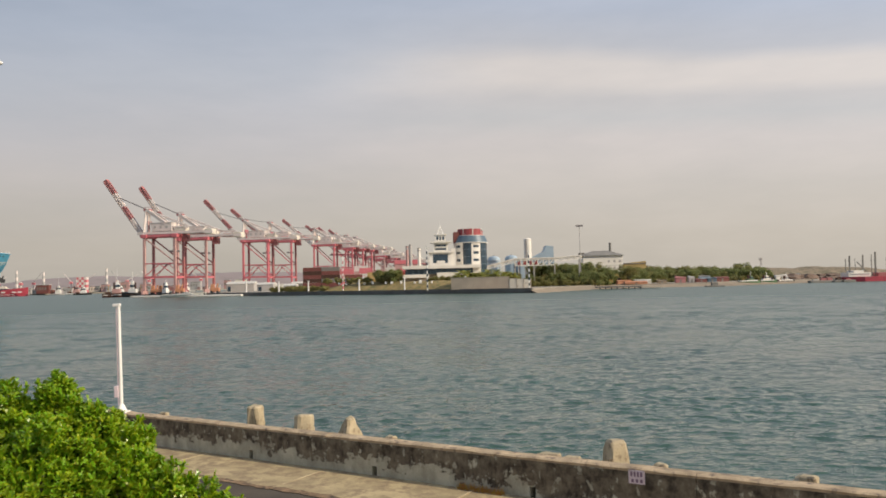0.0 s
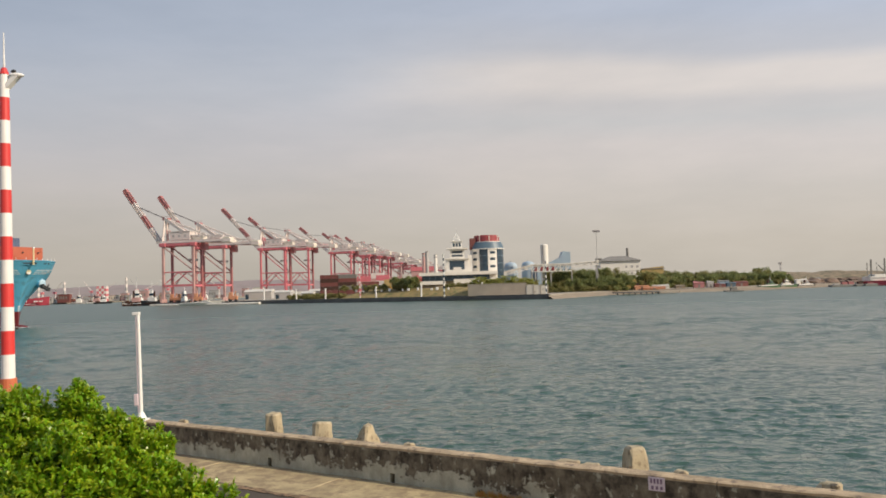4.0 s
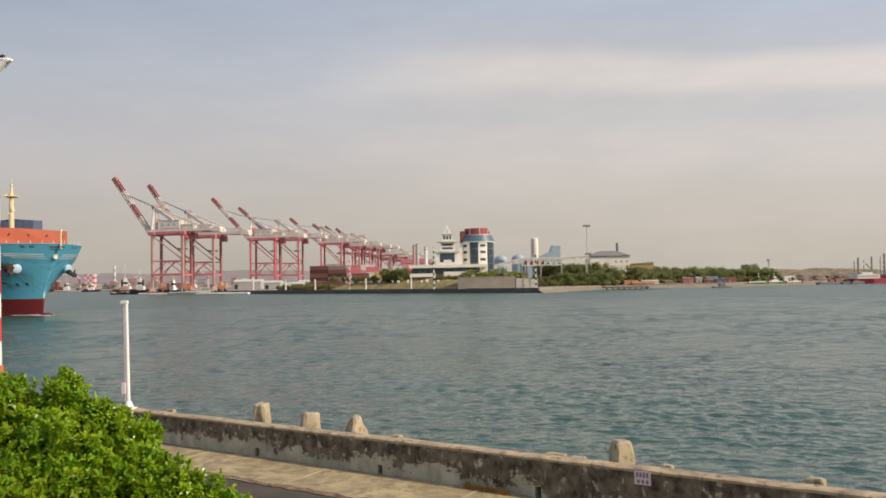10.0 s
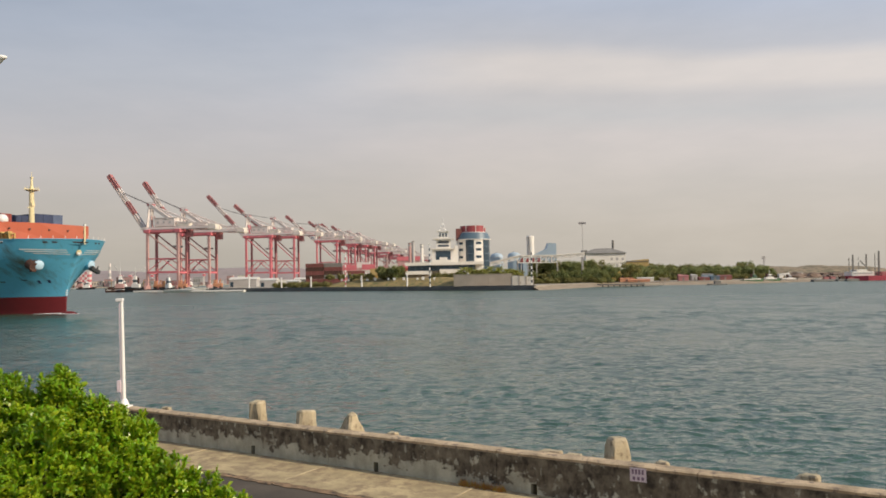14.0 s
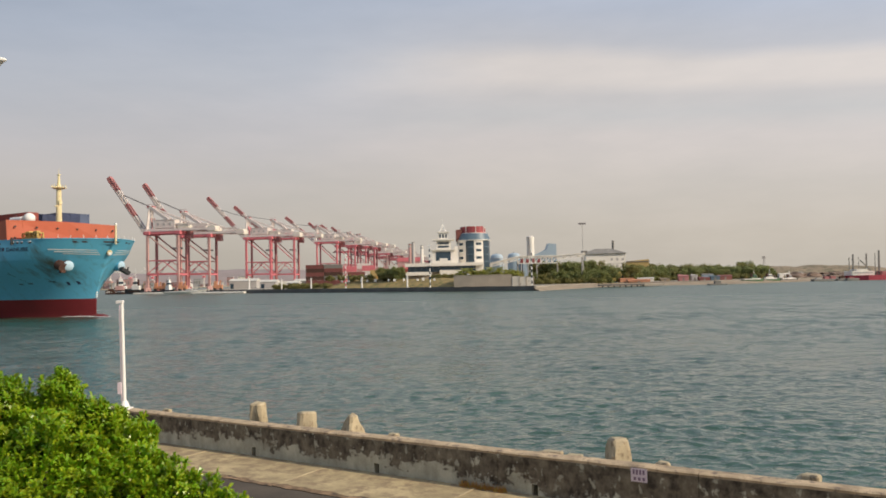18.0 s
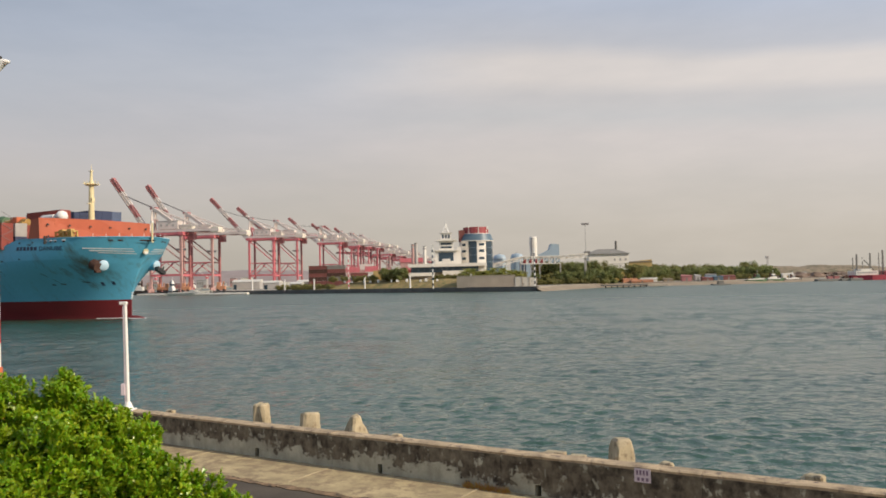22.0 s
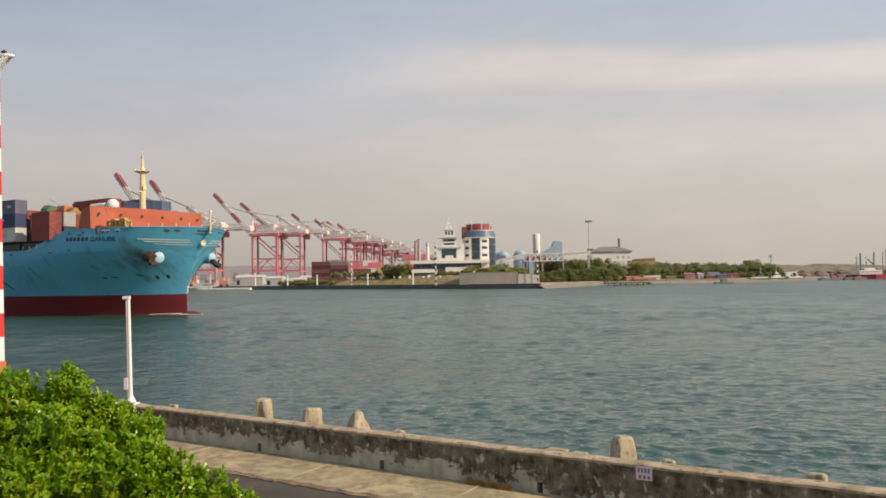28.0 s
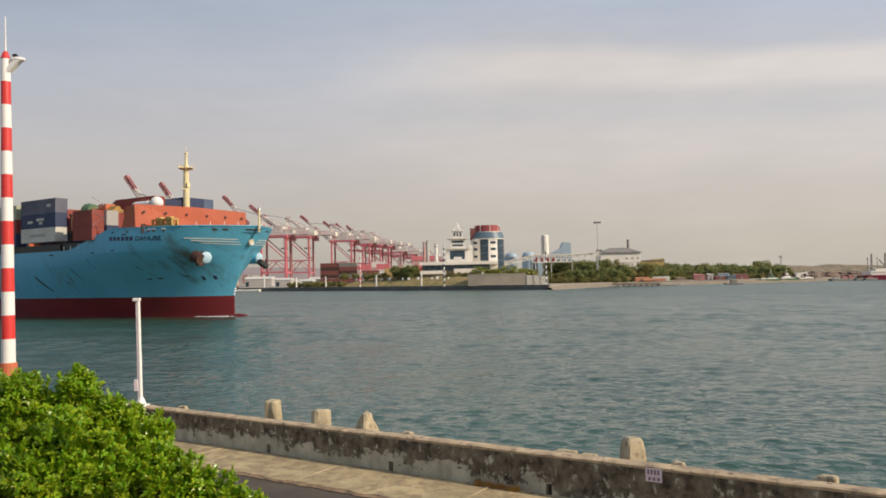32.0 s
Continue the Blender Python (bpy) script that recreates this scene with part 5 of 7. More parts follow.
def make_bush():
    rng = random.Random(21)
    base = Vector((-3.4, 6.8, WALL_Z0))
    t = thing("shrub", Matrix.Translation(base), "large dense shrub with bright glossy green leaves beside the road", "shrub")
    for k, (x, y, z, r) in enumerate(LOBES):
        p = Vector((rng.uniform(-0.25, 0.25), rng.uniform(-0.2, 0.2), -0.15))
        q = Vector((x, y, z)) - base
        mid = p.lerp(q, 0.5) + Vector((rng.uniform(-0.1, 0.1), rng.uniform(-0.1, 0.1), 0.2))
        bm = rod(B(), p, mid, 0.06, 0.04, 7)
        rod(bm, mid, q, 0.04, 0.015, 7)
        part("stem", bm, M["bark"], t)
    kinds = []
    for k in range(10):
        v, f = leaf_cluster_data(rng, rng.randint(17, 21), 0.068)
        me = bpy.data.meshes.new("sprig")
        me.from_pydata(v, [], f)
        me.materials.append(M["leaf"])
        kinds.append((me, np.array(v), f))
    spots = []
    for x, y, z, r in LOBES:
        c = Vector((x, y, z))
        clumps = []
        for q in range(int(10 + 26 * r)):
            e = Vector((rng.gauss(0, 1), rng.gauss(0, 1), rng.gauss(0.25, 1))).normalized()
            clumps.append((c + e * r * rng.uniform(0.66, 0.86), r * rng.uniform(0.26, 0.40)))
        for i in range(int((2300 if y > 6.45 else 1900) * r * r + 50)):
            d = Vector((rng.gauss(0, 1), rng.gauss(0, 1), rng.gauss(0.25, 1))).normalized()
            if rng.random() < 0.86:
                m0, r0 = rng.choice(clumps)
                p = m0 + d * r0 * rng.choice((1.0, 1.0, 0.9, 0.75))
            else:
                p = c + d * r * rng.uniform(0.4, 0.7)
            if any((p - Vector(o[:3])).length < o[3] * 0.68 for o in LOBES if o[:3] != (x, y, z)):
                continue
            up = (d * 0.7 + Vector((rng.uniform(-0.4, 0.4), rng.uniform(-0.4, 0.4), 0.8 + rng.uniform(-0.3, 0.3)))).normalized()
            m = Matrix.Translation(p - base) @ up.to_track_quat("Z", "Y").to_matrix().to_4x4() @ pose(0, 0, 0, rz=rng.uniform(0, 360)) @ Matrix.Scale(rng.uniform(0.8, 1.2), 4)
            spots.append((p, m, rng.randrange(10)))
    # those on the side of the road and the wall singly, the rest as one
    spots.sort(key=lambda s: -(s[0].z * 1.0 - (s[0].y - 6.0) * 0.3))
    rest_v, rest_f, n = [], [], 0
    for i, (p, m, k) in enumerate(spots):
        me, v, f = kinds[k]
        if i < 300:
            ob = new("sprig", me)
            ob.parent, ob.matrix_basis = t, m
        else:
            mm = np.array(m)
            rest_v.append(v @ mm[:3, :3].T + mm[:3, 3])
            rest_f += [tuple(a + n for a in face) for face in f]
            n += len(v)
    me = bpy.data.meshes.new("foliage")
    me.from_pydata(np.vstack(rest_v).tolist(), [], rest_f)
    me.materials.append(M["leaf"])
    ob = new("foliage", me)
    ob.parent = t
    tagged(ob, kind="stuff")


make_lamp_post()
make_signal_mast()
make_tetrapods()
make_notice()
make_bush()


# ---- far trees ----
def tree_parts(rng, h, spread, n):
    """Trunk with limbs, and a crown of many small leaves in lobes."""
    tr = rod(B(), (0, 0, -0.3), (0, 0, h * 0.5), h * 0.03, h * 0.018, 7)
    lobes = []
    for k in range(13):
        a = k * 2.4 + rng.uniform(-0.5, 0.5)
        q = Vector((math.cos(a) * spread * rng.uniform(0.15, 0.95), math.sin(a) * spread * rng.uniform(0.15, 0.95), h * rng.uniform(0.15, 0.88)))
        rod(tr, (0, 0, h * 0.3), q, h * 0.014, h * 0.005, 5)
        lobes.append((q, rng.uniform(0.22, 0.44) * spread))
    verts, faces = [], []
    for i in range(n):
        c, r = rng.choice(lobes)
        d = Vector((rng.gauss(0, 1), rng.gauss(0, 1), rng.gauss(0.2, 0.9))).normalized()
        p = c + d * r * rng.uniform(0.35, 1.25)
        s = rng.uniform(0.2, 0.42)
        u = Vector((rng.gauss(0, 1), rng.gauss(0, 1), rng.gauss(0, 0.6))).normalized()
        w = u.cross(d + Vector((0.01, 0, 0))).normalized()
        k = len(verts)
        verts += [p - u * s, p + w * s * 0.6 + d * 0.1, p + u * s, p - w * s * 0.6 + d * 0.1]
        faces += [(k, k + 1, k + 2), (k, k + 2, k + 3)]
    return tr, verts, faces


def plant(first, spots, group):
    rng = random.Random(len(group) + len(spots))
    for x, y, z in spots:
        copy_thing(rng.choice(first), pose(x, y, z, rz=rng.uniform(0, 360)))


def make_trees():
    rng = random.Random(31)
    kinds = {}
    for nm, h, s, n in (("tall", 11.5, 5.6, 4200), ("tall", 10.5, 6.0, 4200), ("tall", 13.0, 5.4, 4200), ("low", 6.5, 4.2, 2400), ("low", 5.2, 3.8, 2100), ("low", 7.6, 4.2, 2400), ("bush", 3.2, 2.9, 1400)):
        t = thing("tree", pose(0, 0, 0), "dark green broadleaf tree on the far shore", "tree", "trees on the far shore")
        tr, v, f = tree_parts(rng, h, s, n)
        part("trunk", tr, M["bark"], t)
        sheet("crown", v, f, M["olive_leaf" if len(kinds) == 2 and h < 6 or h > 12 else "far_leaf"], t)
        kinds.setdefault(nm, []).append(t)
    g = QUAY_Z - 0.1
    firsts = [t for ts in kinds.values() for t in ts]
    # the templates stand in the wood too
    for k, t in enumerate(firsts):
        t.matrix_basis = pose(66 + k * 7.5, 447 + (k % 3) * 6, g)
    tall, low, bush = kinds["tall"], kinds["low"], kinds["bush"]
    r = lambda a, b: rng.uniform(a, b)
    plant(tall, [(55 + k * 3.4 + r(-1, 1), 432 + r(-4, 14), g + (1.2 if k < 9 else -1.6) - r(0, 1.8)) for k in range(18)], "a")
    plant(bush, [(50 + k * 2.6 + r(-1, 1), 415 + k * 0.2 + r(-2, 2), g - 0.2) for k in range(16)], "l")
    plant(bush, [(90 + k * 2.6 + r(-1, 1), 444 + r(-2, 2), g - 0.2) for k in range(10)], "p")
    plant(bush, [(104 + k * 3.2 + r(-1, 1), 466 + r(-3, 3), g - 0.2) for k in range(34)], "m")
    plant(low, [(52 + k * 3.6 + r(-1, 1), 421 + r(-3, 3) + (22 if k > 10 else 0), g) for k in range(20)], "b")
    plant(low, [(54 + k * 3.2 + r(-1, 1), 428 + r(-2, 4) + (20 if k > 12 else 0), g + r(0, 1.5)) for k in range(22)], "q")
    plant(tall, [(108 + k * 4.6 + r(-1, 1), 500 + r(-8, 16), g - r(0.4, 1.8) - 0.11 * k) for k in range(24)], "c")
    plant(low, [(106 + k * 2.5 + r(-1, 1), 486 + r(-4, 4), g + r(1.2, 2.6) - 0.06 * k) for k in range(42)], "r")
    plant(low, [(104 + k * 2.2 + r(-1, 1), 492 + r(-4, 4), g + r(2.8, 3.8) - 0.06 * k) for k in range(46)], "s")
    plant(tall, [(87 + k * 3.5, 441 + r(-2, 2), g + 1.5 - k * 1.4) for k in range(3)], "t")
    plant(low, [(104 + k * 3.0 + r(-1, 1), 474 + r(-5, 5), g) for k in range(34)], "d")
    plant(tall, [(203 + r(-2, 2), 512 + r(-2, 2), g - 0.2)], "e")
    plant(low, [(-31 + k * 3.4 + r(-1, 1), 428 - k * 2.2 + r(-2, 2), g + 4.2) for k in range(4)], "f")
    plant(tall, [(-30 + k * 5.0, 446 - k * 2.0, g - 2.6) for k in range(3)], "g")
    plant(bush, [(10 + k * 2.7 + r(-1, 1), 384 + r(-2, 2), g + 3.6) for k in range(12)], "h")
    plant(bush, [(-62 + k * 6.0 + r(-2, 2), 449 - k * 4.6 + r(-1, 1), g + 4.4) for k in range(7)], "n")
    plant(bush, [(-100 + k * 5.2, 472 - k * 4.1 + r(-2, 2), g) for k in range(8)], "i")
    plant(bush, [(-1 + k * 4.2, 407 - k * 1.6 + r(-1, 1), g + 3.6) for k in range(4)], "j")
    plant(bush, [(-90 + r(0, 16), 468 + r(-6, 10), g) for k in range(5)], "k")


make_trees()


def make_palms():
    """Fan of drooping fronds, each a keel with two rows of leaflets, on a ringed trunk."""
    rng = random.Random(52)
    verts, faces = [], []
    length = 3.3
    spine = [Vector((length * u, 0, 1.25 * u - 2.1 * u * u)) for u in [k / 14 for k in range(15)]]
    for k, (p, q) in enumerate(zip(spine, spine[1:])):
        n = len(verts)
        verts += [p + Vector((0, 0.05, 0)), p - Vector((0, 0.05, 0)), q - Vector((0, 0.04, 0)), q + Vector((0, 0.04, 0))]
        faces.append((n, n + 1, n + 2, n + 3))
        reach = 0.95 * math.sin(math.pi * (0.12 + 0.84 * k / 14)) + 0.1
        for side in (-1, 1):
            n = len(verts)
            verts += [p, q, q + Vector((0.3, side * reach, -0.28 - 0.2 * rng.random()))]
            faces.append((n, n + 1, n + 2))
    data = None
    firsts = []
    for h in (5.6, 6.6):
        t = thing("palm_tree", pose(0, 0, 0), "short palm with arching fronds behind the boundary wall", "palm", "palms before the terminal")
        part("trunk", rod(B(), (0, 0, -0.2), (0.25, 0, h), 0.3, 0.2, 9), M["bark"], t)
        for k in range(17):
            if data is None:
                ob = sheet("frond", verts, faces, M["palm_leaf"], t)
                data = ob.data
            else:
                ob = new("frond", data)
                ob.parent = t
            ob.matrix_basis = pose(0.25, 0, h, 0, rng.uniform(-48, 22), k * 137.5)
        firsts.append(t)
    g = QUAY_Z
    spots = [(10.0 + k * 1.75 + rng.uniform(-0.8, 0.8), 380 + rng.uniform(-3, 3), g + rng.uniform(-0.2, 1.6)) for k in range(18)]
    for t, (x, y, z) in zip(firsts, spots):
        t.matrix_basis = pose(x, y, z)
    plant(firsts, spots[2:], "palms")


make_palms()


# ---- buildings on the far shore ----
def place(ob, x, y, rz=0.0, z=None):
    ob.matrix_basis = pose(x, y, QUAY_Z if z is None else z, rz=rz)
    return ob


def make_round_tower():
    t = thing("round_tower", pose(20.2, 442.2, QUAY_Z - 0.45) @ Matrix.Scale(1.1, 4), "round white and slate-blue office tower with a red crown", "tower")
    R = 8.65
    H1, H2, H3 = 24.0, 27.4, 31.0
    C = 6.7        # the crown stands back from the drum
    part("core", rod(B(), (0, 0, 0), (0, 0, H1), R - 0.25, R - 0.25, 48), M["ring_blue"], t)

    def arc(bm, a0, a1, r0, r1, z0, z1, k=4):
        rows = []
        for i in range(k + 1):
            a = radians(a0 + (a1 - a0) * i / k)
            c, s = math.cos(a), math.sin(a)
            rows.append([bm.verts.new((r * c, r * s, z)) for r, z in ((r0, z0), (r1, z0), (r1, z1), (r0, z1))])
        for p, q in zip(rows, rows[1:]):
            for i in range(4):
                j = (i + 1) % 4
                bm.faces.new((p[i], p[j], q[j], q[i]))
        bm.faces.new(rows[0])
        bm.faces.new(rows[-1][::-1])
        return bm

    # panels round the drum: white bays with windows between dark glazing
    for a0, a1, glass in ((176, 241, 0), (241, 270, 1), (270, 304, 0), (304, 352, 1), (352, 380, 0), (20, 60, 1), (60, 110, 0), (110, 150, 1), (150, 176, 0)):
        bay = part("bay", arc(B(), a0 + 0.6, a1 - 0.6, R - 0.3, R, 0.0, H1 - 0.1, 6), M["glass_dark" if glass else "facade"], t)
        if glass:
            for z in (5, 8.8, 12.6, 16.4, 20.2):
                part("transom", arc(B(), a0 + 0.6, a1 - 0.6, R - 0.1, R + 0.06, z, z + 0.25, 6), M["ring_blue"], bay)
        else:
            mid, half = (a0 + a1) / 2 + (12 if a0 == 176 else 0), min(9.5, (a1 - a0) * 0.30)
            for z in (6.5, 10.3, 14.1, 17.9, 21.2):
                part("window", arc(B(), mid - half, mid + half, R - 0.2, R + 0.03, z, z + 1.3, 4), M["glass_dark"], bay)
    part("blue_ring", rod(B(), (0, 0, H1), (0, 0, H2), R + 0.5, R - 0.9, 48), M["ring_blue"], t, "slate-blue ring")
    part("ring_lip", rod(B(), (0, 0, H1 - 0.35), (0, 0, H1), R + 0.6, R + 0.6, 48), M["facade"], t)
    part("roof_annex", box(B(), (-R - 0.3, -4.6, H1 - 0.4), (-R + 3.0, 3, H2 + 2.2), bevel=0.3), M["stack_brown"], t, "dark red annex below the crown")
    part("crown_floor", rod(B(), (0, 0, H2), (0, 0, H2 + 0.3), C + 0.3, C + 0.3, 40), M["facade"], t)
    for k in range(8):
        a = k * 45 + 10
        part("crown_panel", arc(B(), a + 1.5, a + 43.5, C - 0.35, C - 0.1, H2 + 0.3, H3 - (1.1 if k == 7 else 0), 3), M["roof_red"], t, "red parapet panel")
        part("crown_post", arc(B(), a - 1.2, a + 1.2, C - 0.4, C + 0.05, H2 + 0.3, H3 + 0.25, 1), M["facade"], t)
    part("crown_roof", rod(B(), (0, 0, H3 - 1.2), (0, 0, H3 - 1.0), C - 1, C - 1, 40), M["roof_grey"], t)


def windows(parent, x0, x1, y, rows, n, w, h, mat="glass_dark"):
    for z in rows:
        for i in range(n):
            x = x0 + (x1 - x0) * (i + 0.5) / n
            part("window", box(B(), (x - w / 2, y - 0.06, z), (x + w / 2, y + 0.1, z + h)), M[mat], parent)


def make_stepped_building():
    t = thing("stepped_building", pose(2.4, 429, QUAY_Z - 0.45) @ Matrix.Scale(1.1, 4), "white stepped building like a ship's bridge, with balconies", "building")
    fl = 12.4 - QUAY_Z + 2.0
    body = part("lower_tier", box(B(), (-5.3, -4, fl - 2), (6.0, 6, fl + 6.2)), M["facade"], t)
    part("recess", box(B(), (-3.4, -4.12, fl + 1.0), (4.0, -3.9, fl + 5.4)), M["glass_dark"], body)
    part("recess_sill", box(B(), (-1.6, -4.2, fl + 1.0), (2.4, -4.05, fl + 2.2)), M["facade"], body)
    part("roof_slab", box(B(), (-6.2, -5, fl + 6.2), (6.8, 7, fl + 6.7)), M["facade"], t)
    up = part("upper_tier", box(B(), (-3.0, -3.2, fl + 6.7), (4.2, 5, fl + 11.2)), M["facade"], t)
    for z in (fl + 7.6, fl + 9.4):
        part("window_band", box(B(), (-2.2, -3.32, z), (3.2, -3.1, z + 0.9)), M["glass_dark"], up)
    part("roof_slab", box(B(), (-4.9, -4.6, fl + 11.2), (5.8, 6, fl + 11.9)), M["facade"], t)
    top = part("top_tier", box(B(), (-2.0, -2.5, fl + 11.9), (3.0, 3, fl + 15.2)), M["facade"], t)
    for x in (-1.5, 0.0, 1.5):
        part("window", box(B(), (x, -2.6, fl + 12.6), (x + 0.9, -2.4, fl + 14.4)), M["glass_dark"], top)
    bm = box(B(), (-2.6, -3, fl + 15.2), (3.6, 3.6, fl + 15.6))
    part("roof_slab", bm, M["facade"], t)
    bm = B()
    for a, b in (((-1.4, -1.4), (0.35, 0)), ((1.9, -1.4), (0.35, 0)), ((-1.4, 1.4), (0.35, 0)), ((1.9, 1.4), (0.35, 0))):
        beam(bm, (*a, fl + 15.6), (*b, fl + 19.6), 0.35)
    for z, w in ((fl + 16.8, 2.4), (fl + 18.0, 1.5)):
        box(bm, (0.35 - w / 2, -w / 2, z), (0.35 + w / 2, w / 2, z + 0.3))
    part("roof_frame", bm, M["white"], t)
    part("roof_mast", rod(B(), (0.35, 0, fl + 19), (0.35, 0, fl + 22.2), 0.14, 0.06, 6), M["white"], t)
    part("side_stair", box(B(), (6.0, -3.5, fl - 2), (8.0, 4, fl + 8.2)), M["facade"], t)


def make_low_terminal():
    t = thing("terminal_building", pose(2.75, 426.8, QUAY_Z - 0.45) @ Matrix.Scale(1.1, 4), "long low white terminal with dark glazing", "building")
    part("ground_wall", box(B(), (-18.5, -3, 0), (19.5, 12, 8.2 - 0.3)), M["pale_wall"], t)
    part("glazing", box(B(), (-17.8, -4.5, 7.9), (16, 11, 10.6)), M["glass_dark"], t)
    for k in range(12):
        x = -17 + k * 2.9
        part("mullion", box(B(), (x, -4.62, 7.9), (x + 0.18, -4.4, 10.6)), M["ring_blue"], t)
    part("roof_slab", box(B(), (-19.2, -6, 10.6), (20.0, 13, 12.2)), M["facade"], t)
    part("terrace_edge", box(B(), (-19.0, -5.6, 6.2), (-6, -4.4, 7.9)), M["facade"], t)
    part("canopy", box(B(), (-2, -5.6, 6.2), (11, -4.4, 8.6)), M["facade"], t)
    part("end_block", box(B(), (16, -4.4, 7.9), (19.6, 11, 10.6)), M["facade"], t)


def make_site_wall():
    t = thing("site_wall", pose(7.2, 369.5, QUAY_Z, rz=-10), "plain pale brown boundary wall on the quay", "wall")
    for k in range(5):
        part("panel", box(B(), (k * 5.6, 0, 0), (k * 5.6 + 5.56, 0.5, 5.6)), M["pale_wall"], t)
    part("coping", box(B(), (-0.1, -0.1, 5.6), (28.1, 0.6, 5.8)), M["concrete"], t)
    w = thing("garden_wall", pose(34.9, 364.4, QUAY_Z, rz=-12), "lower cream wall beside the boundary wall", "wall")
    for k in range(3):
        part("panel", box(B(), (k * 3.3, 0, 0), (k * 3.3 + 3.26, 0.4, 4.7 - 0.25 * k)), M["cream_wall"], w)
        part("pier", box(B(), (k * 3.3 + 3.1, -0.12, 0), (k * 3.3 + 3.5, 0.5, 5.0 - 0.25 * k)), M["pale_wall"], w)



def make_works():
    g = QUAY_Z
    for x, y, r, h in ((36.8, 484, 4.2, 16.2), (48.0, 486, 4.2, 16.6), (59, 500, 3.6, 14.6)):
        t = thing("storage_tank", pose(x, y, g), "grey-blue domed storage tank", "tank", "blue tanks")
        part("shell", rod(B(), (0, 0, 0), (0, 0, h), r, r, 24), M["silo_blue"], t)
        bm = B()
        for (f0, z0), (f1, z1) in zip(((1, 0), (0.9, 1.5), (0.66, 2.5)), ((0.9, 1.5), (0.66, 2.5), (0.15, 3.0))):
            rod(bm, (0, 0, h + z0), (0, 0, h + z1), r * f0, r * f1, 24)
        part("dome", bm, M["silo_blue"], t)
        part("rim", rod(B(), (0, 0, h - 0.2), (0, 0, h + 0.1), r + 0.12, r + 0.12, 24), M["far_grey"], t)
        part("vent", rod(B(), (0, 0, h + 2.9), (0, 0, h + 3.6), 0.4, 0.4, 8), M["far_grey"], t)
    t = thing("works_building", pose(67, 484, g), "pale blue works building with a slanting roof", "building")
    bm = B()
    f = [(-14, 0), (7.0, 0), (7.0, 24.4), (2.4, 24.9), (0.9, 21.2), (-4.5, 18.6), (-14, 16.4)]
    a = [bm.verts.new((x, -4, z)) for x, z in f]
    b = [bm.verts.new((x, 6, z)) for x, z in f]
    bm.faces.new(a)
    bm.faces.new(b[::-1])
    for i in range(7):
        j = (i + 1) % 7
        bm.faces.new((a[i], a[j], b[j], b[i]))
    part("wall", bm, M["silo_blue"], t)
    windows(t, -5, 7, -4.05, (12.5, 15.5), 5, 1.3, 1.0)
    t = thing("white_silo", pose(56.6, 470, g), "slim white silo behind the conveyor", "silo")
    part("shell", rod(B(), (0, 0, 0), (0, 0, 28.5), 2.3, 2.3, 20), M["facade"], t)
    part("cap", rod(B(), (0, 0, 28.5), (0, 0, 29.0), 2.3, 1.8, 20), M["facade"], t)
    part("ladder", box(B(), (-1.4, -2.35, 4), (-0.9, -2.0, 28.5)), M["cable"], t)
    for x, h, r, col in ((-12.0, 28.5, 1.15, "facade"), (-18.2, 31.0, 1.1, "far_grey"), (-20.6, 30.0, 1.1, "crane_pale")):
        t = thing("chimney", pose(x, 560, g), "slim pale chimney behind the quay" if col != "crane_pale" else "slim faded red chimney behind the quay", "chimney")
        part("flue", rod(B(), (0, 0, 0), (0, 0, h), r * 1.1, r, 16), M[col], t)
        part("band", rod(B(), (0, 0, h - 2.2), (0, 0, h - 1), r + 0.1, r + 0.08, 16), M["far_grey"], t)
        part("rim", rod(B(), (0, 0, h), (0, 0, h + 0.3), r + 0.15, r + 0.15, 16), M["roof_grey"], t)
    # conveyor bridge
    t = thing("conveyor_bridge", pose(0, 422, 0), "white lattice conveyor bridge on legs with red panels", "conveyor")
    pts = [Vector((28.5, 0, 13.2)), Vector((43.6, 0, 16.6)), Vector((65.4, 0, 16.6)), Vector((80.5, 0, 17.6))]
    for k, (p, q) in enumerate(zip(pts, pts[1:])):
        deep = (0.9, 2.9, 1.0)[k]
        for s in (-1.2, 1.2):
            o = Vector((0, s, 0))
            bm = beam(B(), p + o + Vector((0, 0, 1.0)), q + o + Vector((0, 0, 1.0)), 0.45, 0.45)
            beam(bm, p + o - Vector((0, 0, deep)), q + o - Vector((0, 0, deep)), 0.45, 0.45)
            part("chord", bm, M["facade"], t)
            n = max(3, int((q - p).length / 3.1))
            for i in range(n):
                e, f = p.lerp(q, i / n) + o, p.lerp(q, (i + 1) / n) + o
                bm = beam(B(), e + Vector((0, 0, 1.0)), e - Vector((0, 0, deep)), 0.4)
                beam(bm, e - Vector((0, 0, deep)), f + Vector((0, 0, 1.0)), 0.28)
                part("web", bm, M["facade"], t)
        part("gallery", beam(B(), p + Vector((0, 0, 0.4)), q + Vector((0, 0, 0.4)), 1.9, 1.1), M["facade"], t)
    for k in range(4):
        part("red_panel", box(B(), (45.0 + k * 3.1, -0.5, 13.9), (46.9 + k * 3.1, 0.5, 16.3)), M["roof_red"], t)
    for x, z in ((35, 13.8), (43.6, 13.9), (54, 13.9), (65.4, 13.9), (79, 16.4)):
        part("trestle", box(B(), (x - 0.25, -0.8, QUAY_Z - 0.05), (x + 0.25, 0.8, z)), M["far_grey"], t)
    t = thing("light_mast", pose(81.2, 430, g), "tall grey floodlight mast among trees", "lamp")
    part("pole", rod(B(), (0, 0, 0), (0, 0, 33.6), 0.26, 0.13, 10), M["far_grey"], t)
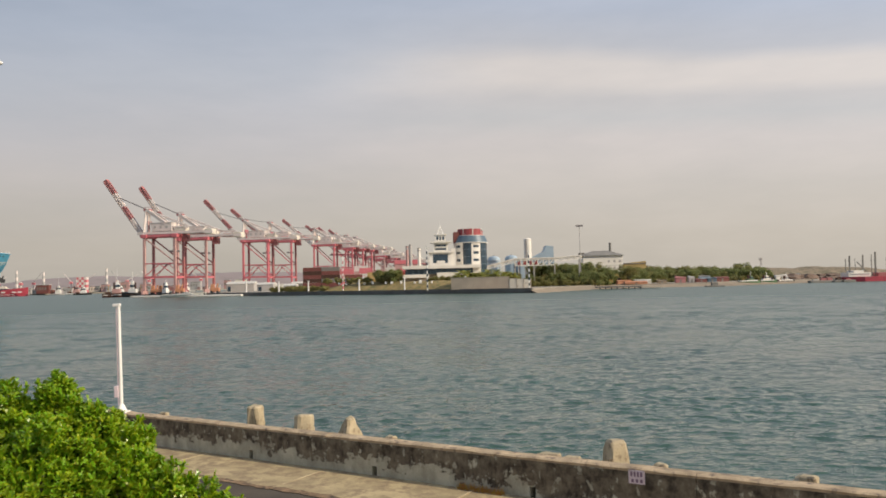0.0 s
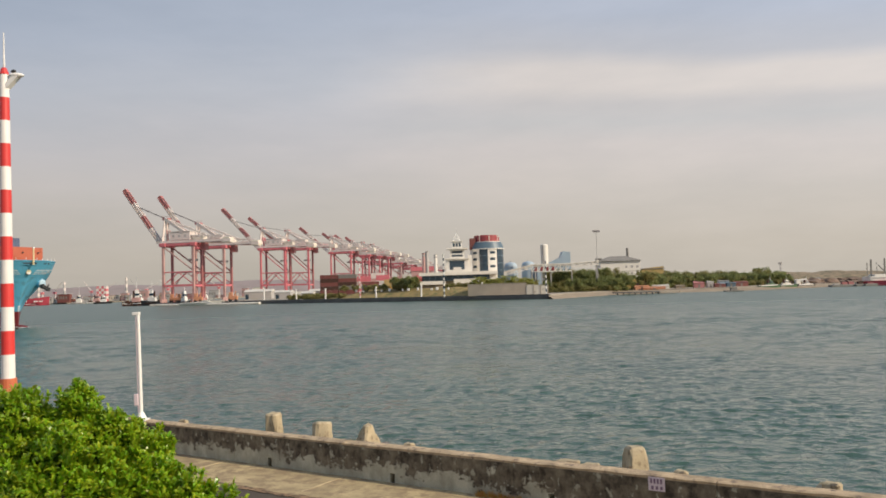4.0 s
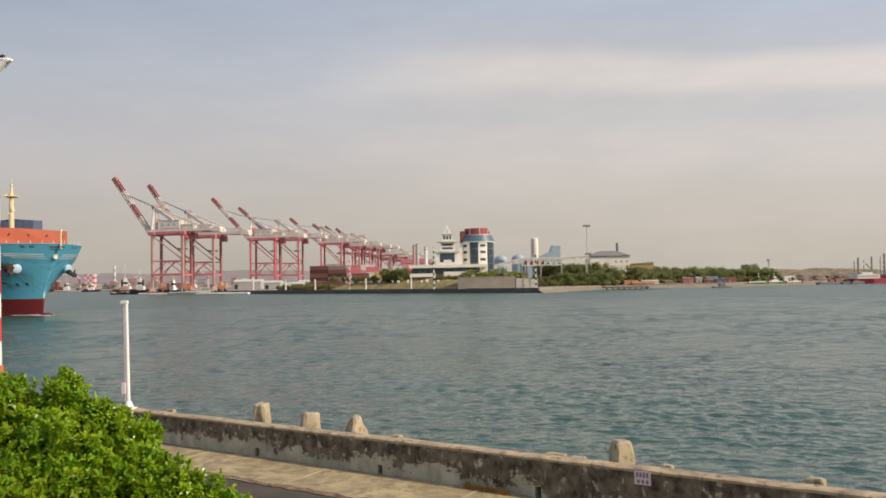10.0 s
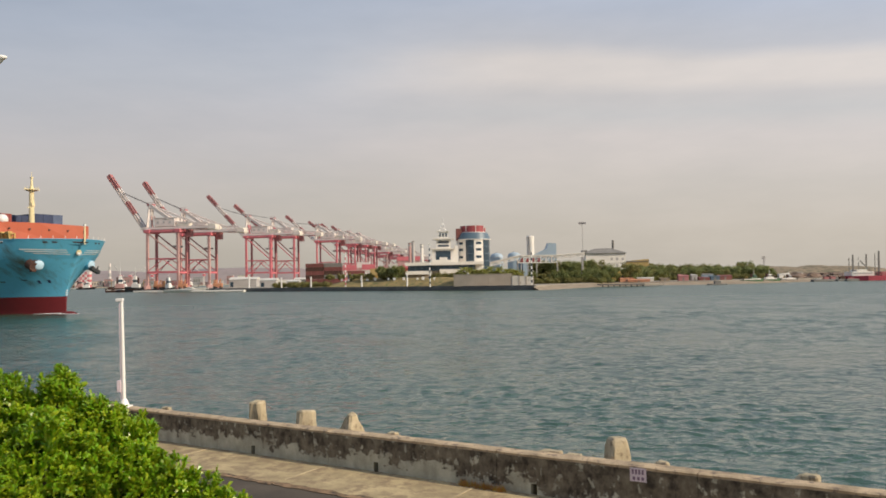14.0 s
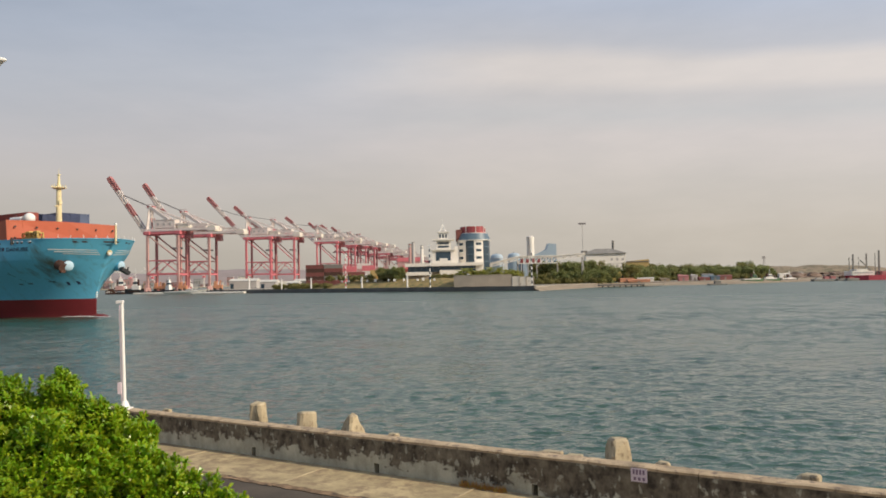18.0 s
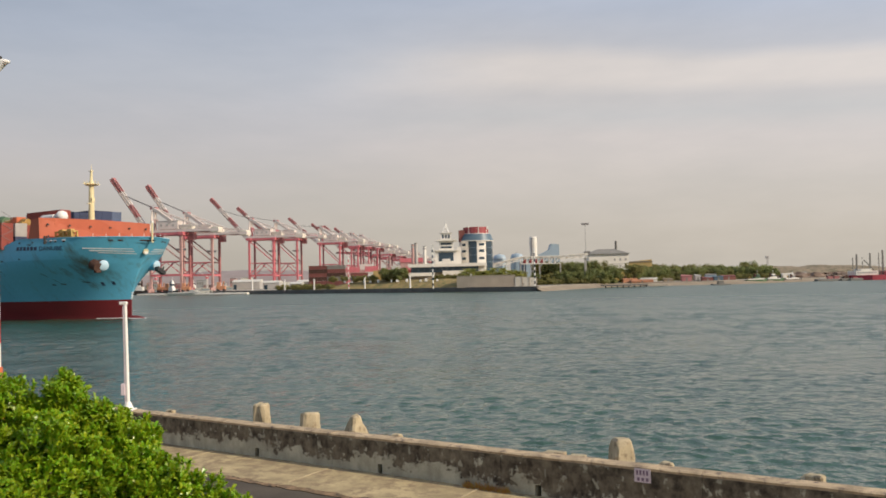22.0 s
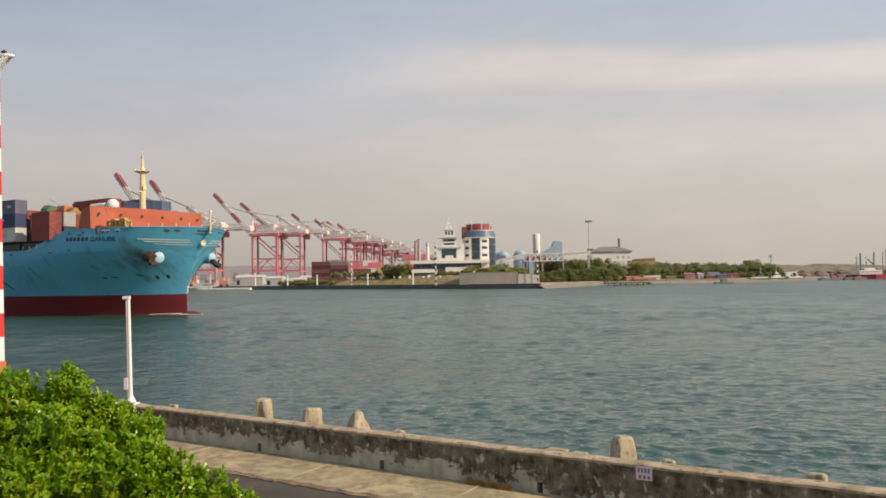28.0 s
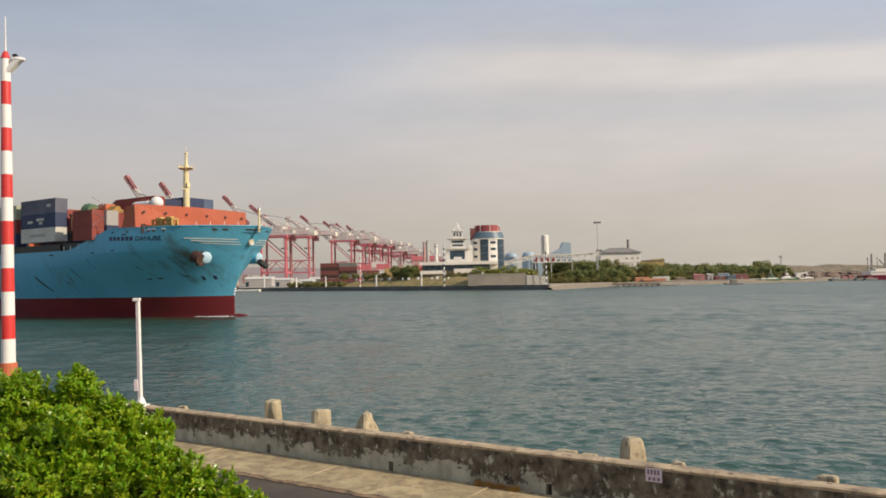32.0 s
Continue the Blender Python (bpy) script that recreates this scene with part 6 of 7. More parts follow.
    bm = box(B(), (-2.0, -0.5, 33.1), (2.0, 0.5, 33.9))
    for k in range(5):
        box(bm, (-1.9 + k * 0.8, -0.8, 32.8), (-1.3 + k * 0.8, -0.4, 33.5))
    part("floodlights", bm, M["cable"], t)
    t = thing("white_house", pose(101.5, 470, g), "white two-storey house with a grey hipped roof", "house")
    part("wall", box(B(), (-12, -5, 0), (12.2, 8, 17.3)), M["facade"], t)
    windows(t, 2, 12, -5.05, (13.0, 9.0), 3, 1.2, 1.4, "far_grey")
    part("string_course", box(B(), (-12.2, -5.2, 11.0), (12.4, -4.9, 11.4)), M["box_white"], t)
    bm = B()
    lo = [bm.verts.new(p) for p in ((-13, -6, 17.3), (13.2, -6, 17.3), (13.2, 9, 17.3), (-13, 9, 17.3))]
    hi = [bm.verts.new(p) for p in ((-5, 1.5, 20.4), (5, 1.5, 20.4))]
    bm.faces.new((lo[0], lo[1], hi[1], hi[0]))
    bm.faces.new((lo[2], lo[3], hi[0], hi[1]))
    bm.faces.new((lo[1], lo[2], hi[1]))
    bm.faces.new((lo[3], lo[0], hi[0]))
    bm.faces.new(lo[::-1])
    part("roof", bm, M["roof_grey"], t)
    part("roof_tank", box(B(), (-13.5, -2, 17.3), (-10.5, 2, 19.4)), M["roof_grey"], t)
    t = thing("chimney", pose(110, 482, g), "thin dark chimney beside the house", "chimney")
    part("flue", rod(B(), (0, 0, 0), (0, 0, 25.8), 0.95, 0.75, 12), M["roof_grey"], t)
    t = thing("ochre_building", pose(128.5, 505, g), "ochre shed behind the trees", "shed")
    bm = B()
    f = [(-9, 0), (9, 0), (9, 14.0), (-9, 12.6)]
    a = [bm.verts.new((x, -4, z)) for x, z in f]
    b = [bm.verts.new((x, 6, z)) for x, z in f]
    bm.faces.new(a)
    bm.faces.new(b[::-1])
    for i in range(4):
        j = (i + 1) % 4
        bm.faces.new((a[i], a[j], b[j], b[i]))
    part("wall", bm, M["ochre"], t)
    part("eave", box(B(), (-9.4, -4.4, 12.4), (9.4, -4.1, 12.9)), M["roof_grey"], t)
    t = thing("radio_mast", pose(340, 800, g), "thin lattice radio mast", "mast")
    bm = B()
    for x, y in ((-1, -1), (1, -1), (0, 1)):
        beam(bm, (x, y, 0), (x * 0.5, y * 0.5, 20), 0.3)
    part("lattice", bm, M["cable"], t)
    part("head", box(B(), (-1.6, -0.6, 17.5), (1.6, 0.6, 20)), M["far_grey"], t)


def banded_pole(x, y, h, bands, label):
    t = thing("navigation_pole", pose(x, y, QUAY_Z), label, "pole", "banded poles on the quay")
    for k in range(bands):
        part("band", rod(B(), (0, 0, h * k / bands), (0, 0, h * (k + 1) / bands), 0.32, 0.3, 10), M["white" if k % 2 == 0 else bandc], t)
    part("lamp", box(B(), (-0.6, -0.4, h), (0.6, 0.4, h + 0.9)), M["white"], t)


bandc = "glass_dark"


def make_quay_things():
    global bandc
    banded_pole(-4.2, 367, 20, 15, "black and white banded pole on the quay")
    banded_pole(42.3, 349, 16.5, 13, "black and white banded pole on the quay")
    bandc = "crane_red"
    banded_pole(-51.4, 424, 18, 13, "red and white banded pole on the quay")
    d = (Vector((43, 344.5, 0)) - Vector((-213, 553, 0)))
    for f, h in ((0.36, 7.0), (0.455, 6), (0.535, 6), (0.66, 6), (0.76, 6.2), (0.88, 6.2)):
        p = Vector((-213, 553, 0)) + d * f + Vector((2, 4, 0))
        t = thing("mooring_post", pose(p.x, p.y, QUAY_Z), "white post on the quay edge", "post", "white quay posts")
        part("shaft", rod(B(), (0, 0, 0), (0, 0, h), 0.45, 0.38, 10), M["white"], t)
        part("cap", rod(B(), (0, 0, h), (0, 0, h + 0.3), 0.55, 0.5, 10), M["white"], t)
    # row of white stones on the grass bank's crest
    for k in range(11):
        f = 0.585 + k * 0.021 + 0.006 * math.sin(k * 4.1)
        p = Vector((-213, 553, 0)) + d * f + Vector((7.5, 11.5, 0))
        t = thing("marker_block", pose(p.x, p.y, QUAY_Z + 3.9), "small white marker on the grass bank", "marker", "white markers")
        part("body", box(B(), (-0.6, -0.5, -0.5), (0.6 + 0.3 * math.sin(k * 2.3), 0.5, 0.9 + 0.3 * math.sin(k * 3.7)), bevel=0.2), M["white"], t)


def stack_boxes(name, x, y, rz, cols, rows, high, names, label, z=None):
    t = thing(name, pose(x, y, QUAY_Z if z is None else z, rz=rz), label, "containers")
    rng = random.Random(int(abs(x) * 7 + y))
    for i in range(cols):
        for k in range(high - rng.choice((0, 0, 1))):
            bm = box(B(), (i * 12.5, 0, k * 2.6), (i * 12.5 + 12.2, 2.44 * rows, k * 2.6 + 2.55))
            for s in range(12):
                box(bm, (i * 12.5 + 0.5 + s, -0.08, k * 2.6 + 0.2), (i * 12.5 + 1.0 + s, 0.02, k * 2.6 + 2.4))
            part("container", bm, M[rng.choice(names)], t)


def make_yard():
    # the near-black "rust" boxes paint shaded gaps between the containers
    stack_boxes("container_stack", -90, 520, 0, 2, 2, 6, ["stack_brown", "rust", "roof_grey", "stack_brown"], "brown and red containers stacked in the yard")
    stack_boxes("container_stack", -64, 540, 5, 1, 2, 4, ["stack_brown", "crane_pale", "steel_blue"], "red containers stacked in the yard")
    stack_boxes("container_stack", -30, 640, 5, 3, 2, 6, ["crane_red", "box_red"], "red containers stacked in the yard")
    stack_boxes("container_stack", -104, 742, 4, 3, 2, 8, ["crane_red", "crane_pale", "crane_white"], "pink and red containers stacked under the cranes")
    stack_boxes("container_stack", -72, 722, 4, 3, 2, 7, ["crane_pale", "crane_red", "box_white"], "faded red containers stacked under the cranes")
    stack_boxes("container_stack", -58, 650, 6, 1, 2, 5, ["gear_ochre", "ochre"], "ochre containers stacked in the yard")
    stack_boxes("container_stack", -130, 600, 8, 2, 2, 2, ["far_grey", "box_white"], "grey containers on the quay")
    for x, y, w, h, nm in ((-158, 620, 22, 8, "far_grey"), (-128, 575, 12, 6.5, "far_grey"), (-104, 545, 8, 5, "far_grey"), (-112, 700, 40, 7, "roof_grey"), (-62, 690, 22, 10, "roof_grey")):
        t = thing("warehouse", pose(x, y, QUAY_Z), "pale warehouse with a low gabled roof", "warehouse", "quay warehouses")
        part("wall", box(B(), (-w / 2, 0, 0), (w / 2, 14, h * 0.75)), M[nm], t)
        bm = B()
        a = [bm.verts.new(p) for p in ((-w / 2 - 0.4, -0.4, h * 0.75), (w / 2 + 0.4, -0.4, h * 0.75), (w / 2 + 0.4, 7, h), (-w / 2 - 0.4, 7, h), (w / 2 + 0.4, 14.4, h * 0.75), (-w / 2 - 0.4, 14.4, h * 0.75))]
        bm.faces.new((a[0], a[1], a[2], a[3]))
        bm.faces.new((a[3], a[2], a[4], a[5]))
        bm.faces.new((a[1], a[4], a[2]))
        bm.faces.new((a[0], a[3], a[5]))
        bm.faces.new((a[0], a[5], a[4], a[1]))
        part("roof", bm, M["box_white"], t)
        for k in range(max(1, int(w / 12))):
            part("door", box(B(), (-w / 2 + 1 + k * 4.5, -0.08, 0), (-w / 2 + 3.5 + k * 4.5, 0.05, h * 0.5)), M["glass_dark"], t)
    t = thing("red_shed", pose(-37, 700, QUAY_Z), "long low shed with a red roof behind the yard", "shed")
    part("wall", box(B(), (0, 0, 0), (20, 12, 20.5)), M["crane_pale"], t)
    part("roof", prism(B(), [(-0.6, -0.6), (20.6, -0.6), (20.6, 12.6), (-0.6, 12.6)], 20.5, 24.2), M["crane_red"], t)
    for k in range(4):
        part("door", box(B(), (1.2 + k * 4.8, -0.1, 0), (4.6 + k * 4.8, 0.05, 5.5)), M["roof_grey"], t)
    # orange yard machines by the first crane
    for x, y in ((-199, 546), (-192, 541), (-176, 529), (-147, 512)):
        t = thing("yard_machine", pose(x, y, QUAY_Z), "orange yard machine on the quay", "vehicle", "yard machines")
        part("body", box(B(), (-3, -1.4, 1), (3, 1.4, 3.6), bevel=0.3), M["yard_orange"], t)
        part("cab", box(B(), (-2.5, -1.2, 3.6), (-0.5, 1.2, 6.0), bevel=0.2), M["yard_orange"], t)
        part("frame", beam(B(), (1.2, 0, 3.5), (1.8, 0, 6.5), 0.7), M["yard_orange"], t)
        for sx in (-2, 2):
            part("wheel", rod(B(), (sx, -1.6, 0.8), (sx, 1.6, 0.8), 0.8, seg=12), M["black"], t)


def boat(x, y, rz, length, hull, house, label, mast=6.0, z=0.0, beam_w=None, house_h=4.0, name="tug_boat", group="moored boats", bridge="", free=1.6):
    t = thing(name, pose(x, y, z, rz=rz), label, "boat", group)
    w = beam_w or length * 0.27
    bm = B()
    rows = []
    for f in (0, 0.08, 0.3, 0.6, 0.8, 0.92, 1.0):
        b = w / 2 * (0.8 + 0.2 * min(1, f * 6)) * (1 if f < 0.6 else max(0.04, 1 - ((f - 0.6) / 0.4) ** 2.2))
        top = free + 1.6 * max(0, f - 0.45) ** 1.5 * length / 14
        X = -length / 2 + f * length
        rows.append([bm.verts.new(p) for p in ((X, -b * 0.75, -0.6), (X + (0.6 if f > 0.9 else 0), -b, top), (X + (0.6 if f > 0.9 else 0), b, top), (X, b * 0.75, -0.6))])
    for p, q in zip(rows, rows[1:]):
        for i in range(4):
            j = (i + 1) % 4
            bm.faces.new((p[i], p[j], q[j], q[i]))
    bm.faces.new(rows[0])
    bm.faces.new(rows[-1][::-1])
    part("hull", bm, M[hull], t)
    part("deckhouse", box(B(), (-length * 0.12, -w * 0.3, 1.5), (length * 0.2, w * 0.3, 1.5 + house_h * 0.55), bevel=0.15), M[house], t)
    wh = part("wheelhouse", box(B(), (0.0, -w * 0.22, 1.5 + house_h * 0.55), (length * 0.15, w * 0.22, 1.5 + house_h), bevel=0.15), M[bridge or house], t)
    part("window_band", box(B(), (-0.03, -w * 0.225 - 0.03, 1.5 + house_h * 0.7), (length * 0.15 + 0.05, w * 0.225 + 0.03, 1.5 + house_h * 0.9)), M["glass_dark"], wh)
    part("funnel", rod(B(), (-length * 0.06, 0, 1.5 + house_h * 0.5), (-length * 0.06, 0, 2.4 + house_h), 0.7, 0.6, 10), M["rust"], t)
    top = part("bridge_roof", prism(B(), [(length * 0.02, -w * 0.16), (length * 0.12, -w * 0.16), (length * 0.12, w * 0.16), (length * 0.02, w * 0.16)], 1.5 + house_h, 1.5 + house_h * 1.22), M[bridge or house], t)
    part("deck_gear", box(B(), (-length * 0.4, -w * 0.22, 1.5), (-length * 0.2, w * 0.22, 1.5 + house_h * 0.3), bevel=0.2), M["rust"], t)
    part("stern_mast", rod(B(), (-length * 0.28, 0, 1.4), (-length * 0.28, 0, 1.4 + house_h * 0.9), 0.22, 0.12, 6), M["gear_ochre"], t)
    bm = B()
    for s in (-1, 1):
        beam(bm, (-length * 0.47, s * w * 0.40, 1.75), (length * 0.3, s * w * 0.46, 1.95), 0.3, 0.5)
    part("bulwark", bm, M["rust" if hull == "black" else "white"], t)
    part("mast", rod(B(), (length * 0.06, 0, 1.4 + house_h), (length * 0.06, 0, 1.4 + house_h + mast), 0.16, 0.08, 6), M["white"], t)
    part("fender", rod(B(), (length * 0.49, -w * 0.12, 1.5), (length * 0.49, w * 0.12, 1.5), 0.7, seg=10), M["black"], t)
    return t


def make_boats():
    boat(-246, 592, 8, 19, "rust", "crane_pale", "rusty tug with a faded deckhouse and white bridge", 13, house_h=9, bridge="white", free=3.0)
    boat(-228.5, 583, 172, 19, "black", "white", "dark tug with a white wheelhouse", 9, house_h=8.5, free=3.2)
    boat(-185, 526, -39, 15, "black", "white", "small white work boat at the quay", 4, house_h=7, free=2.6)
    boat(-164, 500.5, -10, 30, "box_white", "box_white", "low cream barge along the quay", 2, beam_w=7, house_h=1.6, name="barge")
    boat(-440, 960, 0, 22, "black", "white", "small dark tug under way", 9, house_h=7)
    boat(-415, 1010, 0, 26, "ring_blue", "white", "small blue and white ferry", 9, house_h=7)
    red = boat(-566, 1000, 0, 74, "ship_red", "cream_wall", "long dull red cargo barge with pale marks on its side", 3, beam_w=12, house_h=9.5, name="barge", free=8.0)
    for x in (-2, 6, 20, 27):
        part("side_mark", box(B(), (x, -6.3, 4.6), (x + 5, -5.6, 6.2)), M["white"], red)
    boat(-486, 1040, 0, 26, "facade", "crane_pale", "white harbour boat with a faded pink deckhouse", 12, house_h=9)
    boat(-520, 1060, 0, 22, "far_grey", "facade", "grey harbour boat with a tall mast", 14, house_h=9)
    boat(-330, 1010, 0, 30, "far_grey", "facade", "grey harbour boat with a tall mast", 14, house_h=9)
    # right shore
    boat(172, 420, 12, 13, "box_green", "box_green", "small green fishing boat on the shore", 3, house_h=2.5, z=0.4, name="fishing_boat")
    boat(184, 428, 6, 14, "box_green", "facade", "small green and white fishing boat", 3, house_h=2.5, z=0.3, name="fishing_boat")
    boat(199, 436, 20, 12, "roof_grey", "far_grey", "small grey fishing boat on the shore", 3, house_h=2, z=0.1, name="fishing_boat")


def make_pontoons():
    """Flat pale pontoons moored along the crane quay."""
    a, b = Vector((-213, 553, 0)), Vector((43, 344.5, 0))
    for f in (0.075, 0.145, 0.215, 0.285, 0.345):
        p = a.lerp(b, f) + Vector((-0.631, -0.775, 0)) * 8.5
        t = thing("pontoon", pose(p.x, p.y, 0, rz=-8), "flat pale pontoon moored along the crane quay", "pontoon", "pontoons at the quay")
        part("hull", box(B(), (-11, -2.4, -0.6), (11, 2.4, 1.3), bevel=0.2), M["facade"], t)
        part("rubbing_strake", box(B(), (-11.1, -2.5, 0.25), (11.1, -2.42, 0.5)), M["roof_grey"], t)
        for x in (-10, -3.5, 3.5, 10):
            part("bollard", rod(B(), (x, -1.9, 1.28), (x, -1.9, 1.9), 0.25, seg=8), M["black"], t)


def make_work_ship():
    t = thing("work_ship", pose(259, 442, 0, rz=-3), "red-hulled work ship with white house and dark rigs", "ship")
    bm = B()
    rows = []
    for f in (0, 0.1, 0.8, 1.0):
        X = -24 + f * 100
        b = 7 * (0.55 if f == 0 else 1)
        rows.append([bm.verts.new(p) for p in ((X + (2 if f == 0 else 0), -b, -0.5), (X, -b, 2.7), (X, b, 2.7), (X + (2 if f == 0 else 0), b, -0.5))])
    for p, q in zip(rows, rows[1:]):
        for i in range(4):
            j = (i + 1) % 4
            bm.faces.new((p[i], p[j], q[j], q[i]))
    bm.faces.new(rows[0])
    bm.faces.new(rows[-1][::-1])
    part("hull", bm, M["ship_red"], t)
    part("deckhouse", box(B(), (-22.2, -5, 2.7), (-9.6, 5, 5.2), bevel=0.2), M["facade"], t)
    part("upper_house", box(B(), (-19, -4, 5.2), (-13, 4, 6.4), bevel=0.2), M["facade"], t)
    part("window_band", box(B(), (-21.5, -5.1, 4.0), (-10.5, -4.95, 4.5)), M["far_grey"], t)
    for x, h, w in ((-21.4, 13.2, 0.5), (-19.2, 15.0, 1.1), (-16.0, 11.0, 0.35), (-11.6, 15.4, 1.0), (-6.7, 15.6, 0.5), (-4.5, 17.0, 1.2), (2, 14, 0.8)):
        w *= 0.6
        bm = beam(B(), (x, 0, 2.6), (x + 0.2, 0, h), w)
        for k in range(4):
            beam(bm, (x - w, 0, 4 + k * 2.6), (x + w, 0, 5.4 + k * 2.6), 0.25)
        part("rig_tower", bm, M["roof_grey"], t)
    for x in (-2, 8):
        part("deck_gear", box(B(), (x - 2.5, -3, 2.7), (x + 2.5, 3, 5.0), bevel=0.2), M["crane_dark"], t)
    part("jib", beam(B(), (-9, 0, 5), (-15, 0, 11.5), 0.5), M["roof_grey"], t)


def make_right_shore():
    rng = random.Random(77)
    g = QUAY_Z
    t = thing("jetty", pose(93, 388, 0), "low dark jetty on the shore", "jetty")
    part("deck", box(B(), (-12, -4, 0.9), (10, 4, 1.5)), M["quay"], t)
    for k in range(8):
        part("pile", rod(B(), (-11 + k * 2.9, -3.6, -1.5), (-11 + k * 2.9, -3.6, 0.95), 0.35, seg=8), M["black"], t)
    part("apron", box(B(), (10, -4, 0.5), (20, 5, 1.4)), M["pale_wall"], t)
    t = thing("moored_raft", pose(140, 384, 0), "small dark raft near the shore", "raft")
    part("deck", box(B(), (-5, -2, 0.1), (4, 2, 0.7)), M["roof_grey"], t)
    part("hut", box(B(), (-2, -1, 0.7), (1, 1, 2.2)), M["roof_grey"], t)
    for x, y, w, h, mt, lb in ((104, 425, 8, 2.0, "yard_orange", "faded orange site cabin on the shore"), (115, 427, 9, 1.9, "box_white", "small cream site cabin"), (110, 422, 12, 1.0, "yard_orange", "low faded orange float on the shore"),
                               (137.0, 430, 5.6, 2.9, "boom_red", "dull red container on the shore"), (143.5, 431, 3.4, 3.0, "far_grey", "pale grey cabin on the shore"),
                               (151, 431, 6, 3.2, "silo_blue", "blue covered stack on the shore"), (154, 428, 5, 2.2, "ring_blue", "dark blue covered stack on the shore"), (147.5, 427, 6, 1.6, "stack_brown", "dull red container on the shore"),
                               (162, 435, 8, 2.2, "stack_brown", "dull red shed on the shore"), (126, 428, 5, 1.6, "sand", "pale heap on the shore"),
                               (208, 462, 6.5, 2.6, "facade", "white shed on the shore"), (221, 470, 4, 3.0, "facade", "white cabin on the shore")):
        t = thing("site_cabin", pose(x, y, g - 0.05, rz=rng.uniform(-6, 6)), lb, "cabin", "cabins on the shore")
        part("body", box(B(), (-w / 2, -1.5, 0), (w / 2, 1.5, h), bevel=0.12), M[mt], t)
        rf = B()
        v = [rf.verts.new(p) for p in ((-w / 2 - 0.2, -1.7, h), (w / 2 + 0.2, -1.7, h), (w / 2 + 0.2, 1.7, h), (-w / 2 - 0.2, 1.7, h), (-w / 2, 0, h + rng.uniform(0.2, 0.9)), (w / 2, 0, h + rng.uniform(0.2, 0.9)))]
        for f in ((0, 1, 5, 4), (2, 3, 4, 5), (1, 2, 5), (3, 0, 4), (3, 2, 1, 0)):
            rf.faces.new([v[i] for i in f])
        part("roof", rf, M["roof_grey" if rng.random() < 0.3 else mt], t)
        part("door", box(B(), (-0.5, -1.56, 0), (0.4, -1.46, min(1.9, h - 0.3))), M["roof_grey"], t)
    t = thing("excavator", pose(97, 427, g), "yellow excavator on the shore", "excavator")
    part("track", box(B(), (-1.8, -1.3, 0), (1.8, 1.3, 0.9), bevel=0.25), M["black"], t)
    part("body", box(B(), (-1.6, -1.2, 0.9), (1.3, 1.2, 2.6), bevel=0.2), M["box_yellow"], t)
    part("arm", beam(B(), (0.8, 0, 2.2), (3.6, 0, 5.8), 0.45), M["box_yellow"], t)
    part("stick", beam(B(), (3.6, 0, 5.8), (5.2, 0, 3.4), 0.35), M["box_yellow"], t)
    part("bucket", box(B(), (4.7, -0.6, 2.7), (5.6, 0.6, 3.5), bevel=0.1), M["black"], t)
    # brown spoil heaps
    for k in range(26):
        x, y = 196 + k * 3.4 + rng.uniform(-2, 2), 478 + rng.uniform(-12, 18)
        bm = B()
        bmesh.ops.create_icosphere(bm, subdivisions=3, radius=1, matrix=Matrix.Diagonal((rng.uniform(6, 13), rng.uniform(4, 7), rng.uniform(1.6, 3.8), 1)))
        for v in bm.verts:
            v.co *= 1 + 0.45 * noise.noise(v.co * 0.45 + Vector((k * 9, 0, 0))) + 0.15 * noise.noise(v.co * 1.5)
        ob = part("earth_mound", bm, M["spoil"])
        ob.matrix_basis = pose(x, y, g - 0.6)
        tagged(ob, "brown heap of spoil on the shore", "heap", "heaps on the shore")
    for k in range(5):
        x, y = 214 + k * 4.6, 455 - rng.uniform(0, 3)
        t = thing("moored_barge", pose(x, y - 21, 0), "low dark barge at the shore", "barge", "barges at the shore")
        part("hull", box(B(), (-3.5, -2, -0.5), (3.5, 2, 1.3), bevel=0.3), M["roof_grey"], t)
        part("gear", box(B(), (-1.5, -1, 1.3), (1.2, 1, rng.uniform(1.8, 3.0))), M[rng.choice(("crane_dark", "far_grey", "rust"))], t)


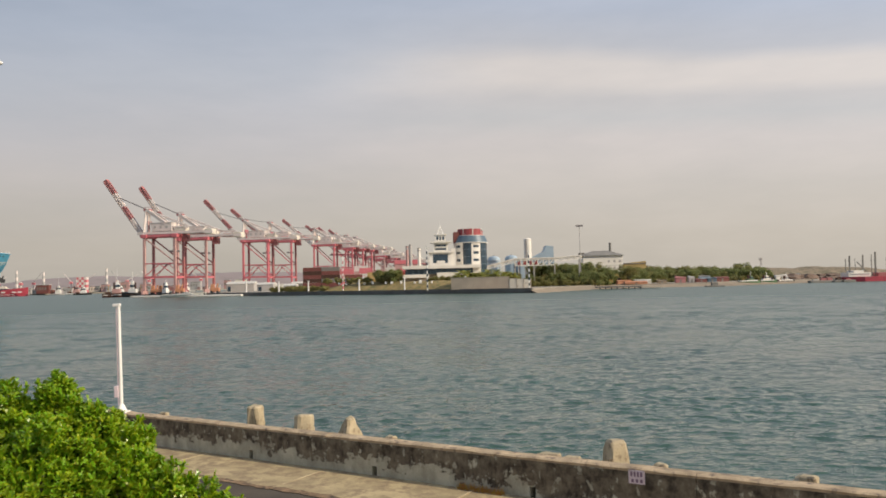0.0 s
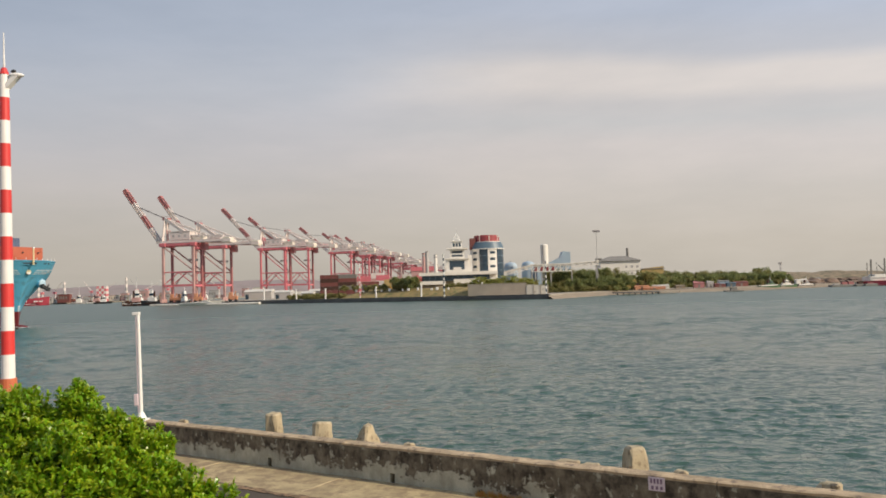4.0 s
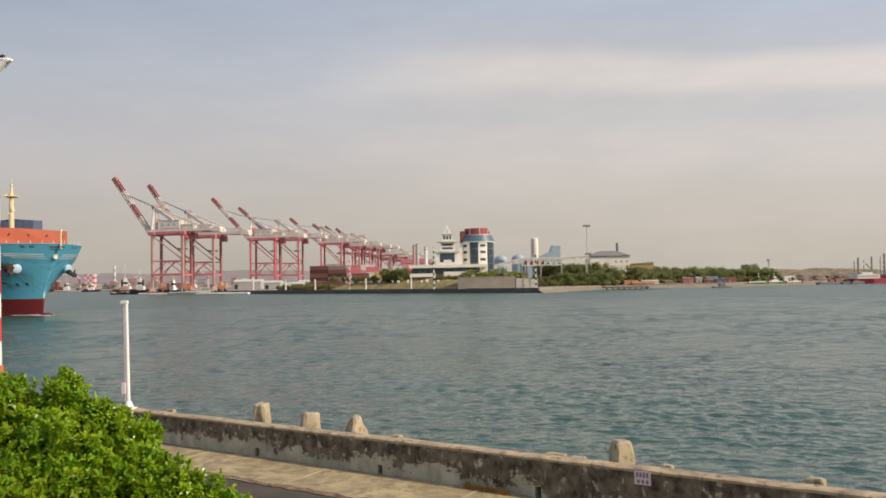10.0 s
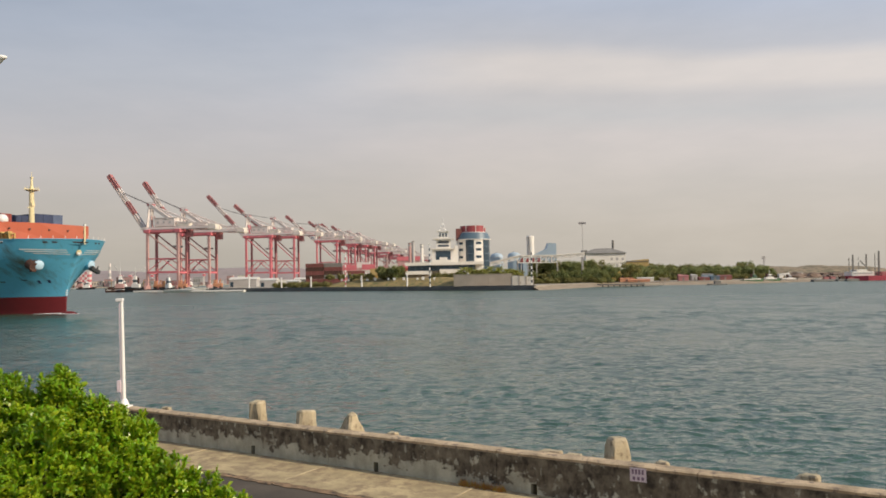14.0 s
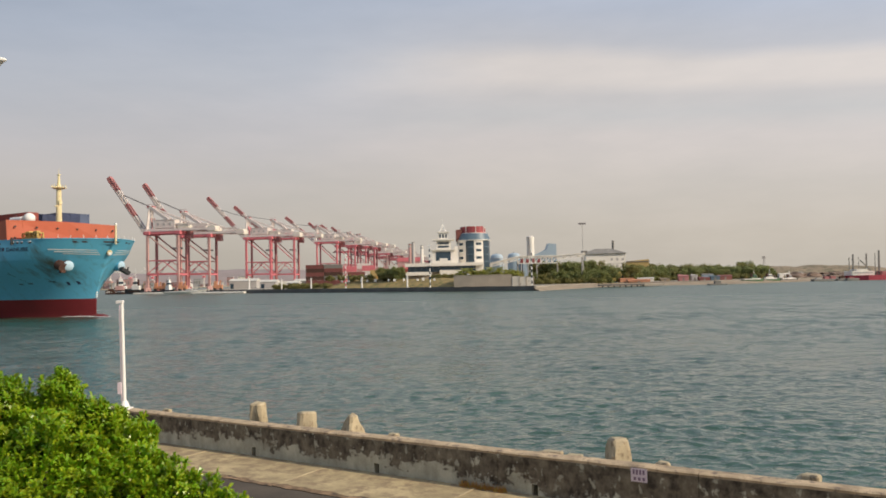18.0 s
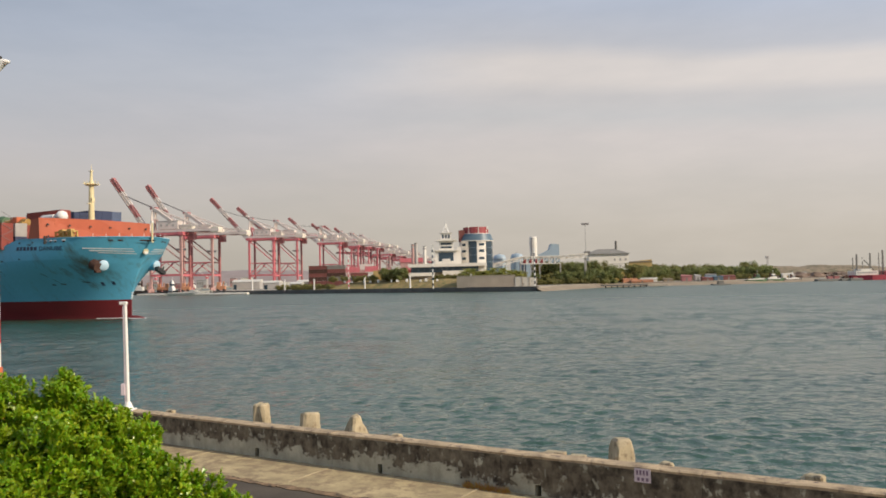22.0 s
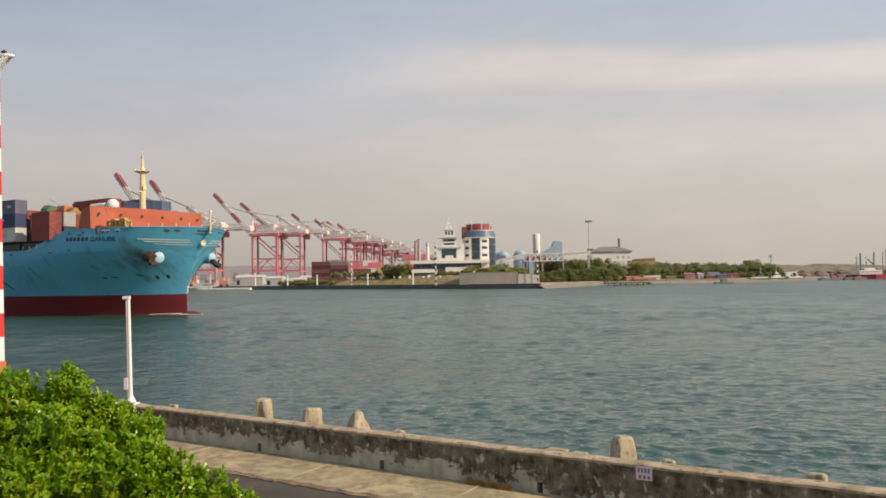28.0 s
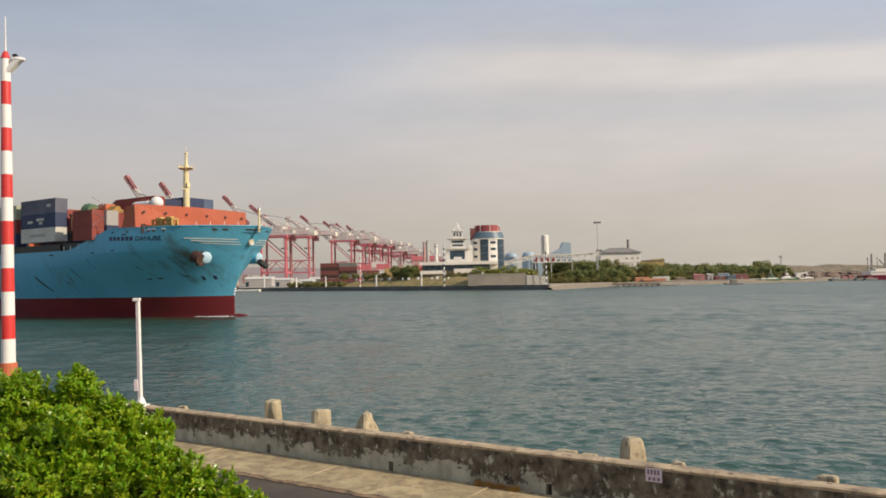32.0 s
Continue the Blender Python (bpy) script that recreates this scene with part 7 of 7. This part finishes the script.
def make_left_shore():
    rng = random.Random(42)
    g = 2.0
    # checkered tower and striped stacks
    t = thing("checkered_tower", pose(-541, 1180, g), "red and white checkered tower", "tower")
    for i in range(4):
        for k in range(6):
            part("panel", box(B(), (-7.6 + i * 3.8, -4, k * 3.9), (-3.8 + i * 3.8, 4, k * 3.9 + 3.88)), M["crane_red" if (i + k) % 2 else "crane_white"], t)
    for x, h in ((-600, 32), (-641, 36), (-504, 36)):
        t = thing("striped_stack", pose(x, 1180, g), "tall grey and white striped stack", "chimney", "striped stacks")
        for k in range(7):
            part("band", rod(B(), (0, 0, h * k / 7), (0, 0, h * (k + 1) / 7), 2.2 - k * 0.1, 2.1 - k * 0.1, 10), M["far_grey" if k % 2 else "crane_white"], t)
    for k in range(44):
        x = -760 + k * 10 + rng.uniform(-5, 5)
        w, h = rng.uniform(7, 20), rng.choice((rng.uniform(4, 9), rng.uniform(8, 16)))
        t = thing("harbour_building", pose(x, 1170 + rng.uniform(0, 60) + max(0, (x + 420) * 1.1), g), rng.choice(("pale harbour building on the far shore",)), "building", "buildings on the far shore")
        mt = rng.choice(("far_grey", "crane_pale", "crane_white", "cream_wall", "far_grey", "crane_dark", "stack_brown"))
        part("wall", box(B(), (-w / 2, -4, 0), (w / 2, 4, h)), M[mt], t)
        part("roof", box(B(), (-w / 2 - 0.5, -4.5, h), (w / 2 + 0.5, 4.5, h + 0.8)), M["far_grey"], t)
        for i in range(int(w / 4)):
            part("window", box(B(), (-w / 2 + 1 + i * 4, -4.1, h * 0.4), (-w / 2 + 3 + i * 4, -3.9, h * 0.75)), M["roof_grey"], t)
    for k in range(11):
        x = -720 + k * 36 + rng.uniform(-14, 14)
        t = thing("harbour_crane", pose(x, 1190, g), "pale jib crane on the far shore", "crane", "jib cranes on the far shore")
        part("tower", beam(B(), (0, 0, 0), (0, 0, 18), 2.0), M["crane_white"], t)
        part("jib", beam(B(), (0, 0, 17), (rng.uniform(9, 18) * (1 if k % 2 else -1), 0, rng.uniform(24, 34)), 0.8), M["crane_white" if k % 3 else "far_grey"], t)
        part("cab", box(B(), (-2, -2, 14), (2, 2, 17)), M["crane_red"], t)


make_round_tower()
make_stepped_building()
make_low_terminal()
make_site_wall()
make_works()
make_quay_things()
make_yard()
make_boats()
make_pontoons()
make_work_ship()
make_right_shore()
make_left_shore()


# ---- motion ----
def motions():
    rows = []
    for t in (0, 4, 8, 12, 16, 20, 24, 28, 32):
        s = t - 20
        k = s - 0.00193 * s * s
        rows.append((t, pose(-68.67 + 2.412 * k, 161.84 - 1.738 * k, 0, rz=-31.56 - 0.0633 * s)))
    walk(ship, rows)
    walk(water, [(0, pose(0, 0, 0)), (32, pose(-5, -14, 0))])


motions()
